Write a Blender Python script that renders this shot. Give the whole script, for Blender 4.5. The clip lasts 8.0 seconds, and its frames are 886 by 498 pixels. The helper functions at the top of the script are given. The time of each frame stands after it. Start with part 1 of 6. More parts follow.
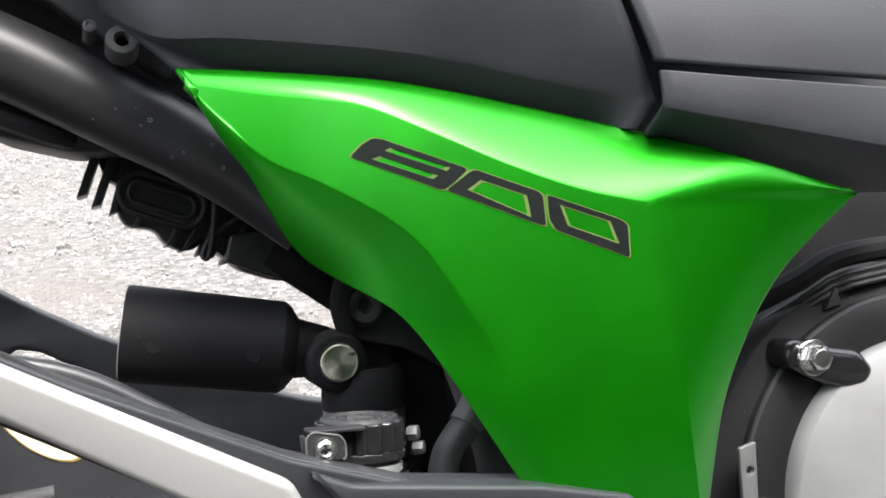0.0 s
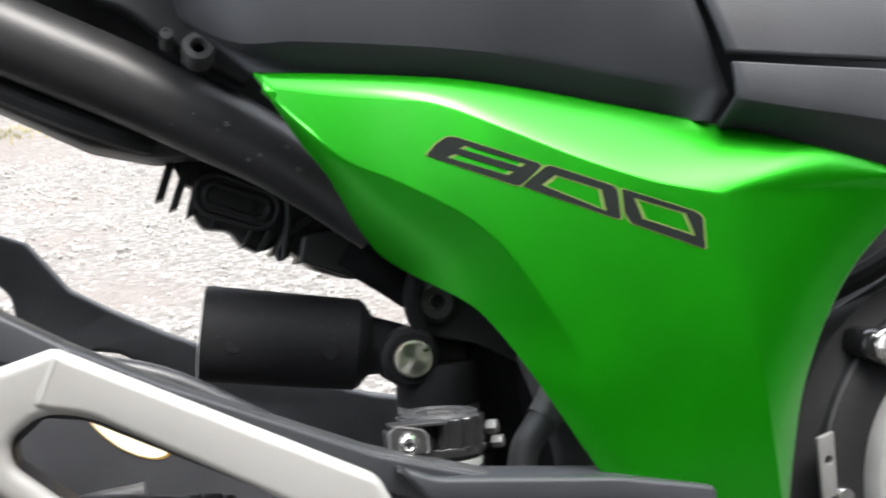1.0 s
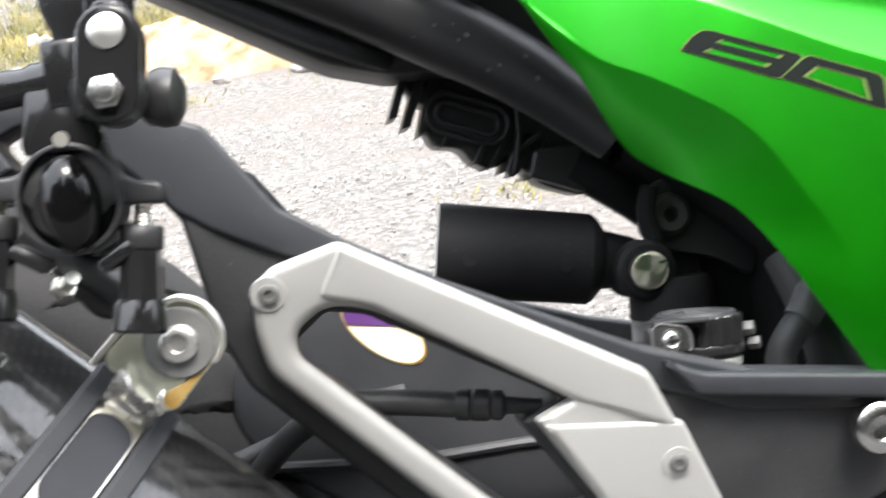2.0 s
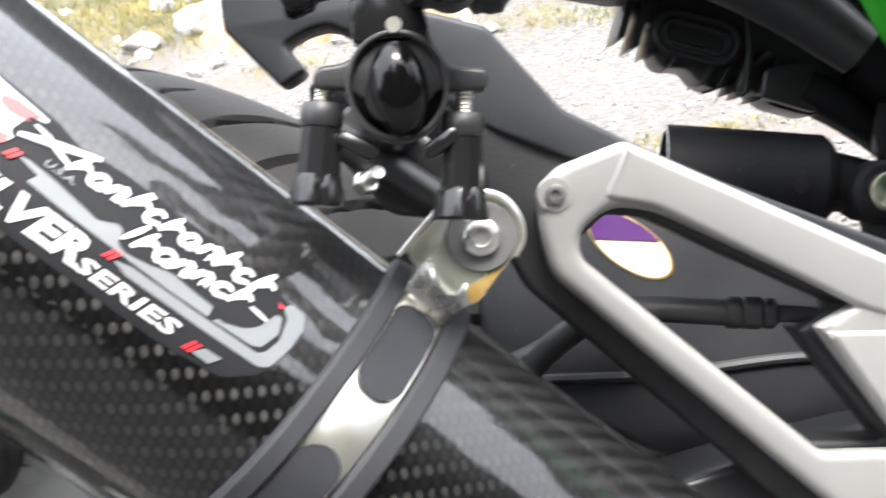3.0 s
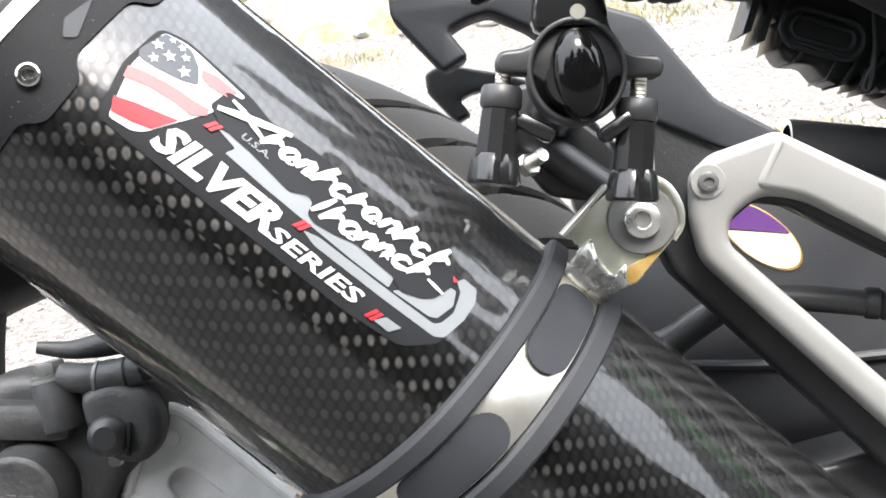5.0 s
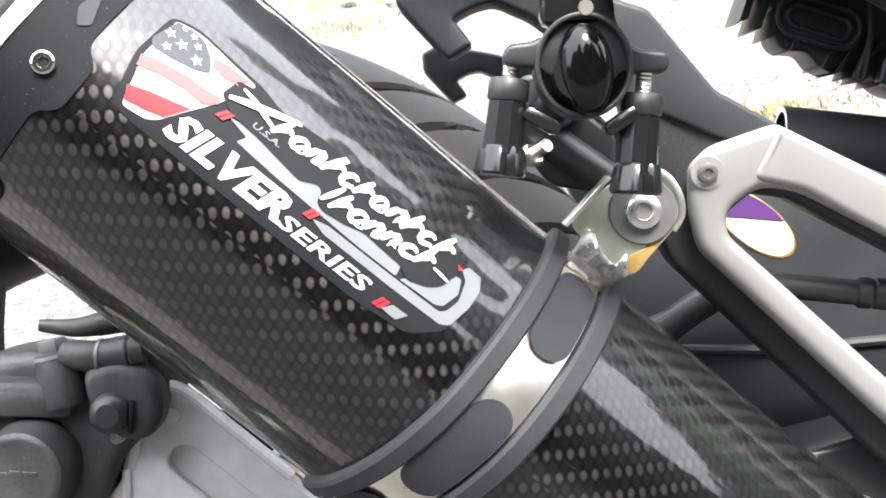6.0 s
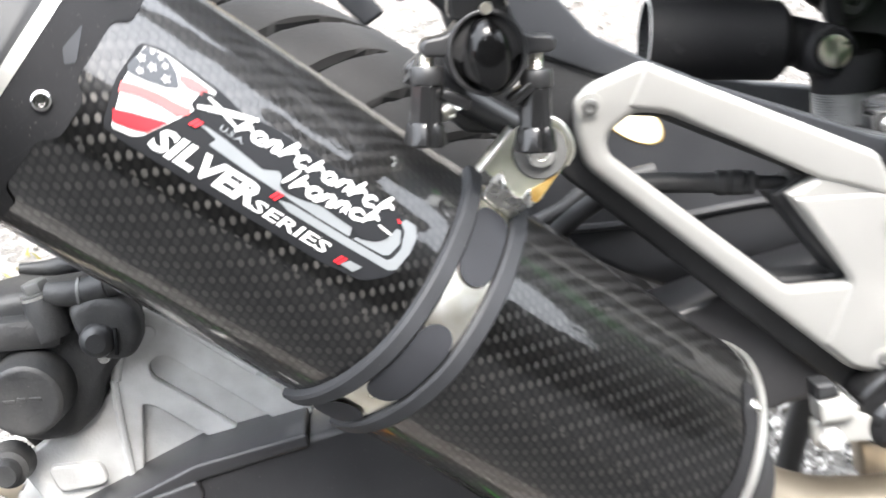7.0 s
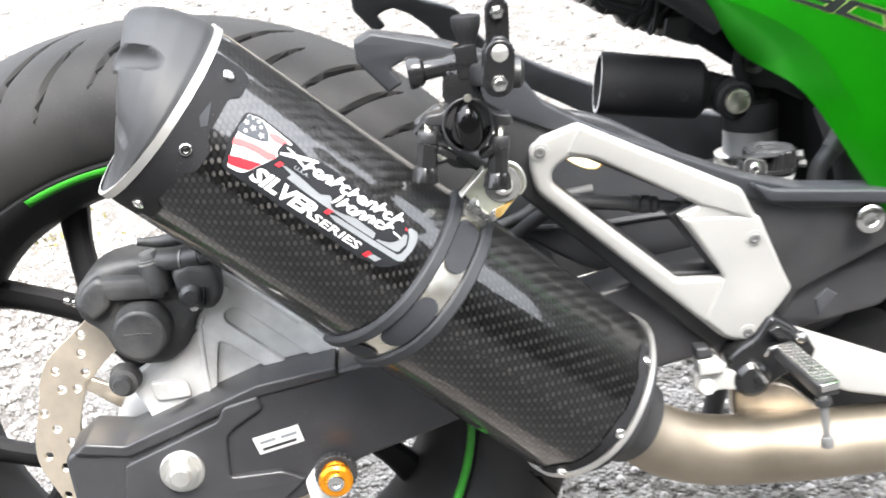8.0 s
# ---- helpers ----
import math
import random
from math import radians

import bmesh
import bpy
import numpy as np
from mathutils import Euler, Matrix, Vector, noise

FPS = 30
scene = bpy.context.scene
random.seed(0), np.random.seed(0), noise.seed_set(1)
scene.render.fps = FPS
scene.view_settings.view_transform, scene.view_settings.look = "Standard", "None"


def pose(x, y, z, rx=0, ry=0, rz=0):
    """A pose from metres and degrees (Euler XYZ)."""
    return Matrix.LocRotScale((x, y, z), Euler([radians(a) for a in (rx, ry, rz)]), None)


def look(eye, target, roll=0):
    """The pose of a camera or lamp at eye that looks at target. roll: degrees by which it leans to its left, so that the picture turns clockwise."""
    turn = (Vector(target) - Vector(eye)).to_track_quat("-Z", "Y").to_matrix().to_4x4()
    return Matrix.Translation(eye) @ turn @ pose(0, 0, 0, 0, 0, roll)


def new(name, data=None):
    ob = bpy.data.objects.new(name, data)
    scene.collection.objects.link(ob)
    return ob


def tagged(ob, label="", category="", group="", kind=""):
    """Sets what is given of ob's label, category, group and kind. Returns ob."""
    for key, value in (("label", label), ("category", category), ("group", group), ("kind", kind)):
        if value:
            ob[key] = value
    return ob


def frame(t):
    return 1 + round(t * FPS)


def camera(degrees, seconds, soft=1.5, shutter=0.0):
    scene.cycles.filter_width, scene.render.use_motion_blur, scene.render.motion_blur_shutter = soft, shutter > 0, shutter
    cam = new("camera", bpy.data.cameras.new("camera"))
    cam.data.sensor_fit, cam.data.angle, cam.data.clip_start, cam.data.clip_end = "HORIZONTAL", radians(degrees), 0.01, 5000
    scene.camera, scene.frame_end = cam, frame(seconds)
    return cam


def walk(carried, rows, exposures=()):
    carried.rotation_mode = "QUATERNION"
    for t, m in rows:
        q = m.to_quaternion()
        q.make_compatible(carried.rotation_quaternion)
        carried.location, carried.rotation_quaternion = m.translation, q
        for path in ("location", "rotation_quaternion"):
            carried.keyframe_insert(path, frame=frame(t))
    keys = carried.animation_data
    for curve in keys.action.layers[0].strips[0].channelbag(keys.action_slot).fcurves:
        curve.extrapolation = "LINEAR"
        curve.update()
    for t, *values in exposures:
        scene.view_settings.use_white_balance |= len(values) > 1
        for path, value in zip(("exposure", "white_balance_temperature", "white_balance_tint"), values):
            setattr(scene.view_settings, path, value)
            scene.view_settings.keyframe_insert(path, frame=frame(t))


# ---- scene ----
# ---- camera ----
# The motorcycle leans on its side stand; the camera's rows are in the machine's own upright frame.
LEAN = pose(0, 0, 0.0024, -13, 0, 0)
cam = camera(41.82, 8.0, soft=1.7, shutter=0.5)
PATH = [
    (0, (0.362, -0.608, 0.556), (0.915, 1.313, 0.509), -6.5),
    (0.5, (0.36, -0.61, 0.557), (0.901, 1.315, 0.516), -6.7),
    (1, (0.35, -0.611, 0.557), (0.819, 1.333, 0.516), -7.7),
    (1.2, (0.343, -0.612, 0.554), (0.752, 1.345, 0.519), -8.3),
    (2.3, (0.28, -0.601, 0.532), (0.457, 1.39, 0.459), -9.0),
    (2.5, (0.263, -0.602, 0.529), (0.424, 1.39, 0.455), -8.9),
    (3, (0.236, -0.599, 0.525), (0.26, 1.398, 0.428), -9.1),
    (3.5, (0.216, -0.6, 0.517), (0.153, 1.397, 0.435), -8.5),
    (4, (0.211, -0.6, 0.516), (0.12, 1.397, 0.447), -8.0),
    (4.5, (0.205, -0.607, 0.522), (0.13, 1.39, 0.439), -7.8),
    (6, (0.193, -0.62, 0.533), (0.146, 1.374, 0.386), -6.8),
    (6.5, (0.19, -0.632, 0.554), (0.23, 1.343, 0.245), -6.9),
    (7, (0.182, -0.695, 0.606), (0.276, 1.232, 0.08), -11.5),
    (7.2, (0.184, -0.74, 0.629), (0.338, 1.171, 0.058), -12.4),
    (7.5, (0.197, -0.817, 0.659), (0.215, 1.094, 0.069), -12.3),
    (8, (0.187, -0.921, 0.696), (0.249, 0.984, 0.092), -9.3),
]
walk(cam, [(t, LEAN @ look(eye, target, roll)) for t, eye, target, roll in PATH],
     exposures=[(0.0, 1.98), (1.2, 2.05), (2.5, 2.1), (4.0, 2.3), (4.6, 2.3), (6.0, 2.45), (7.0, 2.55), (8.0, 2.57)])

# ---- world and sun ----
SUN_EL, SUN_AZ = 62.0, 162.0
world = bpy.data.worlds.new("sky")
scene.world = world
world.use_nodes = True
wn, wl = world.node_tree.nodes, world.node_tree.links
sky = wn.new("ShaderNodeTexSky")
sky.sky_type = "NISHITA"
sky.sun_disc = False
sky.sun_elevation = radians(SUN_EL)
sky.sun_rotation = radians(SUN_AZ)
sky.dust_density = 4.0
sky.air_density = 1.2
pale = wn.new("ShaderNodeMix")
pale.data_type = "RGBA"
pale.inputs[0].default_value = 0.8
pale.inputs[7].default_value = (8.6, 8.9, 9.4, 1)
wl.new(sky.outputs[0], pale.inputs[6])
# An overcast sky is about three times as bright overhead as at the horizon.
way = wn.new("ShaderNodeTexCoord")
split = wn.new("ShaderNodeSeparateXYZ")
wl.new(way.outputs["Generated"], split.inputs[0])
rise = wn.new("ShaderNodeMapRange")
rise.inputs[1].default_value, rise.inputs[2].default_value, rise.inputs[3].default_value, rise.inputs[4].default_value = 0.0, 1.0, 0.55, 1.45
wl.new(split.outputs[2], rise.inputs[0])
dome = wn.new("ShaderNodeMix")
dome.data_type = "RGBA"
dome.blend_type = "MULTIPLY"
dome.inputs[0].default_value = 1.0
wl.new(pale.outputs[2], dome.inputs[6])
wl.new(rise.outputs[0], dome.inputs[7])
wl.new(dome.outputs[2], wn["Background"].inputs[0])
wn["Background"].inputs[1].default_value = 0.15
sun_data = bpy.data.lights.new("sun", "SUN")
sun_data.energy, sun_data.angle, sun_data.color = 1.5, radians(20), (1.0, 0.96, 0.9)
sun = new("sun", sun_data)
sun.matrix_world = look((0, 0, 10), (10 * math.cos(radians(SUN_EL)) * math.sin(radians(SUN_AZ)) * -1, 10 * math.cos(radians(SUN_EL)) * math.cos(radians(SUN_AZ)) * -1, 10 - 10 * math.sin(radians(SUN_EL))))


# ---- materials ----
def material(name, color, rough=0.5, metal=0.0, vary=0.12, scale=40.0, bump=0.05, bump_scale=300.0, coat=0.0, coat_rough=0.05, coat_ior=1.5, rough_vary=0.12, spec=0.5, second=None, dust=0.0):
    """A surface with colour and gloss varied at two scales and a fine relief."""
    m = bpy.data.materials.new(name)
    m.use_nodes = True
    n, l = m.node_tree.nodes, m.node_tree.links
    b = n["Principled BSDF"]
    b.inputs["Metallic"].default_value = metal
    b.inputs["Coat Weight"].default_value = coat
    b.inputs["Coat Roughness"].default_value = coat_rough
    b.inputs["Specular IOR Level"].default_value = spec
    b.inputs["Coat IOR"].default_value = coat_ior
    co = n.new("ShaderNodeTexCoord")
    big = n.new("ShaderNodeTexNoise")
    big.inputs["Scale"].default_value = scale
    big.inputs["Detail"].default_value = 6
    fine = n.new("ShaderNodeTexNoise")
    fine.inputs["Scale"].default_value = bump_scale
    fine.inputs["Detail"].default_value = 4
    for t in (big, fine):
        l.new(co.outputs["Object"], t.inputs["Vector"])
    mix = n.new("ShaderNodeMix")
    mix.data_type = "RGBA"
    c = Vector(color)
    d = Vector(second) if second else c * (1 + vary)
    lo = c * (1 - vary)
    mix.inputs[6].default_value = (*lo, 1)
    mix.inputs[7].default_value = (*d, 1)
    ramp = n.new("ShaderNodeMapRange")
    ramp.inputs[1].default_value, ramp.inputs[2].default_value = 0.32, 0.68
    l.new(big.outputs[0], ramp.inputs[0])
    l.new(ramp.outputs[0], mix.inputs[0])
    out = mix.outputs[2]
    if dust:
        spots = n.new("ShaderNodeTexNoise")
        spots.inputs["Scale"].default_value = 900
        spots.inputs["Detail"].default_value = 2
        l.new(co.outputs["Object"], spots.inputs["Vector"])
        cut = n.new("ShaderNodeMapRange")
        cut.inputs[1].default_value, cut.inputs[2].default_value, cut.inputs[4].default_value = 0.70, 0.80, dust * 0.4
        l.new(spots.outputs[0], cut.inputs[0])
        grit = n.new("ShaderNodeMix")
        grit.data_type = "RGBA"
        grit.inputs[7].default_value = (0.42, 0.4, 0.36, 1)
        l.new(cut.outputs[0], grit.inputs[0])
        l.new(out, grit.inputs[6])
        out = grit.outputs[2]
    l.new(out, b.inputs["Base Color"])
    rr = n.new("ShaderNodeMapRange")
    rr.inputs[3].default_value, rr.inputs[4].default_value = max(0.02, rough - rough_vary), min(1, rough + rough_vary)
    l.new(big.outputs[0], rr.inputs[0])
    l.new(rr.outputs[0], b.inputs["Roughness"])
    if bump:
        bp = n.new("ShaderNodeBump")
        bp.inputs["Strength"].default_value = bump
        bp.inputs["Distance"].default_value = 0.001
        l.new(fine.outputs[0], bp.inputs["Height"])
        l.new(bp.outputs[0], b.inputs["Normal"])
    return m


def carbon_material():
    """Clear-coated carbon weave: staggered oval tows on the sleeve's own metric map."""
    m = bpy.data.materials.new("carbon_weave")
    m.use_nodes = True
    n, l = m.node_tree.nodes, m.node_tree.links
    b = n["Principled BSDF"]
    uv = n.new("ShaderNodeUVMap")
    uv.uv_map = "metric"

    spin = n.new("ShaderNodeMapping")
    spin.inputs["Rotation"].default_value = (0, 0, radians(-41))
    l.new(uv.outputs[0], spin.inputs[0])

    def cell(shift):
        mp = n.new("ShaderNodeMapping")
        mp.inputs["Scale"].default_value = (1 / 0.0041, 1 / 0.0074, 1)
        mp.inputs["Location"].default_value = (shift, shift, 0)
        l.new(spin.outputs[0], mp.inputs[0])
        fr = n.new("ShaderNodeVectorMath")
        fr.operation = "FRACTION"
        l.new(mp.outputs[0], fr.inputs[0])
        off = n.new("ShaderNodeVectorMath")
        off.operation = "SUBTRACT"
        off.inputs[1].default_value = (0.5, 0.5, 0)
        l.new(fr.outputs[0], off.inputs[0])
        sc = n.new("ShaderNodeVectorMath")
        sc.operation = "MULTIPLY"
        sc.inputs[1].default_value = (1.04, 1.28, 0)
        l.new(off.outputs[0], sc.inputs[0])
        ln = n.new("ShaderNodeVectorMath")
        ln.operation = "LENGTH"
        l.new(sc.outputs[0], ln.inputs[0])
        return ln.outputs["Value"]

    def oval(shift, peak):
        r = n.new("ShaderNodeMapRange")
        r.interpolation_type = "SMOOTHSTEP"
        r.inputs[1].default_value, r.inputs[2].default_value = 0.20, 0.45
        r.inputs[3].default_value, r.inputs[4].default_value = peak, 0
        l.new(cell(shift), r.inputs[0])
        return r

    dot = n.new("ShaderNodeMath")
    dot.operation = "MAXIMUM"
    warp = oval(0.0, 1.0)
    l.new(warp.outputs[0], dot.inputs[0])
    l.new(oval(0.5, 0.42).outputs[0], dot.inputs[1])
    patch = n.new("ShaderNodeTexNoise")
    patch.inputs["Scale"].default_value = 140
    l.new(uv.outputs[0], patch.inputs["Vector"])
    gain = n.new("ShaderNodeMapRange")
    gain.inputs[1].default_value, gain.inputs[2].default_value, gain.inputs[3].default_value = 0.35, 0.7, 0.45
    l.new(patch.outputs[0], gain.inputs[0])
    amount = n.new("ShaderNodeMath")
    amount.operation = "MULTIPLY"
    l.new(dot.outputs[0], amount.inputs[0])
    l.new(gain.outputs[0], amount.inputs[1])
    mix = n.new("ShaderNodeMix")
    mix.data_type = "RGBA"
    mix.inputs[6].default_value = (0.020, 0.0198, 0.0205, 1)
    mix.inputs[7].default_value = (0.058, 0.056, 0.053, 1)
    l.new(amount.outputs[0], mix.inputs[0])
    l.new(mix.outputs[2], b.inputs["Base Color"])
    b.inputs["Metallic"].default_value = 0.9
    # Warp and weft gleam across their own fibres.
    tow = n.new("ShaderNodeTangent")
    tow.direction_type, tow.uv_map = "UV_MAP", "metric"
    l.new(tow.outputs[0], b.inputs["Tangent"])
    b.inputs["Anisotropic"].default_value = 0.75
    turn = n.new("ShaderNodeMapRange")
    turn.inputs[3].default_value, turn.inputs[4].default_value = 0.136, 0.386
    l.new(warp.outputs[0], turn.inputs[0])
    l.new(turn.outputs[0], b.inputs["Anisotropic Rotation"])
    b.inputs["Roughness"].default_value = 0.42
    b.inputs["Coat Weight"].default_value = 1.0
    b.inputs["Coat Roughness"].default_value = 0.06
    b.inputs["Coat IOR"].default_value = 1.52
    bp = n.new("ShaderNodeBump")
    bp.inputs["Strength"].default_value = 0.15
    bp.inputs["Distance"].default_value = 0.0004
    l.new(dot.outputs[0], bp.inputs["Height"])
    l.new(bp.outputs[0], b.inputs["Normal"])
    wave = n.new("ShaderNodeTexNoise")
    wave.inputs["Scale"].default_value = 28
    l.new(uv.outputs[0], wave.inputs["Vector"])
    cb = n.new("ShaderNodeBump")
    cb.inputs["Strength"].default_value = 0.12
    cb.inputs["Distance"].default_value = 0.004
    l.new(wave.outputs[0], cb.inputs["Height"])
    weave = n.new("ShaderNodeBump")
    weave.inputs["Strength"].default_value = 0.012
    weave.inputs["Distance"].default_value = 0.0003
    l.new(dot.outputs[0], weave.inputs["Height"])
    l.new(weave.outputs[0], cb.inputs["Normal"])
    l.new(cb.outputs[0], b.inputs["Coat Normal"])
    return m


def gravel_material():
    m = bpy.data.materials.new("gravel")
    m.use_nodes = True
    n, l = m.node_tree.nodes, m.node_tree.links
    b = n["Principled BSDF"]
    b.inputs["Roughness"].default_value = 0.95
    b.inputs["Specular IOR Level"].default_value = 0.2
    co = n.new("ShaderNodeTexCoord")
    cells = n.new("ShaderNodeTexVoronoi")
    cells.inputs["Scale"].default_value = 62
    small = n.new("ShaderNodeTexVoronoi")
    small.inputs["Scale"].default_value = 170
    patch = n.new("ShaderNodeTexNoise")
    patch.inputs["Scale"].default_value = 1.3
    patch.inputs["Detail"].default_value = 8
    for t in (cells, small, patch):
        l.new(co.outputs["Object"], t.inputs["Vector"])
    grey = n.new("ShaderNodeValToRGB")
    grey.color_ramp.elements[0].color = (0.16, 0.148, 0.135, 1)
    grey.color_ramp.elements[1].color = (0.34, 0.325, 0.305, 1)
    sep = n.new("ShaderNodeSeparateColor")
    l.new(cells.outputs["Color"], sep.inputs[0])
    l.new(sep.outputs[0], grey.inputs[0])
    soil = n.new("ShaderNodeMix")
    soil.data_type = "RGBA"
    soil.inputs[7].default_value = (0.25, 0.217, 0.196, 1)
    cut = n.new("ShaderNodeMapRange")
    cut.inputs[1].default_value, cut.inputs[2].default_value, cut.inputs[4].default_value = 0.45, 0.62, 0.75
    l.new(patch.outputs[0], cut.inputs[0])
    l.new(cut.outputs[0], soil.inputs[0])
    l.new(grey.outputs[0], soil.inputs[6])
    dark = n.new("ShaderNodeMapRange")
    dark.inputs[1].default_value, dark.inputs[2].default_value = 0.0, 0.5
    dark.inputs[3].default_value, dark.inputs[4].default_value = 1.0, 0.78
    l.new(small.outputs["Distance"], dark.inputs[0])
    mul = n.new("ShaderNodeMix")
    mul.data_type = "RGBA"
    mul.blend_type = "MULTIPLY"
    mul.inputs[0].default_value = 1
    l.new(soil.outputs[2], mul.inputs[6])
    l.new(dark.outputs[0], mul.inputs[7])
    l.new(mul.outputs[2], b.inputs["Base Color"])
    add = n.new("ShaderNodeMath")
    add.operation = "ADD"
    l.new(cells.outputs["Distance"], add.inputs[0])
    l.new(small.outputs["Distance"], add.inputs[1])
    bp = n.new("ShaderNodeBump")
    bp.invert = True
    bp.inputs["Strength"].default_value = 0.9
    bp.inputs["Distance"].default_value = 0.012
    l.new(add.outputs[0], bp.inputs["Height"])
    l.new(bp.outputs[0], b.inputs["Normal"])
    return m


def turned_metal(name, color, rough):
    """Steel turned on a lathe: its fine rings draw the light into spokes."""
    m = material(name, color, rough, 1.0, 0.06, 120, 0.02, 900)
    n, l = m.node_tree.nodes, m.node_tree.links
    b = n["Principled BSDF"]
    way = n.new("ShaderNodeTangent")
    way.direction_type, way.axis = "RADIAL", "Y"
    l.new(way.outputs[0], b.inputs["Tangent"])
    b.inputs["Anisotropic"].default_value = 0.92
    return m


DULL = material("dull_worn_alloy", (0.07, 0.07, 0.068), 0.6, 0.2, 0.3, 120, 0.3, 900)
PEG = material("deep_black_gloss", (0.003, 0.003, 0.0032), 0.10, 0.0, 0.1, 30, 0.02, 200, rough_vary=0.04, spec=0.35)
TURNED = turned_metal("turned_steel", (0.80, 0.77, 0.66), 0.32)
GREEN = material("green_pearl_paint", (0.004, 0.215, 0.0002), 0.31, 0.80, 0.06, 30, 0.03, 1500, coat=0.36, coat_rough=0.24, coat_ior=1.6, rough_vary=0.04, spec=0.10)
GREY = material("dark_grey_satin_plastic", (0.022, 0.0235, 0.027), 0.50, 0.1, 0.14, 25, 0.10, 1300, rough_vary=0.06, dust=0.25, spec=0.35)
PLASTIC = material("black_grained_plastic", (0.027, 0.0275, 0.029), 0.50, 0.0, 0.25, 35, 0.18, 700, dust=0.5, spec=0.35)
DARKGREY = material("charcoal_satin_plastic", (0.025, 0.0265, 0.030), 0.46, 0.1, 0.12, 25, 0.05, 1200, rough_vary=0.06, dust=0.5, spec=0.35)
PAINTED = material("black_satin_paint", (0.020, 0.020, 0.021), 0.40, 0.0, 0.2, 30, 0.05, 400, dust=0.5)
GLOSSY = material("black_glossy_plastic", (0.011, 0.011, 0.0115), 0.15, 0.0, 0.1, 30, 0.03, 200, rough_vary=0.05, spec=0.4)
RUBBER = material("grey_rubber", (0.022, 0.023, 0.026), 0.66, 0.0, 0.15, 60, 0.12, 900, spec=0.35, dust=0.3)
TYRE = material("tyre_rubber", (0.017, 0.017, 0.0175), 0.66, 0.0, 0.25, 18, 0.25, 500, second=(0.028, 0.027, 0.0265), dust=0.3, spec=0.25)
# Near-black rubber that puts the grooves' shade into their colour.
TREAD_GROOVE = material("shaded_groove_rubber", (0.006, 0.006, 0.0065), 0.8, 0.0, 0.2, 30, 0.1, 500, spec=0.1)
SILVER = material("satin_silver_paint", (0.37, 0.366, 0.35), 0.40, 0.3, 0.04, 20, 0.12, 1400, rough_vary=0.05)
CAST = material("cast_aluminium", (0.57, 0.57, 0.56), 0.50, 0.2, 0.16, 45, 0.25, 700)
STEEL = material("bright_steel", (0.72, 0.71, 0.69), 0.22, 1.0, 0.12, 90, 0.08, 500)
ZINC = material("yellow_zinc_plate", (0.86, 0.82, 0.68), 0.33, 1.0, 0.10, 55, 0.05, 400, second=(0.93, 0.92, 0.88))
BAND = material("brushed_aluminium_band", (0.60, 0.59, 0.56), 0.42, 0.9, 0.06, 60, 0.08, 900)
DISC = material("warm_brake_steel", (0.66, 0.58, 0.47), 0.38, 0.85, 0.10, 60, 0.06, 600)
PIPE = material("warm_stainless_pipe", (0.24, 0.20, 0.15), 0.48, 0.9, 0.14, 14, 0.12, 900, second=(0.32, 0.28, 0.225))
CAP = material("matt_black_coating", (0.026, 0.0265, 0.028), 0.50, 0.0, 0.12, 30, 0.12, 1200, spec=0.3)
ORANGE = material("orange_anodised_aluminium", (0.90, 0.34, 0.02), 0.28, 0.8, 0.08, 40, 0.03, 500)
WHITE = material("white_print", (0.46, 0.46, 0.455), 0.45, 0.0, 0.03, 40, 0.0)
SILVERPRINT = material("silver_grey_print", (0.155, 0.165, 0.172), 0.4, 0.1, 0.05, 40, 0.0)
DARKPRINT = material("charcoal_print", (0.0085, 0.009, 0.0105), 0.5, 0.0, 0.1, 40, 0.0, spec=0.2)
RED = material("red_print", (0.45, 0.010, 0.018), 0.42, 0.0, 0.05, 40, 0.0)
PINK = material("pink_print", (0.44, 0.085, 0.085), 0.42, 0.0, 0.05, 40, 0.0)
BLUEGREY = material("slate_print", (0.035, 0.038, 0.044), 0.42, 0.0, 0.1, 40, 0.0)
STRIPE = material("green_rim_tape", (0.02, 0.22, 0.01), 0.4, 0.0, 0.05, 40, 0.0)
NUMBER = material("dark_number_print", (0.006, 0.008, 0.007), 0.55, 0.0, 0.2, 60, 0.05, 1500, spec=0.06)
EDGE = material("dull_olive_outline", (0.08, 0.13, 0.03), 0.5, 0.0, 0.08, 60, 0.0, spec=0.1)
CREAM = material("cream_print", (0.78, 0.70, 0.47), 0.4, 0.0, 0.04, 40, 0.0)
PURPLE = material("purple_print", (0.085, 0.030, 0.135), 0.4, 0.0, 0.05, 40, 0.0)
PALE = material("translucent_white_plastic", (0.20, 0.21, 0.205), 0.4, 0.0, 0.08, 40, 0.05)
STONE = material("pale_stone", (0.34, 0.325, 0.305), 0.95, 0.0, 0.3, 9, 0.6, 60)
GRASS = material("dry_grass", (0.15, 0.16, 0.035), 0.8, 0.0, 0.3, 4, 0.0, second=(0.36, 0.30, 0.11))
LEAF = material("unseen_foliage", (0.026, 0.029, 0.022), 0.9, 0.0, 0.5, 0.6, 0.0)
DUSTY = material("dusty_black_casting", (0.025, 0.026, 0.028), 0.55, 0.0, 0.3, 45, 0.4, 420, second=(0.050, 0.049, 0.048), dust=0.5)
SATIN = material("satin_black_shell", (0.014, 0.014, 0.015), 0.6, 0.0, 0.2, 30, 0.08, 500, dust=0.5, spec=0.12)
RUST = material("orange_stained_zinc", (0.62, 0.33, 0.05), 0.4, 0.6, 0.2, 120, 0.1, 500, second=(0.75, 0.55, 0.22))
WASHER = material("dull_grey_steel", (0.15, 0.15, 0.147), 0.5, 0.4, 0.1, 80, 0.1, 700)
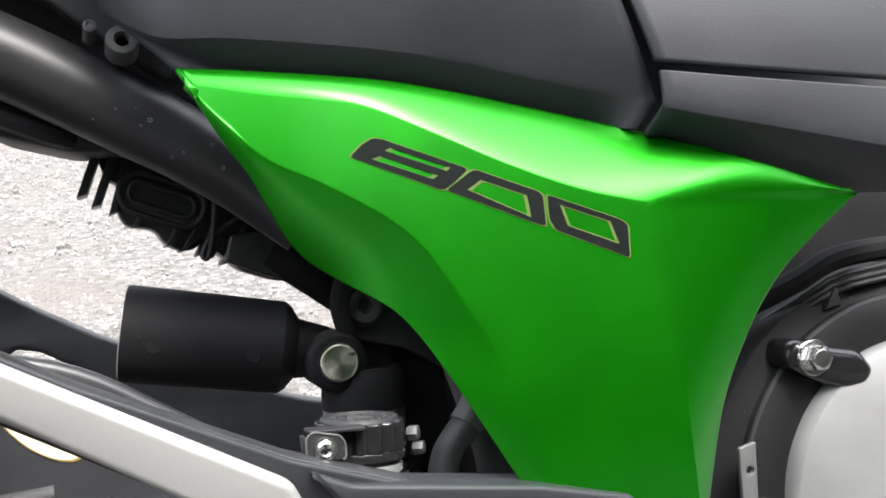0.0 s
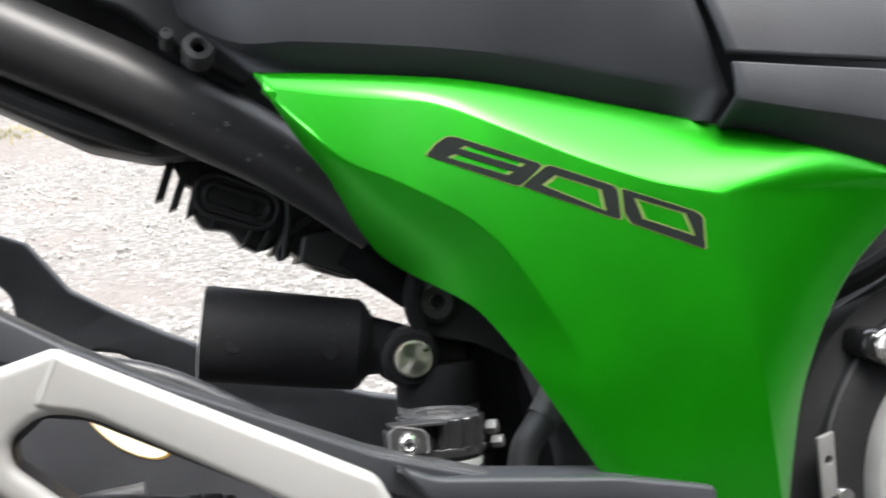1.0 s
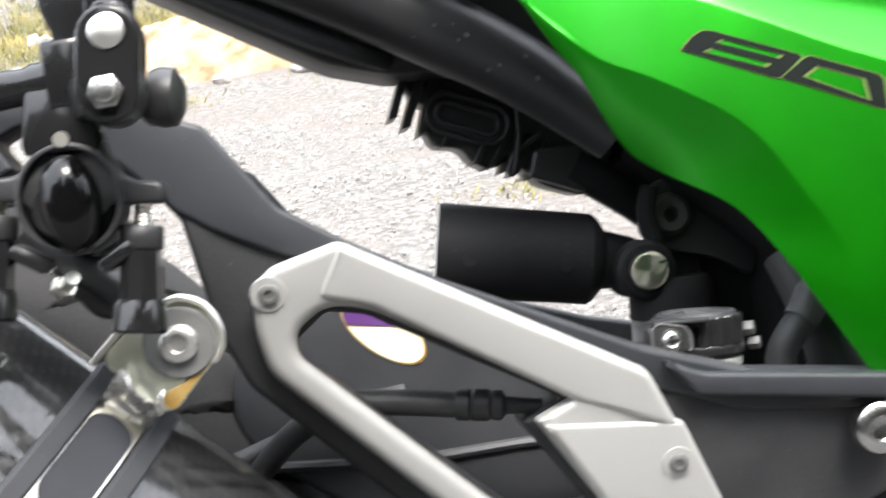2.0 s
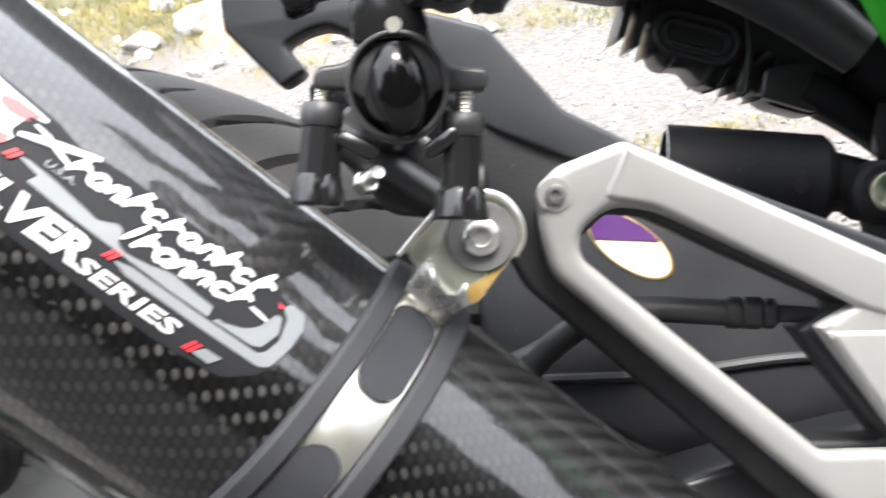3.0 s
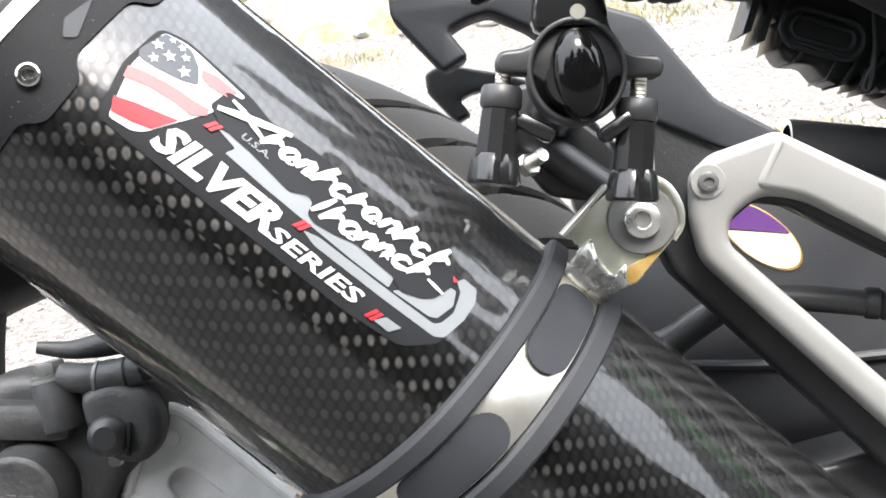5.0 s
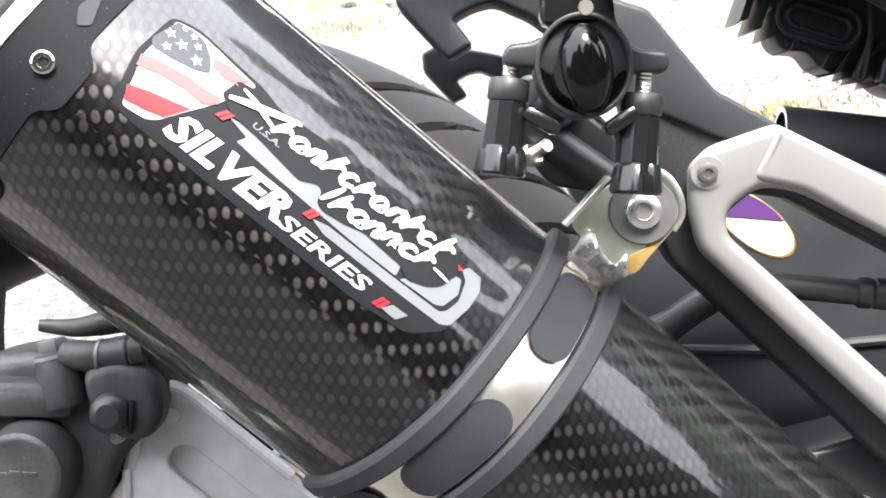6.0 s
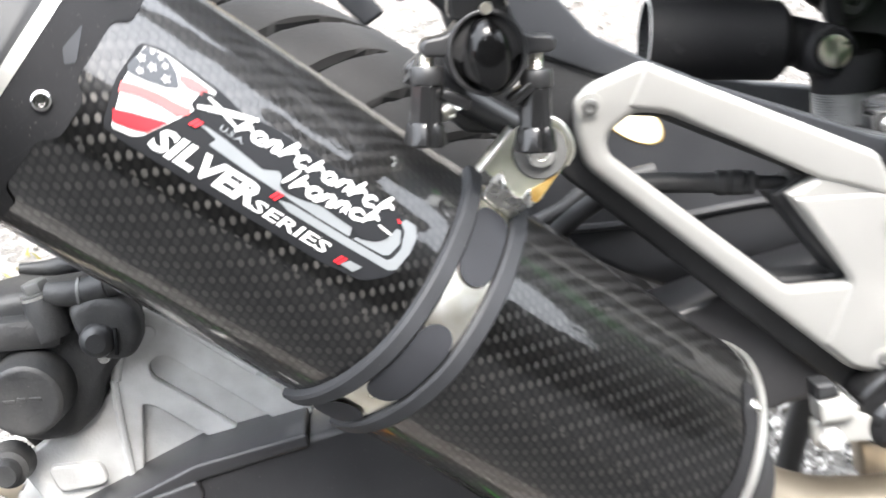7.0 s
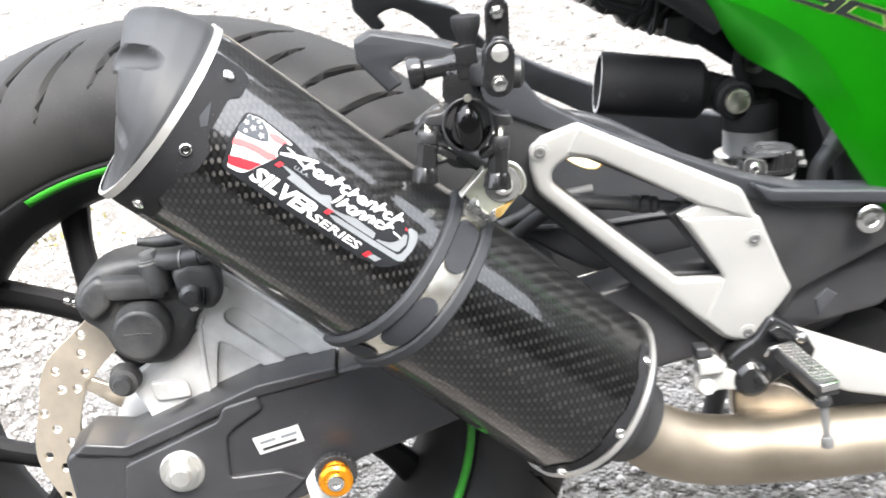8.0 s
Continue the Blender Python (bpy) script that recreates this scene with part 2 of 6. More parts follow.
FOIL = material("crumpled_steel", (0.60, 0.59, 0.55), 0.28, 0.9, 0.2, 160, 0.22, 170, second=(0.82, 0.81, 0.78))
EAR = material("yellow_green_zinc", (0.82, 0.85, 0.66), 0.30, 0.80, 0.12, 90, 0.06, 500, second=(0.84, 0.84, 0.72))
PAD = material("dark_rubber_pad", (0.022, 0.023, 0.027), 0.7, 0.0, 0.15, 60, 0.12, 900, spec=0.3)
ARM = material("dark_grey_arm_paint", (0.027, 0.027, 0.029), 0.34, 0.0, 0.2, 26, 0.06, 500, dust=0.5)
EARTH = material("orange_brown_earth", (0.27, 0.17, 0.085), 0.95, 0.0, 0.35, 7, 0.8, 60, second=(0.42, 0.33, 0.21))
MATT = material("dead_matt_black", (0.012, 0.012, 0.0125), 0.75, 0.0, 0.2, 30, 0.1, 500, spec=0.08)
GUARD = material("satin_black_guard", (0.028, 0.029, 0.032), 0.36, 0.0, 0.2, 22, 0.05, 500, dust=0.4, spec=0.5)
CLUTCH = material("silver_engine_paint", (0.30, 0.30, 0.295), 0.36, 0.4, 0.1, 30, 0.04, 1500)
CARBON = carbon_material()
GRAVEL = gravel_material()
TARMAC = material("unseen_tarmac", (0.035, 0.035, 0.036), 0.85, 0.0, 0.3, 3, 0.6, 220, second=(0.055, 0.054, 0.052))


# ---- building helpers ----
from mathutils.bvhtree import BVHTree
from mathutils.geometry import tessellate_polygon

SIDE = Matrix(((1, 0, 0, 0), (0, 0, -1, 0), (0, 1, 0, 0), (0, 0, 0, 1)))  # a drawing in x and z, its front towards -y


def part(name, bm, mat, parent=None, label="", angle=35):
    me = bpy.data.meshes.new(name)
    bm.normal_update()
    bm.to_mesh(me)
    bm.free()
    me.polygons.foreach_set("use_smooth", [True] * len(me.polygons))
    me.set_sharp_from_angle(angle=radians(angle))
    me.materials.append(mat)
    ob = new(name, me)
    ob.parent = parent
    if label:
        ob["label"] = label
    return ob


def at(bm, m):
    bm.transform(m)
    return bm


def join(*many):
    out = bmesh.new()
    for bm in many:
        me = bpy.data.meshes.new("joined")
        bm.to_mesh(me)
        bm.free()
        out.from_mesh(me)
        bpy.data.meshes.remove(me)
    return out


def fillet(poly, r, n=4):
    """Rounds the corners of a drawing; r is one radius or one for each corner."""
    out = []
    for i, p in enumerate(poly):
        p, a, b = Vector(p), Vector(poly[i - 1]), Vector(poly[(i + 1) % len(poly)])
        k = r[i] if isinstance(r, (list, tuple)) else r
        k = min(k, (a - p).length * 0.45, (b - p).length * 0.45)
        q0, q1 = p + (a - p).normalized() * k, p + (b - p).normalized() * k
        for j in range(n + 1):
            t = j / n
            out.append(tuple(q0 * (1 - t) ** 2 + p * 2 * t * (1 - t) + q1 * t * t))
    return out


def circle(x, y, r, n=24, squash=1.0):
    return [(x + r * math.cos(2 * math.pi * i / n), y + r * squash * math.sin(2 * math.pi * i / n)) for i in range(n)]


def capsule(x0, y0, x1, y1, r, n=8):
    d = math.atan2(y1 - y0, x1 - x0)
    out = []
    for (x, y), base in (((x1, y1), d - math.pi / 2), ((x0, y0), d + math.pi / 2)):
        out += [(x + r * math.cos(base + math.pi * i / n), y + r * math.sin(base + math.pi * i / n)) for i in range(n + 1)]
    return out


def from_curve(cu):
    ob = bpy.data.objects.new("drawing", cu)
    me = bpy.data.meshes.new_from_object(ob)
    bpy.data.objects.remove(ob)
    bpy.data.curves.remove(cu)
    bm = bmesh.new()
    bm.from_mesh(me)
    bpy.data.meshes.remove(me)
    bmesh.ops.remove_doubles(bm, verts=bm.verts, dist=1e-6)
    return bm


def turned(loop, left):
    area = sum(p[0] * q[1] - q[0] * p[1] for p, q in zip(loop, [*loop[1:], loop[0]]))
    return list(loop) if (area > 0) == left else list(loop)[::-1]


def inset(loop, d):
    """The loop moved to its left by d, corners mitred."""
    out = []
    for i, p in enumerate(loop):
        p, a, b = Vector(p), Vector(loop[i - 1]), Vector(loop[(i + 1) % len(loop)])
        u, w = (p - a), (b - p)
        u = u.normalized() if u.length > 1e-9 else w.normalized()
        w = w.normalized() if w.length > 1e-9 else u
        n = Vector((-u.y - w.y, u.x + w.x))
        n = n.normalized() if n.length > 1e-6 else Vector((-u.y, u.x))
        k = max(0.5, n.dot(Vector((-u.y, u.x))))
        out.append(tuple(p + n * (d / k)))
    return out


def plate(outline, holes=(), thick=0.01, bevel=0.001, m=SIDE, rounds=2):
    """A plate with openings and rounded edges, drawn flat, its middle in the plane."""
    loops = []
    for k, loop in enumerate((outline, *holes)):
        clean = [p for i, p in enumerate(loop) if (Vector(p) - Vector(loop[i - 1])).length > 1e-7]
        loops.append(turned(clean, k == 0))
    bm = bmesh.new()
    h = thick / 2
    steps = [(0.0, h)] if bevel <= 0 else [(bevel * (1 - math.cos(a)), h - bevel * (1 - math.sin(a))) for a in [math.pi / 2 * i / (rounds + 1) for i in range(rounds + 2)]]
    # from the front face's rim outwards and round to the back
    rim = steps[::-1] + [(d, -z) for d, z in steps]
    if bevel <= 0:
        rim = [(0.0, h), (0.0, -h)]
    rings = []
    for loop in loops:
        rings.append([[bm.verts.new((x, y, z)) for x, y in (inset(loop, d) if d > 0 else loop)] for d, z in rim])
    for ring in rings:
        n = len(ring[0])
        for a, b in zip(ring, ring[1:]):
            for i in range(n):
                j = (i + 1) % n
                bm.faces.new((a[i], b[i], b[j], a[j]))
    for side in (0, -1):
        flat = [v for ring in rings for v in ring[side]]
        tris = tessellate_polygon([[v.co.copy() for v in ring[side]] for ring in rings])
        for tri in tris:
            f = [flat[i] for i in tri]
            if (f[1].co - f[0].co).cross(f[2].co - f[0].co).length < 1e-14:
                continue
            up = (f[1].co - f[0].co).cross(f[2].co - f[0].co).z > 0
            if up != (side == 0):
                f = f[::-1]
            try:
                bm.faces.new(f)
            except ValueError:
                pass
    bm.normal_update()
    return at(bm, m)


def sheared(bm, f):
    for v in bm.verts:
        v.co.y += f(v.co.x, v.co.z)
    return bm


def lathe(profile, seg=32, m=Matrix(), sweep=1.0):
    """Turns (radius, height) pairs round the z axis."""
    bm = bmesh.new()
    rows, whole = [], sweep >= 1
    count = seg if whole else seg + 1
    for r, h in profile:
        rows.append([bm.verts.new((r * math.cos(2 * math.pi * sweep * i / seg), r * math.sin(2 * math.pi * sweep * i / seg), h)) for i in range(count)])
    for a, b in zip(rows, rows[1:]):
        for i in range(seg):
            j = (i + 1) % count
            bm.faces.new((a[i], a[j], b[j], b[i]))
    bmesh.ops.remove_doubles(bm, verts=bm.verts, dist=1e-6)
    for f in [f for f in bm.faces if f.calc_area() < 1e-12]:
        bm.faces.remove(f)
    bmesh.ops.recalc_face_normals(bm, faces=bm.faces)
    return at(bm, m)


def along(p, direction):
    """A pose at p whose z axis points that way."""
    return Matrix.Translation(p) @ Vector(direction).to_track_quat("Z", "Y").to_matrix().to_4x4()


OUT = (0, -1, 0)


def spline(points, n=8):
    pts = [Vector(p) for p in points]
    pts = [pts[0] * 2 - pts[1], *pts, pts[-1] * 2 - pts[-2]]
    out = []
    for a, b, c, d in zip(pts, pts[1:], pts[2:], pts[3:]):
        for i in range(n):
            t = i / n
            out.append(0.5 * ((2 * b) + (c - a) * t + (2 * a - 5 * b + 4 * c - d) * t * t + (3 * b - a - 3 * c + d) * t ** 3))
    out.append(pts[-2])
    return out


def resample(points, n):
    """n + 1 points evenly along a smooth line."""
    fine = spline(points, 16)
    length = [0.0]
    for a, b in zip(fine, fine[1:]):
        length.append(length[-1] + (b - a).length)
    out, k = [], 0
    for i in range(n + 1):
        want = length[-1] * i / n
        while k < len(fine) - 2 and length[k + 1] < want:
            k += 1
        f = (want - length[k]) / max(length[k + 1] - length[k], 1e-9)
        out.append(fine[k].lerp(fine[k + 1], min(max(f, 0), 1)))
    return out


def tube(points, r, seg=14, smooth=8, squash=1.0):
    """A round rod along a smooth line; r is one radius or one for each given point."""
    path = spline(points, smooth) if smooth else [Vector(p) for p in points]
    radii = r if isinstance(r, (list, tuple)) else [r] * len(points)
    step = smooth or 1
    bm, rows = bmesh.new(), []
    side = None
    for i, p in enumerate(path):
        d = (path[min(i + 1, len(path) - 1)] - path[max(i - 1, 0)]).normalized()
        if side is None:
            side = d.orthogonal().normalized()
        side = (side - d * side.dot(d)).normalized()
        up = d.cross(side)
        k, f = divmod(i, step)
        q = radii[min(k, len(radii) - 1)] * (1 - f / step) + radii[min(k + 1, len(radii) - 1)] * (f / step)
        rows.append([bm.verts.new(p + side * q * math.cos(2 * math.pi * j / seg) + up * q * squash * math.sin(2 * math.pi * j / seg)) for j in range(seg)])
    for a, b in zip(rows, rows[1:]):
        for j in range(seg):
            bm.faces.new((a[j], a[(j + 1) % seg], b[(j + 1) % seg], b[j]))
    bm.faces.new(rows[0][::-1])
    bm.faces.new(rows[-1])
    bmesh.ops.recalc_face_normals(bm, faces=bm.faces)
    return bm


def block(size, m=Matrix(), bevel=0.002, taper=1.0):
    bm = bmesh.new()
    bmesh.ops.create_cube(bm, size=1)
    for v in bm.verts:
        k = taper if v.co.z > 0 else 1
        v.co = Vector((v.co.x * size[0] * k, v.co.y * size[1] * k, v.co.z * size[2]))
    bmesh.ops.bevel(bm, geom=bm.edges[:], offset=min(bevel, min(size) * 0.45), segments=2, affect="EDGES", profile=0.5)
    return at(bm, m)


def skin(rows, thick=0.0):
    """A sheet through rows of points, with a thickness to its back."""
    bm = bmesh.new()
    grid = [[bm.verts.new(p) for p in row] for row in rows]
    for a, b in zip(grid, grid[1:]):
        for i in range(len(a) - 1):
            quad = [a[i], a[i + 1], b[i + 1], b[i]]
            uniq = []
            for v in quad:
                if all((v.co - w.co).length > 1e-6 for w in uniq):
                    uniq.append(v)
            if len(uniq) > 2:
                bm.faces.new(uniq)
    return bm


def thickened(ob, thick, offset=-1):
    md = ob.modifiers.new("thickness", "SOLIDIFY")
    md.thickness, md.offset = thick, offset
    return ob


def hexagon(r, h, m=Matrix(), chamfer=0.12):
    p = circle(0, 0, r, 6)
    return plate(p, (), h, h * chamfer, m, 1)


def socket_bolt(p, r, h, parent, direction=OUT, label="", washer=0.0, mat=None, name="bolt"):
    """A round-headed bolt with a hexagon socket, and a washer where it has one."""
    m = along(p, direction)
    head = lathe([(r * 0.45, h * 0.62), (r * 0.5, h), (r * 0.8, h), (r * 0.97, h * 0.8), (r, h * 0.5), (r, 0), (0, 0)], 24, m)
    well = lathe([(0, h * 0.55), (r * 0.47, h * 0.62)], 6, m)
    ob = part(name, join(head, well), mat or STEEL, parent, label)
    if washer:
        part("washer", lathe([(r * 0.5, 0.0005), (washer, 0.0005), (washer, -0.0015), (r * 0.5, -0.0015)], 32, m), STEEL, parent)
    return ob


# ---- motorcycle ----
bike = tagged(new("motorcycle"), "green and black motorcycle with carbon muffler, parked leaning on gravel", "motorcycle")
bike.empty_display_size = 0.3
bike.matrix_world = LEAN


def build_wheel():
    c = Vector((0, 0, 0.315))
    axle = Matrix.Translation(c) @ Matrix.Rotation(radians(90), 4, "X")  # z of the drawing runs along -y
    ring = lathe([(0.222, 0.078), (0.214, 0.074), (0.209, 0.066), (0.196, 0.05), (0.188, 0.02), (0.188, -0.02), (0.196, -0.05), (0.209, -0.066), (0.214, -0.074), (0.222, -0.078),
                  (0.226, -0.072), (0.212, -0.05), (0.202, 0), (0.212, 0.05), (0.226, 0.072), (0.222, 0.078)], 128, axle)
    hub = lathe([(0.012, 0.06), (0.045, 0.06), (0.05, 0.05), (0.05, -0.05), (0.045, -0.06), (0.012, -0.06)], 48, axle)
    spokes = []
    for i in range(5):
        for k in (-1, 1):
            line = [c + Vector((r * math.cos(radians(126 + 72 * i + q * k)), y, r * math.sin(radians(126 + 72 * i + q * k)))) for r, q, y in ((0.045, 7, -0.02), (0.085, 4, -0.02), (0.118, 2.5, -0.018), (0.165, 11, -0.012), (0.206, 17, -0.004))]
            spokes.append(tube(line, [0.013, 0.0105, 0.010, 0.0095, 0.012], 10, 5, 1.7))
    wheel = part("rear_wheel", join(ring, hub), SATIN, bike, "black cast five-spoke rear wheel")
    for spoke in spokes:
        part("spoke", spoke, SATIN, wheel)
    # Tyre with slanting tread grooves.
    prof = [(0.221, 0.072), (0.228, 0.079), (0.242, 0.086), (0.258, 0.0895), (0.272, 0.088), (0.284, 0.0825), (0.294, 0.074), (0.302, 0.062), (0.3085, 0.046), (0.313, 0.026), (0.315, 0.0)]
    prof = [Vector((r, 0, h)) for r, h in prof]
    half = resample(prof, 52)
    full = half + [Vector((p.x, 0, -p.z)) for p in half[-2::-1]]
    seg = 1536
    bm, rows = bmesh.new(), []
    pitch = 2 * math.pi / 24
    for i in range(seg):
        turn = 2 * math.pi * i / seg
        row = []
        for j, p in enumerate(full):
            arc = (j / (len(full) - 1) - 0.5) * 2  # -1 .. 1 across the tread
            s = abs(arc)
            depth = 0.0
            for k, (s0, s1, wide) in enumerate(((0.06, 0.60, 0.0150), (0.28, 0.68, 0.0130))):
                if s0 < s < s1:
                    f = (s - s0) / (s1 - s0)
                    mid = (0.5 * pitch if k else 0) + (0.25 * pitch if arc < 0 else 0)
                    off = (turn - mid + pitch / 2) % pitch - pitch / 2
                    w = wide * (0.25 + 2.8 * f * (1 - f))
                    if abs(off) < w:
                        depth = max(depth, 0.007 * min(1, (w - abs(off)) / 0.005))
            r, a = p.x - depth, turn + 0.40 * s ** 0.9
            row.append(bm.verts.new((r * math.cos(a), r * math.sin(a), p.z)))
        rows.append(row)
    for i in range(seg):
        a, b = rows[i], rows[(i + 1) % seg]
        for j in range(len(full) - 1):
            bm.faces.new((a[j], a[j + 1], b[j + 1], b[j]))
    bmesh.ops.recalc_face_normals(bm, faces=bm.faces)
    # Faces sunk into a groove take the darker rubber, painting in its shade.
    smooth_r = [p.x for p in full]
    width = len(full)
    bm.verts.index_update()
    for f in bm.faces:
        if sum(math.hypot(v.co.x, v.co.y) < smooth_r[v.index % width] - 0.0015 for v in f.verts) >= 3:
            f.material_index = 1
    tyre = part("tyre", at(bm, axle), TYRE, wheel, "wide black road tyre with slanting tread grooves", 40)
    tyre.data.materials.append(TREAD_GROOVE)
    # Green tape on the rim's flange, in arcs.
    for a0, a1 in ((112, 66), (52, 8), (-8, -52), (-68, -110), (-128, -172)):
        arc = [radians(a0 + (a1 - a0) * i / 24) for i in range(25)]
        rows = [[c + Vector((r * math.cos(a), y, r * math.sin(a))) for a in arc] for r, y in ((0.2145, -0.0752), (0.2175, -0.0770), (0.2205, -0.0783))]
        thickened(part("rim_tape", skin(rows), STRIPE, wheel, "bright green rim tape"), 0.0004, 0)
    # Brake disc: a wavy, drilled ring on its carrier.
    n = 200
    wavy = [((0.1245 + 0.0022 * math.cos(10 * 2 * math.pi * i / n)) * math.cos(2 * math.pi * i / n), (0.1245 + 0.0022 * math.cos(10 * 2 * math.pi * i / n)) * math.sin(2 * math.pi * i / n)) for i in range(n)]
    holes = [circle(0, 0, 0.090, 80)]
    for i in range(20):
        for r, da, q in ((0.1175, 0.0, 0.0034), (0.108, 0.11, 0.0034), (0.0975, 0.22 if i % 2 else 0.06, 0.0034)):
            a = 2 * math.pi * i / 20 + da
            holes.append(circle(r * math.cos(a), r * math.sin(a), q, 12))
    place = Matrix.Translation(c + Vector((0, -0.0725, 0))) @ SIDE
    part("brake_disc", plate(wavy, holes, 0.005, 0.0004, place, 0), DISC, wheel, "drilled wavy brake disc of warm-toned steel")
    arms = [plate(circle(0, 0, 0.062, 60), [circle(0, 0, 0.03, 40)], 0.008, 0.001, Matrix.Translation(c + Vector((0, -0.071, 0))) @ SIDE)]
    for i in range(8):
        a = 2 * math.pi * i / 8 + 0.15
        part("carrier_arm", plate(fillet([(0.058, -0.008), (0.094, -0.005), (0.094, 0.005), (0.058, 0.008)], 0.003), (), 0.006, 0.001, Matrix.Translation(c + Vector((0, -0.072, 0))) @ SIDE @ Matrix.Rotation(a, 4, "Z")), DISC, wheel)
    part("disc_carrier", join(*arms), CAST, wheel)


def build_swingarm():
    outline = [(-0.086, 0.338), (-0.070, 0.345), (-0.04, 0.338), (0.065, 0.366), (0.19, 0.375), (0.35, 0.398), (0.53, 0.41), (0.56, 0.38), (0.53, 0.345), (0.35, 0.325), (0.21, 0.314), (0.172, 0.305), (0.128, 0.296), (0.10, 0.279), (0.06, 0.266), (-0.03, 0.264), (-0.086, 0.285)]
    arm = part("swingarm", plate(fillet(outline, 0.006), (), 0.046, 0.004, Matrix.Translation((0, -0.113, 0)) @ SIDE), ARM, bike, "black box-section swingarm")
    part("arm_beam", plate(fillet(outline, 0.006), (), 0.040, 0.004, Matrix.Translation((0, 0.113, 0)) @ SIDE), ARM, arm)
    part("cross_brace", block((0.09, 0.2, 0.05), Matrix.Translation((0.40, 0, 0.36)), 0.01), ARM, arm)
    # Stepped axle block with its bright upper edge.
    step = [(-0.047, 0.31), (-0.043, 0.326), (0.030, 0.348), (0.036, 0.358), (0.062, 0.362), (0.064, 0.352), (0.040, 0.340), (0.034, 0.334), (0.030, 0.302), (0.068, 0.300), (0.085, 0.29), (0.06, 0.272), (-0.03, 0.268), (-0.05, 0.285)]
    part("axle_block", plate(fillet(step, 0.003), (), 0.014, 0.002, Matrix.Translation((0, -0.134, 0)) @ SIDE), ARM, arm)
    part("top_flange", plate(fillet([(-0.078, 0.341), (-0.068, 0.348), (-0.04, 0.341), (0.063, 0.370), (0.122, 0.374), (0.122, 0.366), (0.065, 0.361), (-0.038, 0.331)], 0.002), (), 0.052, 0.002, Matrix.Translation((0, -0.113, 0)) @ SIDE), ARM, arm)
    c = Vector((-0.003, -0.1405, 0.3145))
    m = along(c, OUT)
    part("axle_washer", lathe([(0, 0.003), (0.0155, 0.003), (0.0165, 0.002), (0.0165, 0), (0, 0)], 40, m), BAND, arm, "bright steel axle washer")
    part("axle_nut", join(hexagon(0.0125, 0.008, m @ Matrix.Translation((0, 0, 0.006))), lathe([(0, 0.014), (0.0065, 0.014), (0.008, 0.012), (0.008, 0.004)], 28, m)), BAND, arm, "bright steel axle nut")
    # Adhesive label with unreadable lines.
    lab = [(0.051, 0.328), (0.086, 0.333), (0.0885, 0.319), (0.0545, 0.314)]
    part("label_sticker", plate(lab, (), 0.0006, 0.0001, Matrix.Translation((0, -0.1364, 0)) @ SIDE, 0), WHITE, arm, "small white label with printed bars")
    for x0, z0, w in ((0.056, 0.3245, 0.012), (0.072, 0.3265, 0.012), (0.057, 0.319, 0.026)):
        part("print_bar", plate([(x0, z0), (x0 + w, z0 + w * 0.14), (x0 + w, z0 + w * 0.14 - 0.0022), (x0, z0 - 0.0022)], (), 0.0004, 0.00005, Matrix.Translation((0, -0.1369, 0)) @ SIDE, 0), SILVERPRINT if w < 0.02 else DARKPRINT, arm)
    # Stand spool.
    m = along((0.107, -0.1365, 0.291), OUT)
    teeth = [((0.0162 if i % 2 else 0.0150) * math.cos(2 * math.pi * i / 48), (0.0162 if i % 2 else 0.0150) * math.sin(2 * math.pi * i / 48)) for i in range(48)]
    part("spool_ring", plate(teeth, [circle(0, 0, 0.011, 32)], 0.008, 0.0006, m @ Matrix.Translation((0, 0, 0.004)), 0), PLASTIC, arm, "black knurled ring")
    part("stand_spool", lathe([(0.004, 0.0200), (0.0105, 0.0200), (0.0125, 0.0185), (0.0125, 0.0150), (0.0085, 0.0120), (0.0085, 0.0070), (0.0125, 0.0050), (0.0125, 0.0)], 40, m), ORANGE, arm, "orange anodised stand spool")
    part("spool_bolt", lathe([(0, 0.020), (0.003, 0.0205), (0.0035, 0.0225), (0.006, 0.0225), (0.0068, 0.021), (0.0068, 0.0185)], 24, m), STEEL, arm)
    part("adjuster_plate", plate(fillet([(0.083, 0.287), (0.097, 0.302), (0.103, 0.29), (0.098, 0.264), (0.085, 0.262)], 0.003), (), 0.004, 0.001, Matrix.Translation((0, -0.138, 0)) @ SIDE), CAST, arm)


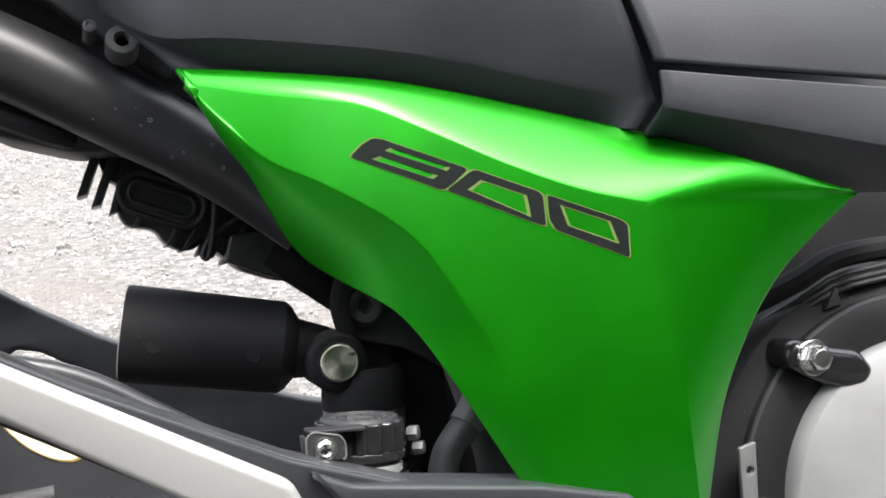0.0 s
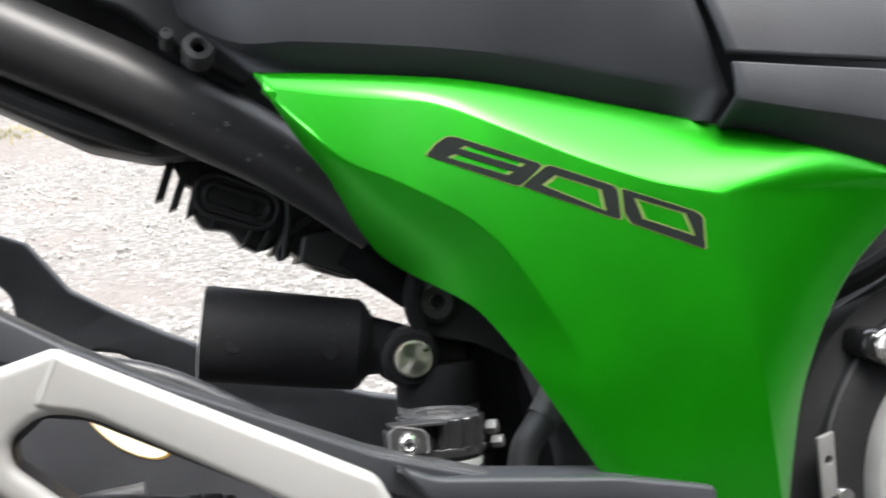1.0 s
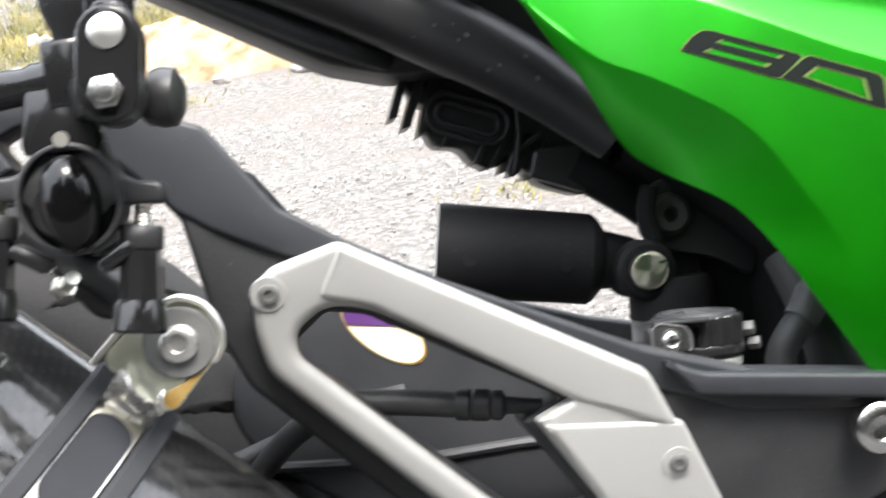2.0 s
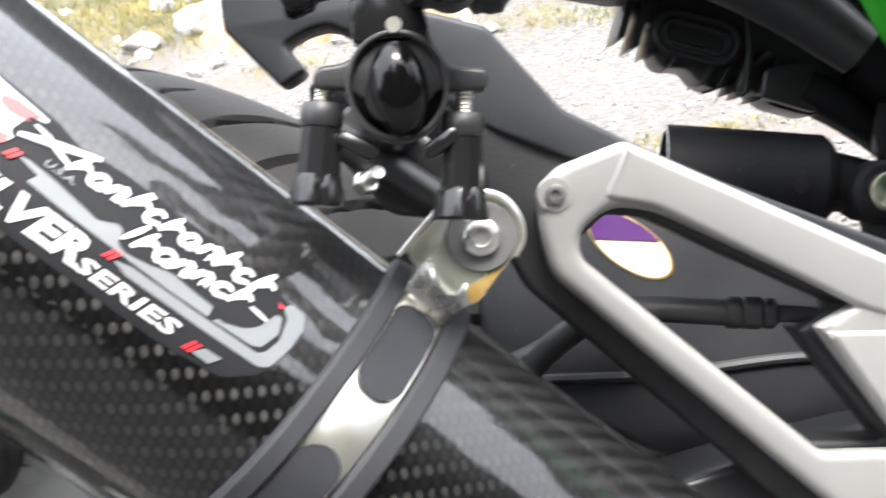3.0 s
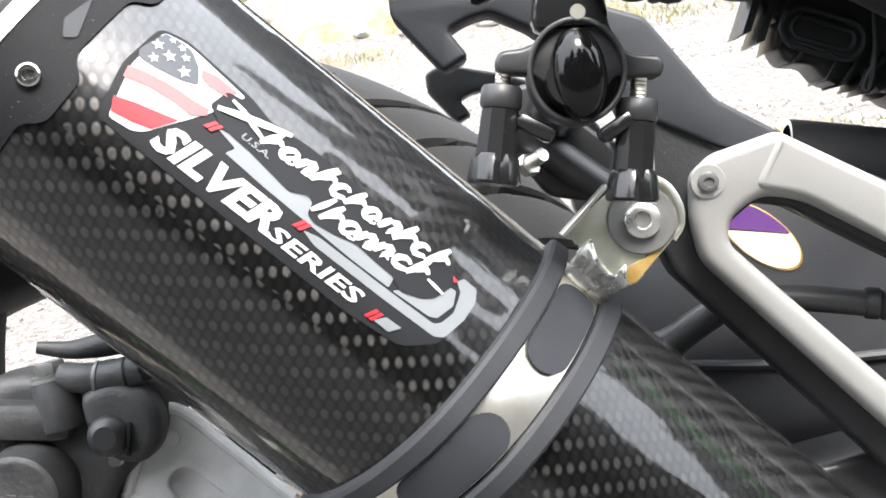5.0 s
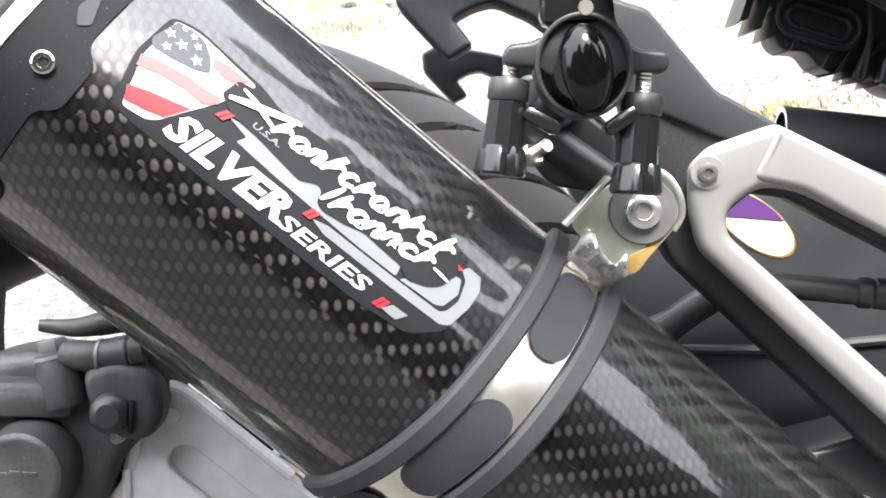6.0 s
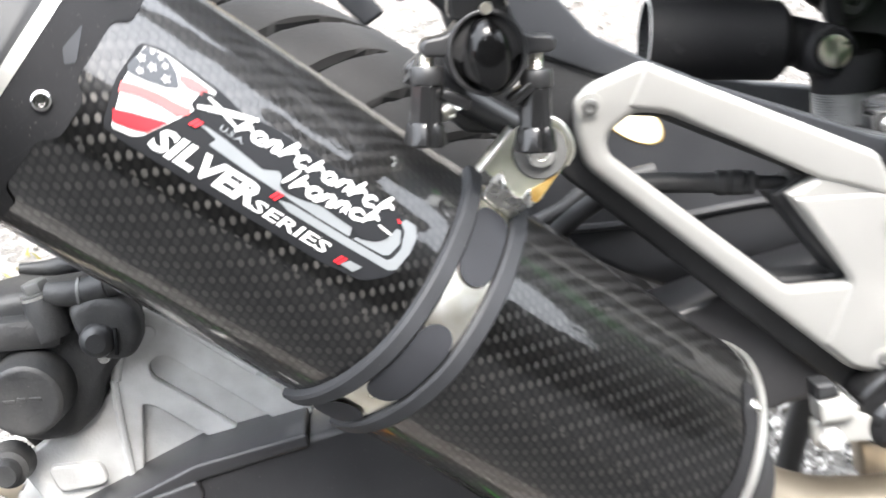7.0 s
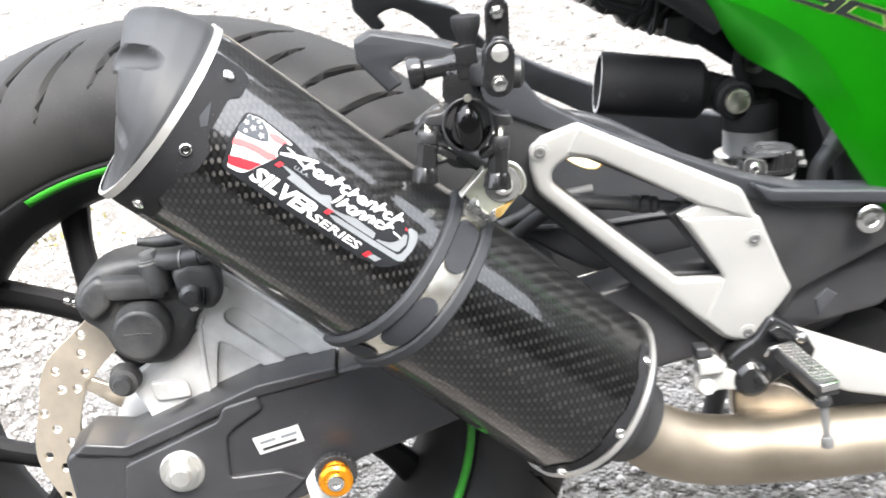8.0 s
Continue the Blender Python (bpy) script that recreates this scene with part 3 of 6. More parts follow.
def build_brake():
    # Torque bracket: a cast plate with two recessed panels and a raised pad.
    y = -0.098
    outline = [(0.054, 0.446), (0.064, 0.436), (0.124, 0.372), (0.122, 0.350), (0.06, 0.340), (-0.022, 0.330), (-0.026, 0.350), (-0.036, 0.377), (-0.010, 0.39), (0.020, 0.404), (0.034, 0.422), (0.044, 0.444)]
    slot = capsule(0.0525, 0.4125, 0.099, 0.3645, 0.0075)
    wedge = fillet([(0.037, 0.396), (0.043, 0.393), (0.078, 0.358), (0.074, 0.350), (0.026, 0.350)], 0.003)
    bracket = part("caliper_bracket", join(plate(fillet(outline, 0.004), [slot, wedge], 0.010, 0.0012, Matrix.Translation((0, y, 0)) @ SIDE),
                                           plate(fillet(outline, 0.004), (), 0.006, 0.001, Matrix.Translation((0, y + 0.004, 0)) @ SIDE)), CAST, bike, "raw cast aluminium caliper bracket with recessed panels")
    part("raised_pad", plate(fillet([(-0.020, 0.374), (0.008, 0.370), (0.010, 0.357), (-0.017, 0.358)], 0.005), (), 0.006, 0.0015, Matrix.Translation((0, y - 0.0065, 0)) @ SIDE), CAST, bracket)
    part("edge_bead", tube([(0.027, y - 0.004, 0.412), (0.036, y - 0.005, 0.434), (0.046, y - 0.005, 0.4465), (0.057, y - 0.005, 0.4445), (0.074, y - 0.005, 0.4275), (0.10, y - 0.004, 0.400)], 0.0030, 10), CAST, bracket)
    part("rib", tube([(0.0215, y - 0.0055, 0.348), (0.0235, y - 0.0065, 0.385), (0.026, y - 0.0055, 0.412)], 0.0022, 8), CAST, bracket)
    part("casting_boss", lathe([(0, 0.0012), (0.0036, 0.0012), (0.0042, 0)], 20, along((0.050, y - 0.005, 0.434), OUT)), CAST, bracket)
    body = [(-0.058, 0.449), (-0.048, 0.462), (-0.034, 0.470), (-0.010, 0.472), (0.008, 0.468), (0.030, 0.470), (0.044, 0.466), (0.052, 0.452), (0.050, 0.438), (0.038, 0.428), (0.026, 0.418), (0.016, 0.398), (0.0, 0.388), (-0.02, 0.390), (-0.036, 0.400), (-0.042, 0.42), (-0.055, 0.432)]
    cal = part("brake_caliper", join(plate(fillet(body, 0.006), (), 0.050, 0.007, Matrix.Translation((0, -0.088, 0)) @ SIDE, 3),
                                     block((0.05, 0.018, 0.018), Matrix.Translation((-0.012, -0.113, 0.452)) @ Matrix.Rotation(radians(8), 4, "Y"), 0.006)), DUSTY, bike, "weathered black single-piston brake caliper", 40)
    part("piston_cap", lathe([(0, 0.0240), (0.0150, 0.0240), (0.0160, 0.0240), (0.0172, 0.0238), (0.0188, 0.0225), (0.0195, 0.018), (0.0215, 0.0)], 48, along((-0.011, -0.112, 0.4215), OUT)), DUSTY, cal, "round black piston housing")
    for x, z, w, h in ((-0.021, 0.4230, 0.006, 0.0020), (-0.0135, 0.4222, 0.004, 0.0026), (-0.008, 0.4216, 0.006, 0.0020)):
        part("cast_mark", plate([(x, z), (x + w, z - 0.001), (x + w, z + h - 0.001), (x, z + h)], (), 0.0006, 0.0002, Matrix.Translation((0, -0.1361, 0)) @ SIDE, 0), DUSTY, cal)
    part("pin_boot", lathe([(0, 0.020), (0.0060, 0.020), (0.0074, 0.017), (0.0074, 0.013), (0.0105, 0.012), (0.0105, 0.004), (0.0120, 0)], 28, along((-0.034, -0.110, 0.383), OUT)), DUSTY, cal, "ribbed rubber pin boot")
    part("guide_lobe", plate(fillet([(0.018, 0.462), (0.034, 0.466), (0.046, 0.461), (0.0525, 0.450), (0.051, 0.436), (0.043, 0.428), (0.030, 0.430), (0.020, 0.442)], 0.007), (), 0.020, 0.006, Matrix.Translation((0, -0.116, 0)) @ SIDE, 4), DUSTY, cal)
    part("pin_head", lathe([(0, 0.0065), (0.0050, 0.0065), (0.0078, 0.0045), (0.0090, 0.002), (0.0090, -0.002)], 28, along((0.0300, -0.126, 0.4425), OUT)), PAINTED, cal, "domed black guide pin")
    part("pin_slot", tube([(0.0400, -0.127, 0.4470), (0.0392, -0.129, 0.4400), (0.0375, -0.127, 0.4335)], 0.0011, 8), MATT, cal)
    part("pad_lobe", plate(fillet([(-0.056, 0.446), (-0.046, 0.459), (-0.034, 0.466), (-0.026, 0.458), (-0.030, 0.440), (-0.044, 0.432)], 0.005), (), 0.016, 0.005, Matrix.Translation((0, -0.114, 0)) @ SIDE, 3), DUSTY, cal)
    m = Matrix.Translation((0.005, -0.113, 0.4640)) @ Matrix.Rotation(radians(-7), 4, "Y")
    part("banjo_seat", lathe([(0, -0.018), (0.0105, -0.018), (0.0110, -0.016), (0.0100, 0.0), (0.0088, 0.004), (0, 0.004)], 28, m), DUSTY, cal, "upright black hose seat")
    part("copper_washer", lathe([(0.004, 0.0055), (0.0092, 0.0055), (0.0092, 0.004), (0.004, 0.004)], 28, m), BAND, cal)
    part("banjo_bolt", join(lathe([(0.0090, 0.0056), (0.0090, 0.0068), (0, 0.0068)], 28, m), hexagon(0.0068, 0.0055, m @ Matrix.Translation((0, 0, 0.0095)))), WASHER, cal, "steel banjo bolt")
    part("hose_union", tube([(0.010, -0.116, 0.4690), (0.020, -0.118, 0.4675), (0.027, -0.118, 0.4665)], [0.0060, 0.0068, 0.0070], 14), DUSTY, cal)
    part("union_ring", lathe([(0.005, 0.0), (0.0078, 0.0), (0.0080, 0.0008), (0.0078, 0.0016), (0.005, 0.0016)], 24, along((0.0255, -0.118, 0.4668), (1, 0, -0.12))), WASHER, cal)
    part("union_sleeve", lathe([(0, 0), (0.0072, 0), (0.0074, 0.001), (0.0074, 0.012), (0.0064, 0.0128), (0.0072, 0.0136), (0.0060, 0.019), (0, 0.019)], 24, along((0.027, -0.118, 0.4665), (1, 0, 0.05))), DUSTY, cal)
    part("brake_hose", tube([(0.044, -0.116, 0.4675), (0.07, -0.104, 0.466), (0.10, -0.098, 0.452), (0.15, -0.09, 0.43), (0.20, -0.085, 0.43), (0.24, -0.095, 0.44), (0.275, -0.10, 0.450), (0.295, -0.10, 0.459), (0.33, -0.10, 0.461)], 0.0048, 12), DUSTY, cal, "black rubber brake hose")
    part("hose_guide", tube([(-0.004, -0.104, 0.482), (0.010, -0.102, 0.479), (0.024, -0.104, 0.4795), (0.040, -0.100, 0.4800)], [0.0028, 0.0042, 0.0055, 0.0060], 12), DUSTY, cal, "black hose guide arch")
    part("bleed_nipple", lathe([(0, 0.012), (0.002, 0.012), (0.003, 0.009), (0.002, 0.006), (0.0035, 0.005), (0.0035, 0)], 16, along((-0.056, -0.10, 0.442), (-0.8, -0.3, 0.5))), STEEL, cal)
    part("pad_pin", lathe([(0, 0.006), (0.003, 0.006), (0.0036, 0.004), (0.0036, 0)], 16, along((0.028, -0.112, 0.43), OUT)), STEEL, cal)


# The muffler's own frame: u along its axis to the front, v across and up, o outward.
U = Vector((0.6753, 0.1491, -0.7223)).normalized()
O = (Vector((0, -1, 0)) + U * U.y).normalized()
V = O.cross(U)
TH = np.linspace(0, np.pi, 1201)
SV = 0.4425 + 0.0627 * np.sign(np.cos(TH)) * np.abs(np.cos(TH)) ** (2 / 1.8)
SO = 0.155 + 0.069 * np.abs(np.sin(TH)) ** (2 / 1.8)
ARC = np.concatenate([[0], np.cumsum(np.hypot(np.diff(SV), np.diff(SO)))])
HALF = float(ARC[-1])
ARC = ARC - ARC[600]


def sleeve_point(s, arc, off=0.0):
    """A point on the sleeve: s along the axis, arc round it from the outer ridge (up is positive), off above it."""
    span = 2 * HALF
    a = (-arc + HALF / 2) % span - HALF / 2  # the outer half, then the inner
    inner = a > HALF / 2
    q = HALF - a if inner else a
    v, o = float(np.interp(q, ARC, SV)), float(np.interp(q, ARC, SO))
    e = 0.0008
    dv = float(np.interp(q + e, ARC, SV) - np.interp(q - e, ARC, SV))
    do = float(np.interp(q + e, ARC, SO) - np.interp(q - e, ARC, SO))
    n = Vector((-do, dv)) * -1
    n = n.normalized() if n.length > 1e-9 else Vector((1 if q < 0 else -1, 0))
    nv, no = -n.x, -n.y
    if no < 0:
        nv, no = -nv, -no
    if inner:
        o, no = 0.31 - o, -no
    k = 1 + 0.18 * (max(s, -0.43) + 0.25)  # the canister widens a little towards its front
    return U * s + V * (0.4425 + (v - 0.4425) * k + nv * off) + O * (0.155 + (o - 0.155) * k + no * off)


def ring_rows(stations, count=96):
    """Rows round the muffler for stations (s, offset from the sleeve's skin)."""
    return [[sleeve_point(s, 2 * HALF * i / count, off) for i in range(count + 1)] for s, off in stations]


def wrapped(bm, off, thick=0.0):
    """Lays a flat drawing (x along the axis, y up) onto the sleeve."""
    for v in bm.verts:
        v.co = sleeve_point(v.co.x, v.co.y, off + v.co.z)
    return bm


def print_patch(outline, holes=(), fine=0.004):
    """A thin flat print, cut fine enough to bend."""
    bm = plate(outline, holes, 0.0001, 0.0, Matrix(), 0)
    bmesh.ops.delete(bm, geom=[f for f in bm.faces if f.normal.z < 0.5], context="FACES")
    bmesh.ops.triangulate(bm, faces=bm.faces)
    for _ in range(5):
        long = [e for e in bm.edges if e.calc_length() > fine]
        if not long:
            break
        bmesh.ops.subdivide_edges(bm, edges=long, cuts=1)
        bmesh.ops.triangulate(bm, faces=[f for f in bm.faces if len(f.verts) > 3])
    return bm


def letters(text, x0, y0, width, height, shear=0.0, extra=0.0):
    """Words in the built-in font, fitted to a box; x along, y up."""
    cu = bpy.data.curves.new("text", "FONT")
    cu.body, cu.resolution_u, cu.offset, cu.shear = text, 2, extra, shear
    bm = from_curve(cu)
    xs, ys = [v.co.x for v in bm.verts], [v.co.y for v in bm.verts]
    for v in bm.verts:
        v.co = Vector((x0 + (v.co.x - min(xs)) / (max(xs) - min(xs)) * width, y0 + (v.co.y - min(ys)) / (max(ys) - min(ys)) * height, 0))
    bmesh.ops.triangulate(bm, faces=bm.faces)
    return bm


def brush(points, wide):
    """One brush stroke: thick in its middle, thin at its ends."""
    line = resample([(x, y, 0) for x, y in points], 10)
    left, right = [], []
    for i, p in enumerate(line):
        d = (line[min(i + 1, 10)] - line[max(i - 1, 0)]).normalized()
        w = wide * (0.35 + 0.65 * math.sin(math.pi * (0.1 + 0.8 * i / 10)))
        left.append((p.x - d.y * w, p.y + d.x * w))
        right.append((p.x + d.y * w, p.y - d.x * w))
    return print_patch(left[::-1] + right, (), 0.003)


def scrawl(x0, x1, y0, h, rise, count, rng):
    """A line of brushed loops, arches and upstrokes: a script that is not lettered."""
    out = []
    pitch = (x1 - x0) / count
    for i in range(count):
        x, y = x0 + pitch * i, y0 + rise * i / count
        w, k = pitch * rng.uniform(0.85, 1.05), h * rng.uniform(0.55, 0.72)
        kind = i % 5 if i % 5 != 3 else rng.randrange(3)
        slant = 0.45

        def at_point(u, v):
            return (x + u * w + slant * v * k, y + v * k)

        if kind == 0:  # a tall upstroke with a flick
            shapes = [[(0.1, -0.1), (0.2, 0.8), (0.25, 1.6)], [(0.2, 0.3), (0.5, 0.9), (0.9, 0.7)]]
        elif kind == 1:  # a closed loop
            shapes = [[(0.75, 0.85), (0.3, 0.95), (0.05, 0.45), (0.35, 0.0), (0.7, 0.15)], [(0.7, 0.9), (0.8, 0.45), (0.65, 0.05), (1.05, 0.1)]]
        elif kind == 2:  # an arch
            shapes = [[(0.1, 0.0), (0.15, 0.95)], [(0.15, 0.55), (0.5, 1.0), (0.75, 0.7), (0.7, 0.0), (1.05, 0.15)]]
        else:  # an open bow
            shapes = [[(0.8, 0.8), (0.4, 1.0), (0.1, 0.5), (0.4, 0.0), (1.0, 0.25)]]
        for n, shape in enumerate(shapes):
            stroke = brush([at_point(u, v) for u, v in shape], h * 0.145)
            for v in stroke.verts:
                v.co.z += 4e-6 * (2 * i + n)
            out.append(stroke)
    return join(*out)


def build_muffler():
    rows = ring_rows([(-0.418, -0.001), (-0.414, 0.0), (-0.24, 0.0), (-0.068, 0.0), (-0.062, -0.001)], 160)
    bm = bmesh.new()
    uv = bm.loops.layers.uv.new("metric")
    stations = [-0.418, -0.414, -0.24, -0.068, -0.062]
    grid = [[bm.verts.new(p) for p in row[:-1]] for row in rows]
    n = len(grid[0])
    for i in range(len(grid) - 1):
        for j in range(n):
            f = bm.faces.new((grid[i][j], grid[i][(j + 1) % n], grid[i + 1][(j + 1) % n], grid[i + 1][j]))
            for loop, (a, b) in zip(f.loops, ((i, j), (i, j + 1), (i + 1, j + 1), (i + 1, j))):
                loop[uv].uv = (stations[a], b * 2 * HALF / n)
    bmesh.ops.recalc_face_normals(bm, faces=bm.faces)
    muf = part("muffler", bm, CARBON, bike, "glossy carbon-fibre muffler canister with printed badge")
    # Matt black tapered end cap, its mouth cut at a slant.
    cap_rows, count = [], 256
    taper = [(0.0, -0.0005), (0.1, 0.0), (0.35, -0.0035), (0.6, -0.009), (0.8, -0.015), (0.93, -0.020), (1.0, -0.026)]
    levels = [k / 30 for k in range(31)]
    for f in levels + [1.0, 0.8]:
        base_off = float(np.interp(f, [q[0] for q in taper], [q[1] for q in taper]))
        if len(cap_rows) > 30:
            base_off -= 0.004
        row = []
        for i in range(count + 1):
            arc = 2 * HALF * i / count
            v = sleeve_point(0, arc, base_off).dot(V)
            end = -0.481 + max(0, 0.507 - v) * 0.50
            s = -0.423 + (end + 0.423) * f
            off = base_off
            for cs, ca, rs, ra in ((-0.4560, 0.0440, 0.0150, 0.0095), (-0.4400, 2 * HALF - 0.018, 0.008, 0.007)):
                q = ((s - cs) / rs) ** 2 + ((arc - ca) / ra) ** 2
                if q < 1:
                    off -= 0.011 * (1 - q) ** 0.4
            row.append(sleeve_point(s, arc, off))
        cap_rows.append(row)
    part("end_cap", skin(cap_rows), CAP, muf, "matt black tapered end cap with sunken recesses", 60)
    part("end_band", skin(ring_rows([(-0.4185, 0.0), (-0.4185, 0.0013), (-0.4235, 0.0013), (-0.4235, -0.001)])), BAND, muf, "bright aluminium end band")
    part("front_rim", skin(ring_rows([(-0.0645, 0.0), (-0.0645, 0.0018), (-0.0605, 0.0018), (-0.0595, 0.0), (-0.0595, -0.008)])), BAND, muf, "bright rolled front rim")
    front = []
    for s, k in ((-0.0605, 0.94), (-0.052, 0.92), (-0.04, 0.66), (-0.028, 0.52), (-0.016, 0.50)):
        row = []
        for i in range(65):
            p = sleeve_point(0, 2 * HALF * i / 64)
            v, o = p.dot(V), p.dot(O)
            row.append(U * s + V * (0.443 + (v - 0.443) * k) + O * (0.155 + (o - 0.155) * k))
        front.append(row)
    part("inlet_cone", skin(front), CAP, muf, "black inlet cone")
    # Black riveted end strips with tongues at the rivets.
    for s0, s1, sign in ((-0.4183, -0.4005, 1), (-0.0655, -0.0725, -1)):
        outline = [(s0, -0.070), (s0, 0.072), (s1, 0.072)]
        for a in (0.0595, 0.006, -0.048):
            tongue = 0.006 if sign > 0 else 0.0025
            outline += [(s1, a + 0.013), (s1 + sign * tongue, a + 0.008), (s1 + sign * tongue, a - 0.008), (s1, a - 0.013)]
        outline += [(s1, -0.070)]
        if sign < 0:
            outline = outline[::-1]
        part("end_strip", wrapped(print_patch(fillet(outline, 0.003, 3)), 0.0007), SATIN, muf)
    part("strip_slit", wrapped(print_patch(fillet([(-0.4085, 0.038), (-0.4035, 0.024), (-0.4065, 0.021), (-0.4100, 0.026)], 0.001)), 0.0011), GREY, muf)
    for s in (-0.4066, -0.0680):
        for a in (0.0595, 0.006, -0.048):
            p, q = sleeve_point(s, a, 0.0005), sleeve_point(s, a, 0.01)
            socket_bolt(p, 0.0036, 0.0022, muf, q - p, "bright rivet screw", name="rivet")

    # Printed badge.
    def flat(name, bm, mat, level, label=""):
        return part(name, wrapped(bm, 0.0004 + level * 0.00025), mat, muf, label)

    base = [(-0.3885, 0.0455), (-0.3800, 0.0485), (-0.3535, 0.0462), (-0.345, 0.0435), (-0.2720, 0.0435), (-0.2600, 0.0395), (-0.2625, 0.0185), (-0.272, 0.0105), (-0.292, 0.0085), (-0.374, 0.0085), (-0.385, 0.0092), (-0.3895, 0.0270)]
    flat("badge_base", print_patch(fillet(base, 0.003)), DARKPRINT, 0, "charcoal badge ground")
    shield = [(-0.3867, 0.0448), (-0.3800, 0.0467), (-0.3760, 0.0468), (-0.3554, 0.0446), (-0.3586, 0.0382), (-0.3607, 0.0310), (-0.3712, 0.0141), (-0.3744, 0.0118), (-0.3823, 0.0108), (-0.3872, 0.0280)]
    flat("flag_shield", print_patch(fillet(shield, 0.0015)), WHITE, 1, "white shield with a flag design")
    flat("flag_canton", print_patch(fillet([(-0.3886, 0.0338), (-0.3862, 0.0446), (-0.3800, 0.0460), (-0.3765, 0.0455), (-0.3718, 0.0418), (-0.3688, 0.0370), (-0.3729, 0.0345), (-0.3811, 0.0323), (-0.3868, 0.0315)], 0.001)), BLUEGREY, 2)
    flat("flag_stripe", print_patch([(-0.3849, 0.0168), (-0.3826, 0.0126), (-0.3760, 0.0140), (-0.3706, 0.0158), (-0.3660, 0.0232), (-0.3713, 0.0215), (-0.3786, 0.0193)]), RED, 2, "red stripe")
    flat("flag_stripe", print_patch([(-0.3876, 0.0272), (-0.3866, 0.0233), (-0.3792, 0.0258), (-0.3710, 0.0270), (-0.3644, 0.0268), (-0.3608, 0.0302), (-0.3614, 0.0325), (-0.3665, 0.0314), (-0.3732, 0.0310), (-0.3819, 0.0292)]), PINK, 2, "pink stripe")
    flat("flag_stripe", print_patch([(-0.3710, 0.0424), (-0.3697, 0.0398), (-0.3658, 0.0389), (-0.3600, 0.0400), (-0.3583, 0.0440), (-0.3661, 0.0440)]), PINK, 2, "pink stripe")
    for x, y, r in ((-0.3855, 0.0393, 0.0021), (-0.3832, 0.0440, 0.0012), (-0.3796, 0.0440, 0.0015), (-0.3837, 0.0345, 0.0018), (-0.3806, 0.0385, 0.0022), (-0.3768, 0.0418, 0.0016), (-0.3743, 0.0373, 0.0022)):
        star = [(x + r * (1 if k % 2 == 0 else 0.45) * math.sin(2 * math.pi * k / 10 - 0.8), y + r * (1 if k % 2 == 0 else 0.45) * math.cos(2 * math.pi * k / 10 - 0.8)) for k in range(10)]
        flat("flag_star", print_patch(star), WHITE, 3)
    flat("lettering", letters("SILVER", -0.3686, 0.0116, 0.0442, 0.0099, 0.27, 0.045), WHITE, 2, "bold white lettering")
    flat("lettering", letters("SERIES", -0.3252, 0.0117, 0.0352, 0.0050, 0.20, 0.025), WHITE, 2, "small white lettering")
    flat("badge_panel", print_patch(fillet([(-0.3560, 0.0292), (-0.3481, 0.0275), (-0.3496, 0.0243), (-0.3337, 0.0233), (-0.2998, 0.0225), (-0.2855, 0.0228), (-0.2860, 0.0270), (-0.3040, 0.0275), (-0.3190, 0.0305), (-0.3330, 0.0295), (-0.3510, 0.0305)], 0.0006)), SILVERPRINT, 1, "silver-grey badge panel")
    flat("badge_frame", print_patch(fillet([(-0.3172, 0.0203), (-0.3119, 0.0217), (-0.2870, 0.0220), (-0.2675, 0.0226), (-0.2656, 0.0245), (-0.2641, 0.0297), (-0.2656, 0.0371), (-0.2684, 0.0395), (-0.2669, 0.0422), (-0.2617, 0.0420), (-0.2597, 0.0373), (-0.2599, 0.0301), (-0.2622, 0.0212), (-0.2652, 0.0194), (-0.2850, 0.0188), (-0.3115, 0.0186)], 0.0008)), SILVERPRINT, 1, "silver-grey badge frame")
    flat("badge_inset", print_patch(fillet([(-0.2840, 0.0227), (-0.2785, 0.0285), (-0.2700, 0.0360), (-0.2671, 0.0365), (-0.2653, 0.0314), (-0.2675, 0.0248), (-0.2700, 0.0235)], 0.0007)), SILVERPRINT, 1)
    for x, y in ((-0.3598, 0.0268), (-0.3207, 0.0194), (-0.2868, 0.0113)):
        for k in range(2):
            flat("red_tick", print_patch([(x + 0.0017 * k, y), (x + 0.0017 * k + 0.0013, y), (x + 0.0017 * k + 0.0033, y + 0.0036), (x + 0.0017 * k + 0.0020, y + 0.0036)]), RED, 3)
    flat("red_tick", print_patch([(-0.2706, 0.0401), (-0.2694, 0.0382), (-0.2680, 0.0394)]), RED, 3)
    flat("badge_bar", print_patch(fillet([(-0.2835, 0.0118), (-0.2775, 0.0117), (-0.2749, 0.0152), (-0.2808, 0.0149)], 0.0005)), SILVERPRINT, 2)
    shadow = [(-0.3622, 0.0340), (-0.3608, 0.0418), (-0.3541, 0.0434), (-0.3473, 0.0428), (-0.3396, 0.0440), (-0.3293, 0.0450), (-0.3181, 0.0448), (-0.2923, 0.0442), (-0.2778, 0.0438), (-0.2713, 0.0420), (-0.2690, 0.0368), (-0.2716, 0.0296), (-0.2750, 0.0265), (-0.2817, 0.0240), (-0.2866, 0.0264), (-0.2944, 0.0267), (-0.3013, 0.0273), (-0.3083, 0.0253), (-0.3158, 0.0241), (-0.3191, 0.0252), (-0.3198, 0.0292), (-0.3222, 0.0302), (-0.3274, 0.0272), (-0.3377, 0.0286), (-0.3445, 0.0296), (-0.3556, 0.0302)]
    flat("badge_shadow", print_patch(fillet(shadow, 0.0012)), DARKPRINT, 2)
    flat("lettering", letters("U.S.A.", -0.3490, 0.0312, 0.0104, 0.0024, 0.15, 0.02), SILVERPRINT, 4)
    rng = random.Random(4)
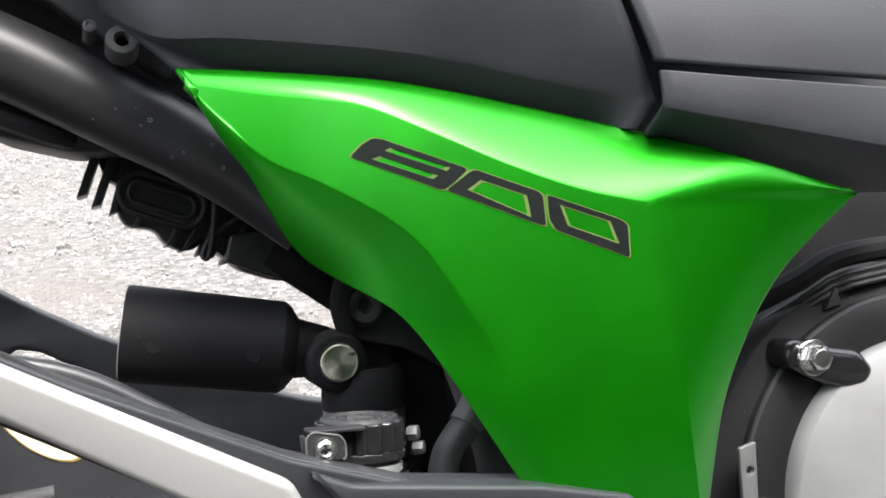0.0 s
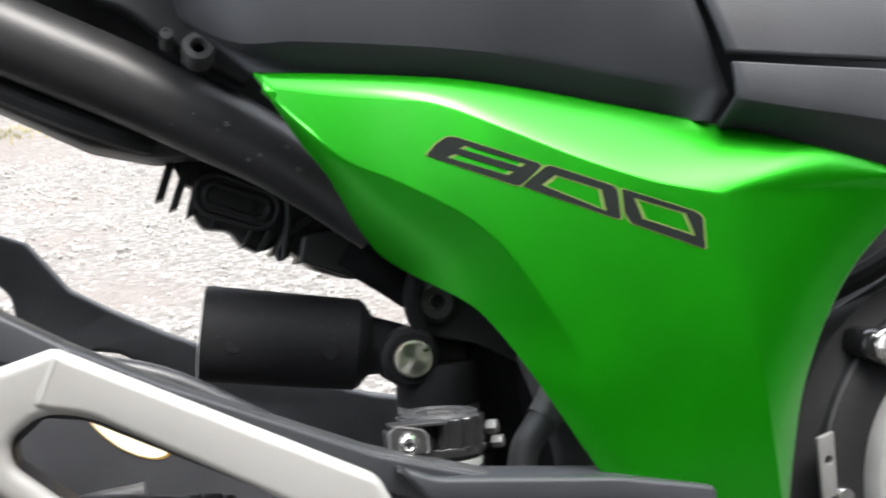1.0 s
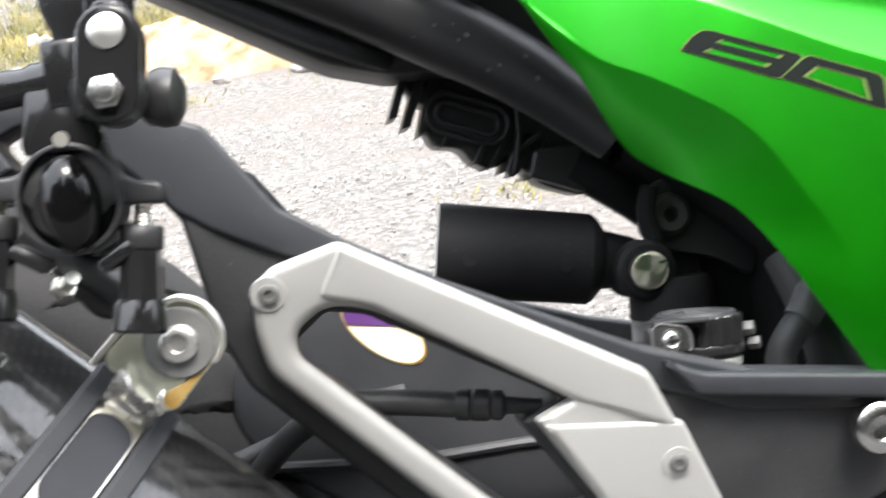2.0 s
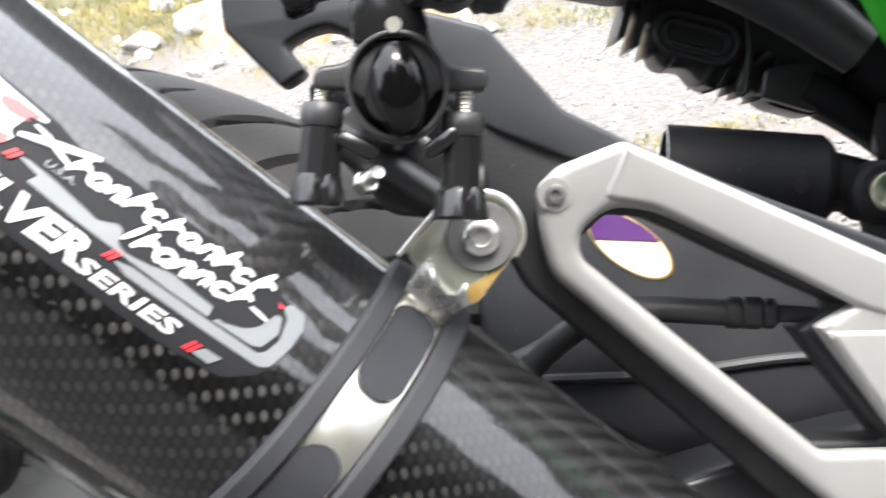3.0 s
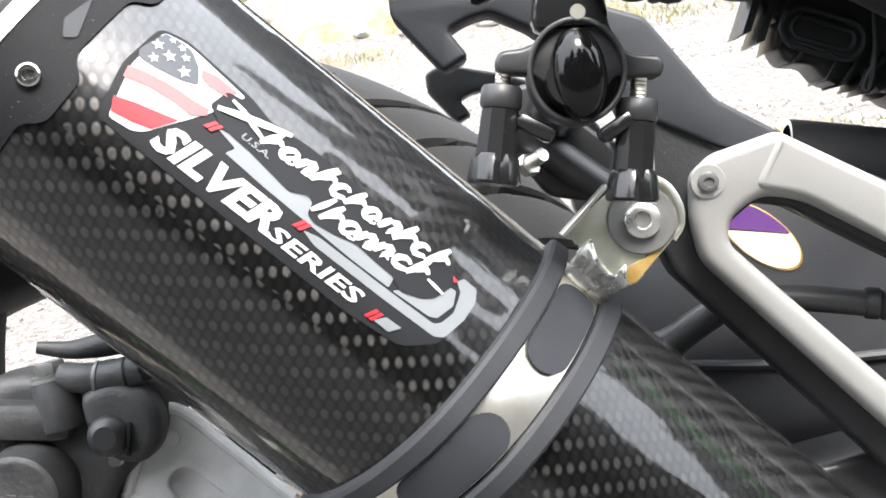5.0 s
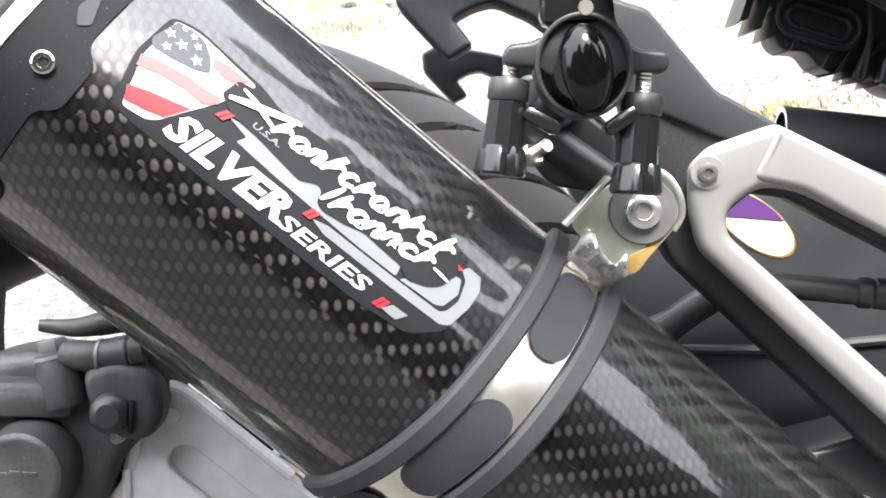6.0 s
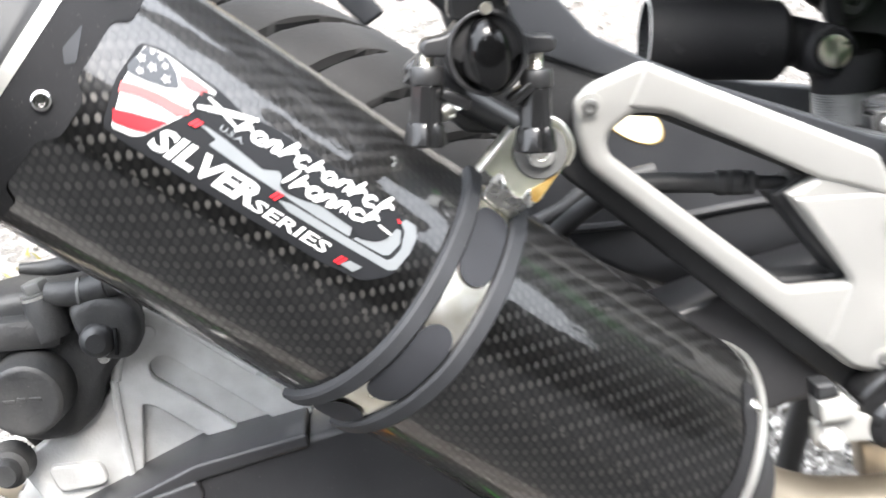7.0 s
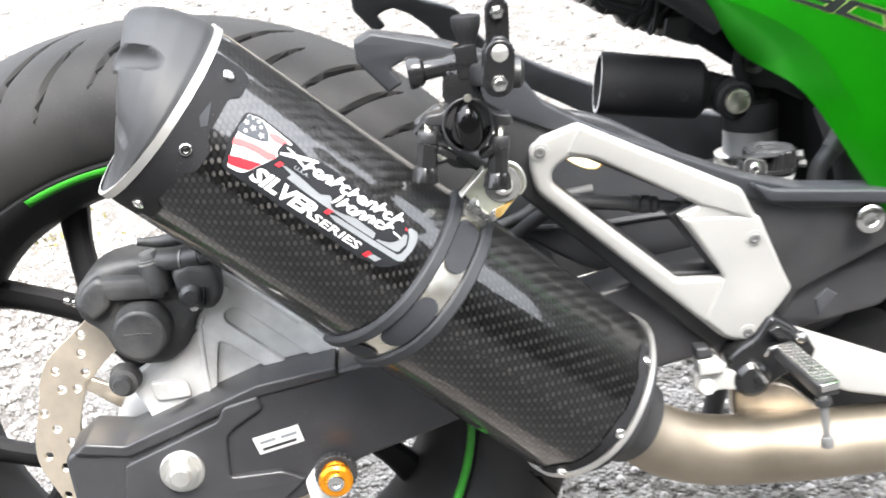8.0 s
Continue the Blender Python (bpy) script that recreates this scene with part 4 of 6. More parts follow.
    for x0, x1, y0, h, rise, loops in ((-0.3440, -0.2750, 0.0348, 0.0082, 0.0036, 11), (-0.3160, -0.2780, 0.0270, 0.0078, 0.0046, 6)):
        flat("script_line", scrawl(x0, x1, y0, h, rise, loops, rng), WHITE, 3, "white brush-like badge strokes")
    for points, wide in (([(-0.3600, 0.0345), (-0.3530, 0.0375), (-0.3460, 0.0402), (-0.3372, 0.0436)], 0.00135), ([(-0.3580, 0.0402), (-0.3530, 0.0392), (-0.3480, 0.0372), (-0.3420, 0.0352)], 0.0009),
                         ([(-0.3255, 0.0352), (-0.3215, 0.0405), (-0.3185, 0.0442)], 0.0010), ([(-0.3190, 0.0268), (-0.3165, 0.0310), (-0.3145, 0.0350)], 0.0010), ([(-0.2770, 0.0330), (-0.2735, 0.0326), (-0.2705, 0.0322)], 0.0006)):
        flat("script_stroke", brush(points, wide), WHITE, 4)


def build_clamp():
    # A strap across the sleeve, slightly askew, with rubber lips, metal bridge and inset pads.
    def skew(a):
        return 0.08 * (a - 0.02)

    def strip(profile, a0, a1, n=70):
        arcs = [a0 + (a1 - a0) * i / n for i in range(n + 1)]
        return skin([[sleeve_point(s + skew(a), a, off) for a in arcs] for s, off in profile])

    strap = part("muffler_clamp", strip(((-0.2415, 0.0002), (-0.2412, 0.0014), (-0.2332, 0.0022), (-0.2240, 0.0014), (-0.2236, 0.0002)), 0.090, -0.075), ZINC, bike, "zinc-plated muffler strap with grey rubber edging")
    for s0, s1, top in ((-0.2490, -0.2409, 0.095), (-0.2236, -0.2153, 0.091)):
        part("rubber_lip", strip(((s0, 0.0002), (s0 + 0.0003, 0.0034), (s0 + 0.0016, 0.0044), (s1 - 0.0012, 0.0046), (s1 - 0.0003, 0.0040), (s1, 0.0002)), top, -0.078), RUBBER, strap, "grey rubber edging")
    for a0, a1 in ((0.0640, 0.0392), (0.0042, -0.0216), (-0.0500, -0.0600)):
        oval = print_patch(capsule(-0.2328, a0, -0.2328, a1, 0.0080, 12), (), 0.003)
        for v in oval.verts:
            v.co.x += skew(v.co.y)
        part("rubber_pad", wrapped(oval, 0.0031), PAD, strap, "oval grey rubber pad")
    # The strap's crumpled end: its upper edge is torn into two points.
    torn = [(0.2332, 0.5030), (0.2358, 0.5042), (0.2371, 0.4965), (0.2395, 0.4928), (0.2424, 0.4902), (0.2460, 0.4944), (0.2454, 0.4872)]
    high = [Vector((x, -0.2205, z)) for x, z in torn]
    foot = [sleeve_point(-0.2412 + 0.0175 * k / 6 + skew(0.075), 0.075, 0.0024) for k in range(7)]
    rng = random.Random(3)
    rows = []
    for f in (0.0, 0.12, 0.25, 0.4, 0.55, 0.7, 0.85, 1.0):
        row = []
        for k, (p, q) in enumerate(zip(high, foot)):
            fold = 0.0016 * math.cos(math.pi * k / 2 + 2.2 * f) * (1 - f) ** 0.5 + rng.uniform(-0.0005, 0.0005)
            row.append(p.lerp(q, f) + Vector((0, fold, 0)))
        rows.append(row)
    thickened(part("buckle", skin(rows), FOIL, strap, "crumpled bright metal strap end", 25), 0.0008, 0)
    ear = [(0.2275, 0.5075), (0.2438, 0.5195), (0.2545, 0.5235), (0.2650, 0.5185), (0.2680, 0.5080), (0.2655, 0.5025), (0.2478, 0.4855), (0.2395, 0.4905)]
    part("mounting_ear", plate(fillet(ear, 0.005), (), 0.003, 0.0007, Matrix.Translation((0, -0.2165, 0)) @ SIDE), EAR, strap, "yellow zinc-plated mounting ear")
    part("ear_rim", tube([(0.2500, -0.2185, 0.5222), (0.2560, -0.2190, 0.5230), (0.2630, -0.2190, 0.5195), (0.2668, -0.2190, 0.5125), (0.2668, -0.2188, 0.5055), (0.2635, -0.2182, 0.5005)], 0.0012, 10), ZINC, strap, "bright rolled rim")
    part("ear_flange", plate([(0.2265, 0.5065), (0.2430, 0.5212), (0.2422, 0.5222), (0.2255, 0.5075)], (), 0.012, 0.0004, Matrix.Translation((0, -0.2215, 0)) @ SIDE), ZINC, strap)
    part("rust_stain", plate(fillet([(0.2462, 0.4930), (0.2530, 0.4952), (0.2628, 0.5020), (0.2650, 0.5030), (0.2485, 0.4868), (0.2452, 0.4892)], 0.0015), (), 0.0006, 0.0001, Matrix.Translation((0, -0.2182, 0)) @ SIDE, 0), RUST, strap, "orange stain on the zinc")
    m = along((0.2535, -0.2180, 0.5085), OUT)
    part("ear_washer", lathe([(0, 0.002), (0.0112, 0.002), (0.0118, 0.0014), (0.0118, 0), (0, 0)], 40, m), WASHER, strap, "dull grey washer")
    socket_bolt((0.2535, -0.2200, 0.5085), 0.0062, 0.0034, strap, OUT, "bright corroded socket bolt", mat=FOIL)
    part("hanger_link", tube([(0.2535, -0.214, 0.5085), (0.2535, -0.175, 0.5085)], 0.009, 16, 1), PAINTED, strap)


def build_pipe():
    path = [(0.300, -0.162, 0.328), (0.322, -0.157, 0.303), (0.348, -0.152, 0.277), (0.385, -0.148, 0.259), (0.45, -0.145, 0.247), (0.53, -0.142, 0.239), (0.62, -0.14, 0.228), (0.74, -0.12, 0.215)]
    pipe = part("link_pipe", tube(path, [0.022, 0.024, 0.0265, 0.0265, 0.0265, 0.0265, 0.0265, 0.0265], 32), PIPE, bike, "heat-tinted stainless steel exhaust pipe")
    part("spring_tab", block((0.004, 0.012, 0.03), Matrix.Translation((0.335, -0.172, 0.305)) @ Matrix.Rotation(radians(45), 4, "Y"), 0.001), CAP, pipe)


def heel_plane(x, z):
    return -0.155 - 0.211 * (z - 0.352)


def build_hanger():
    outer = [(0.277, 0.521), (0.285, 0.5275), (0.310, 0.533), (0.418, 0.466), (0.4545, 0.380), (0.424, 0.3405), (0.404, 0.347), (0.2785, 0.489), (0.276, 0.505)]
    inner = [(0.2905, 0.503), (0.302, 0.5105), (0.317, 0.507), (0.3885, 0.4605), (0.3725, 0.4540), (0.4045, 0.400), (0.3715, 0.4045), (0.2895, 0.494)]
    full = [(0.176, 0.606), (0.188, 0.611), (0.225, 0.600), (0.254, 0.588), (0.269, 0.581), (0.291, 0.548), (0.314, 0.532), (0.345, 0.513), (0.419, 0.474), (0.47, 0.454), (0.520, 0.440), (0.534, 0.425), (0.53, 0.40), (0.462, 0.372), (0.446, 0.335), (0.424, 0.312), (0.406, 0.314), (0.398, 0.336), (0.270, 0.484), (0.262, 0.505), (0.256, 0.549), (0.241, 0.569), (0.226, 0.583), (0.213, 0.5905), (0.205, 0.5895), (0.1965, 0.586), (0.2030, 0.5755), (0.193, 0.571), (0.176, 0.594)]
    loop = fillet([(0.290, 0.499), (0.302, 0.5075), (0.316, 0.504), (0.385, 0.4595), (0.369, 0.452), (0.400, 0.402), (0.371, 0.4065), (0.290, 0.492)], 0.002)
    rib = [(0.1765, 0.606), (0.188, 0.6105), (0.225, 0.5985), (0.254, 0.5875), (0.269, 0.581), (0.291, 0.548), (0.314, 0.532), (0.345, 0.513), (0.419, 0.473), (0.47, 0.453), (0.52, 0.437), (0.515, 0.432), (0.46, 0.440), (0.412, 0.4600), (0.31, 0.522), (0.292, 0.529), (0.267, 0.543), (0.255, 0.552), (0.241, 0.569), (0.226, 0.583), (0.213, 0.5905), (0.205, 0.5895), (0.1965, 0.586), (0.2030, 0.5755), (0.193, 0.571), (0.176, 0.594)]

    def bracket(sign):
        back = part("footrest_hanger", sheared(plate(fillet(full, 0.003), [loop], 0.022, 0.003, SIDE), lambda x, z: sign * (heel_plane(x, min(z, 0.53)) + 0.0235)), PLASTIC, bike, "black cast pillion footrest hanger")
        part("raised_rib", sheared(plate(fillet(rib, 0.002), (), 0.018, 0.002, SIDE, 2), lambda x, z: sign * (heel_plane(x, min(z, 0.53)) + 0.0195)), DARKGREY if sign > 0 else PLASTIC, back, "dark grey upper face")
        return back

    near = bracket(1)
    bracket(-0.95)
    heel = part("heel_plate", sheared(plate(fillet(outer, [0.003, 0.003, 0.003, 0.004, 0.004, 0.008, 0.008, 0.005, 0.004]), [fillet(inner, [0.007, 0.006, 0.007, 0.002, 0.002, 0.003, 0.003, 0.006])], 0.011, 0.0045, SIDE, 4), lambda x, z: heel_plane(x, z) + 0.0055), SILVER, bike, "pale silver painted heel guard with a triangular opening")
    proud = [(0.3745, 0.4525), (0.4290, 0.4445), (0.4528, 0.3805), (0.4238, 0.3428), (0.4052, 0.3492), (0.3890, 0.3675), (0.4035, 0.4010)]
    part("raised_face", sheared(plate(fillet(proud, [0.003, 0.003, 0.005, 0.006, 0.006, 0.003, 0.003]), (), 0.007, 0.0028, SIDE, 5), lambda x, z: heel_plane(x, z) + 0.0020), SILVER, heel)
    rail = [(0.3098, 0.5318), (0.4170, 0.4655), (0.4275, 0.4405), (0.3900, 0.4580), (0.3180, 0.5075), (0.2990, 0.5135)]
    part("raised_face", sheared(plate(fillet(rail, [0.002, 0.003, 0.003, 0.002, 0.004, 0.004]), (), 0.007, 0.0030, SIDE, 5), lambda x, z: heel_plane(x, z) + 0.0022), SILVER, heel)
    for x, z in ((0.283, 0.518), (0.425, 0.428), (0.420, 0.352)):
        y = heel_plane(x, z) - (0.0014 if x > 0.4 else 0)
        m = along((x, y - 0.0002, z), (0, -1, -0.2))
        part("screw_seat", lathe([(0, 0.0004), (0.0062, 0.0004), (0.0066, -0.001)], 28, m), SILVER, heel)
        socket_bolt(m @ Vector((0, 0, 0.0003)), 0.0038, 0.0018, heel, (0, -1, -0.2), "steel socket screw", mat=WASHER, name="screw")
    socket_bolt((0.5087, -0.166, 0.426), 0.0105, 0.006, near, OUT, "large steel pivot bolt")
    # Small grey plate stands for a facet of the hanger that catches light.
    part("lit_facet", plate(fillet([(0.478, 0.377), (0.486, 0.371), (0.471, 0.356), (0.469, 0.370)], 0.001), (), 0.004, 0.001, Matrix.Translation((0, -0.160, 0)) @ SIDE), RUBBER, near)
    # Pillion footrest, seen on its end.
    peg = part("pillion_footrest", tube([(0.228, -0.165, 0.545), (0.230, -0.20, 0.549), (0.233, -0.262, 0.555)], [0.0115, 0.0100, 0.0084], 28, 4), GLOSSY, bike, "black pillion footrest")
    part("peg_yoke", join(plate(fillet([(0.204, 0.552), (0.222, 0.562), (0.25, 0.535), (0.246, 0.515), (0.225, 0.520)], 0.004), (), 0.012, 0.002, Matrix.Translation((0, -0.196, 0)) @ SIDE),
                          tube([(0.208, -0.205, 0.552), (0.247, -0.202, 0.518)], 0.0065, 14, 1)), PAINTED, peg)
    part("pivot_pin", join(hexagon(0.0042, 0.004, along((0.2185, -0.2105, 0.5320), (0.5, -0.7, 0.3))), lathe([(0, 0.009), (0.0024, 0.009), (0.0026, 0)], 14, along((0.2185, -0.2105, 0.5320), (0.5, -0.7, 0.3)))), ZINC, peg, "zinc-plated pivot pin")
    pad = lathe([(0, 0.0050), (0.0025, 0.0048), (0.0048, 0.0041), (0.0066, 0.0028), (0.0079, 0.0008), (0.0085, -0.0020), (0.0086, -0.0120)], 40, along((0, -0.2615, 0), OUT))
    for v in pad.verts:
        v.co = Vector((0.2348 + v.co.x, v.co.y, 0.5565 + v.co.z * 1.70))
    part("end_pad", pad, PEG, peg, "glossy black rounded peg end", 70)


def build_mount():
    """A small clamp for an action camera on the pillion footrest, with nothing on its arm."""
    mount = tagged(new("camera_mount"), "black plastic clamp mount on the pillion footrest", "camera mount")
    mount.matrix_world = LEAN
    ring = plate(circle(0.2345, 0.5578, 0.0152, 48, 1.08), [circle(0.2345, 0.5578, 0.0136, 48, 1.08)], 0.018, 0.0006, Matrix.Translation((0, -0.250, 0)) @ SIDE)
    part("clamp_ring", ring, PAINTED, mount, "black clamp ring")
    saddle = [(0.2305, 0.590), (0.2283, 0.575), (0.2250, 0.569), (0.219, 0.567), (0.212, 0.5672), (0.2098, 0.564), (0.2105, 0.5605), (0.220, 0.559), (0.223, 0.556), (0.228, 0.553), (0.243, 0.551), (0.246, 0.5545), (0.250, 0.5538), (0.260, 0.5528), (0.2615, 0.556), (0.2605, 0.5592), (0.252, 0.561), (0.248, 0.5645), (0.246, 0.571), (0.2455, 0.590)]
    part("clamp_liner", plate(circle(0.2345, 0.5578, 0.0140, 40, 1.08), [circle(0.2348, 0.5575, 0.0080, 32, 1.55)], 0.014, 0.001, Matrix.Translation((0, -0.2485, 0)) @ SIDE), PEG, mount, "black rubber clamp liner")
    part("upper_saddle", plate(fillet(saddle, 0.002, 3), (), 0.013, 0.0016, Matrix.Translation((0, -0.2495, 0)) @ SIDE, 3), PAINTED, mount, "black clamp saddle with two ears")
    for (x, z), (tx, tz) in (((0.2130, 0.5630), (0.2050, 0.5275)), ((0.2545, 0.5575), (0.2470, 0.5165))):
        top, tip = Vector((x, -0.250, z)), Vector((tx, -0.252, tz))
        d = (tip - top).normalized()
        part("stud", lathe([(0.0024 + 0.0003 * (i % 2), 0.0006 * i) for i in range(32)], 12, along(top, d)), ZINC, mount, "threaded brass-coloured stud")
        gap = 0.0065 if x < 0.23 else 0.0105
        m = along(top + d * gap, d)
        part("lower_lug", lathe([(0.003, 0.0), (0.0058, 0.0), (0.0064, 0.0008), (0.0066, 0.0060), (0.0060, 0.0070), (0.003, 0.0070)], 24, m), PAINTED, mount)
        length = (tip - top).length - gap - 0.0066
        part("thumb_knob", lathe([(0, 0.0), (0.0056, 0.0), (0.0060, 0.0006), (0.0066, length * 0.62), (0.0068, length * 0.72), (0, length * 0.72)], 9, m @ Matrix.Translation((0, 0, 0.0068))), GLOSSY, mount, "black faceted thumb screw knob", 22)
        grip = lathe([(0, 0.0), (0.0066, 0.0), (0.0076, 0.0015), (0.0085, length * 0.36), (0.0078, length * 0.40), (0, length * 0.40)], 40, Matrix())
        for v in grip.verts:
            k = 1 - 0.22 * max(0.0, math.cos(4 * math.atan2(v.co.y, v.co.x))) ** 3
            v.co.x, v.co.y = v.co.x * k, v.co.y * k
        part("knob_grip", at(grip, m @ Matrix.Translation((0, 0, 0.0068 + length * 0.62))), GLOSSY, mount, "lobed knob end")
    bridge = [block((0.013, 0.010, 0.005), Matrix.Translation((0.2200, -0.252, 0.5425)) @ Matrix.Rotation(radians(35), 4, "Y"), 0.002),
              block((0.013, 0.010, 0.005), Matrix.Translation((0.2450, -0.252, 0.5395)) @ Matrix.Rotation(radians(-28), 4, "Y"), 0.002)]
    part("lower_saddle", join(*bridge), GLOSSY, mount)
    part("stem", join(block((0.024, 0.018, 0.022), Matrix.Translation((0.2350, -0.250, 0.5815)) @ Matrix.Rotation(radians(4), 4, "Y"), 0.004, 0.8),
                      block((0.013, 0.016, 0.020), Matrix.Translation((0.2395, -0.251, 0.594)), 0.002)), GLOSSY, mount)
    part("stem_pin", lathe([(0, 0.0006), (0.0022, 0.0006), (0.0024, 0)], 18, along((0.2362, -0.2640, 0.5745), OUT)), ZINC, mount)
    part("side_knob", join(lathe([(0, 0.0), (0.009, 0.0), (0.0098, 0.002), (0.0085, 0.008), (0.006, 0.010), (0.0055, 0.022), (0.0065, 0.024), (0.0065, 0.030), (0, 0.030)], 24, along((0.205, -0.251, 0.5920), (1, 0, 0.03)))), GLOSSY, mount, "black side thumb screw")
    part("top_knob", lathe([(0, 0.0), (0.0050, 0.0), (0.0050, 0.011), (0.0060, 0.015), (0.0082, 0.021), (0.0088, 0.0255), (0.0082, 0.0275), (0, 0.0275)], 16, along((0.2410, -0.251, 0.592), (0.06, -0.05, 1))), SATIN, mount, "black upright thumb knob")
    part("arm_link", join(plate(capsule(0.2535, 0.5835, 0.2562, 0.5985, 0.0086), (), 0.005, 0.0012, Matrix.Translation((0, -0.2800, 0)) @ SIDE, 2),
                          plate(capsule(0.2535, 0.5835, 0.2562, 0.5985, 0.0086), (), 0.005, 0.0012, Matrix.Translation((0, -0.2690, 0)) @ SIDE, 2)), GLOSSY, mount, "black forked lower arm link")
    part("arm_knuckle", join(block((0.016, 0.030, 0.013), Matrix.Translation((0.2500, -0.2620, 0.5860)) @ Matrix.Rotation(radians(25), 4, "Z"), 0.003),
                             lathe([(0, 0.014), (0.0084, 0.014), (0.0088, 0.012), (0.0088, 0.001), (0, 0)], 28, along((0.2535, -0.265, 0.5835), OUT))), PAINTED, mount, "black arm knuckle")
    part("arm_link", join(plate(capsule(0.2562, 0.5995, 0.2585, 0.6230, 0.0066), (), 0.006, 0.0012, Matrix.Translation((0, -0.2745, 0)) @ SIDE, 2),
                          plate(fillet([(0.2480, 0.6010), (0.2545, 0.6090), (0.2605, 0.6080), (0.2650, 0.6010)], 0.002), (), 0.013, 0.0012, Matrix.Translation((0, -0.2745, 0)) @ SIDE, 2)), GLOSSY, mount, "black upper arm link")
    for (x, y, z), r, mat, n in (((0.2535, -0.2825, 0.5832), 0.0050, STEEL, "hex_nut"), ((0.2562, -0.2825, 0.5995), 0.0048, ZINC, "cross_screw"), ((0.2580, -0.2778, 0.6215), 0.0040, STEEL, "hex_nut")):
        m = along((x, y, z), OUT)
        if n == "hex_nut":
            part(n, join(hexagon(r, 0.005, m), lathe([(0, 0.0045), (r * 0.5, 0.004), (r * 0.6, 0.002)], 18, m)), mat, mount, "bright hexagon nut")
        else:
            part(n, lathe([(0, 0.0016), (r * 0.6, 0.0014), (r, 0.0006), (r, -0.001)], 20, m), mat, mount, "brass-coloured cross-head screw")
    part("arm_knob", lathe([(0, 0.0), (0.008, 0.0), (0.009, 0.003), (0.0085, 0.007), (0.005, 0.009), (0, 0.009)], 24, along((0.2625, -0.256, 0.5835), (0.9, -0.1, -0.12))), PAINTED, mount)
    part("clamp_foot", plate(fillet([(0.2560, 0.5830), (0.2680, 0.5865), (0.2685, 0.5765), (0.2600, 0.5755)], 0.0015), (), 0.012, 0.0015, Matrix.Translation((0, -0.255, 0)) @ SIDE, 2), PAINTED, mount)


def build_footrest():
    shape = [(0.402, 0.336), (0.411, 0.343), (0.424, 0.349), (0.436, 0.365), (0.448, 0.356), (0.466, 0.338), (0.467, 0.324), (0.436, 0.311), (0.428, 0.305), (0.407, 0.306), (0.403, 0.320)]
    base = part("footrest_bracket", plate(fillet(shape, 0.005), (), 0.026, 0.005, Matrix.Translation((0, -0.150, 0)) @ SIDE, 3), GLOSSY, bike, "glossy black footrest bracket")
    part("pivot_boss", lathe([(0, 0.010), (0.010, 0.010), (0.0135, 0.007), (0.0145, 0.0), (0, 0)], 32, along((0.4185, -0.158, 0.3180), OUT)), GLOSSY, base)
    part("pivot_screw", lathe([(0, 0.002), (0.0030, 0.0018), (0.0036, 0)], 20, along((0.4215, -0.168, 0.3190), OUT)), MATT, base)
    part("return_edge", tube([(0.4195, -0.166, 0.3310), (0.4225, -0.169, 0.3235), (0.4270, -0.168, 0.3150)], 0.0016, 10), STEEL, base, "bright steel edge")
    part("hinge_plate", plate(fillet([(0.4300, 0.3560), (0.4375, 0.3605), (0.4540, 0.3480), (0.4640, 0.3370), (0.4600, 0.3290), (0.4470, 0.3370)], 0.003), (), 0.006, 0.002, Matrix.Translation((0, -0.170, 0)) @ SIDE, 2), GLOSSY, base)
    part("hinge_pin", lathe([(0, 0.005), (0.0035, 0.0045), (0.0046, 0.002), (0.0046, 0)], 20, along((0.4530, -0.172, 0.3475), (0.3, -0.9, 0.4))), STEEL, base, "bright hinge pin")
    a, b = Vector((0.4375, -0.176, 0.3435)), Vector((0.4465, -0.238, 0.3370))
    d = (b - a).normalized()
    turn = along(a.lerp(b, 0.5), d)
    side = Vector((1, 0, -0.05)).normalized()
    lift = side.cross(d).normalized()
    lift = lift if lift.z > 0 else -lift
    peg = part("footrest", block((0.0155, 0.010, (b - a).length), turn, 0.002, 1.08), PAINTED, base, "ribbed steel rider's footrest")
    for i in range(12):
        for j in range(4):
            p = a.lerp(b, 0.10 + 0.073 * i) + side * (-0.0054 + 0.0036 * j) + lift * 0.0056
            part("tread_stud", block((0.0024, 0.0026, 0.0030), Matrix.Translation(p) @ turn.to_3x3().to_4x4(), 0.0006), STEEL, peg)
    part("peg_tip", block((0.013, 0.006, 0.004), Matrix.Translation(b + lift * 0.003) @ turn.to_3x3().to_4x4(), 0.001), STEEL, base)
    part("spring_clip", tube([(0.4245, -0.180, 0.3420), (0.4265, -0.184, 0.3480), (0.4310, -0.186, 0.3500), (0.4345, -0.184, 0.3460)], 0.0013, 8), STEEL, base)
    part("feeler_bolt", join(tube([(0.4425, -0.236, 0.333), (0.4432, -0.238, 0.302)], [0.0032, 0.0026], 14, 1), lathe([(0, 0.005), (0.004, 0.0045), (0.0048, 0.001), (0.0042, -0.003), (0, -0.005)], 20, Matrix.Translation((0.4432, -0.238, 0.299)))), WASHER, base, "steel feeler bolt")
    part("feeler_collar", lathe([(0, 0), (0.0052, 0), (0.0055, 0.001), (0.0055, 0.005), (0, 0.005)], 20, Matrix.Translation((0.4425, -0.2365, 0.3265))), CAP, base)
    part("pedal_arm", plate(fillet([(0.452, 0.350), (0.475, 0.338), (0.54, 0.304), (0.54, 0.274), (0.49, 0.290), (0.462, 0.310)], 0.006), (), 0.010, 0.003, Matrix.Translation((0, -0.152, 0)) @ SIDE), SILVER, base, "silver cast footrest plate")
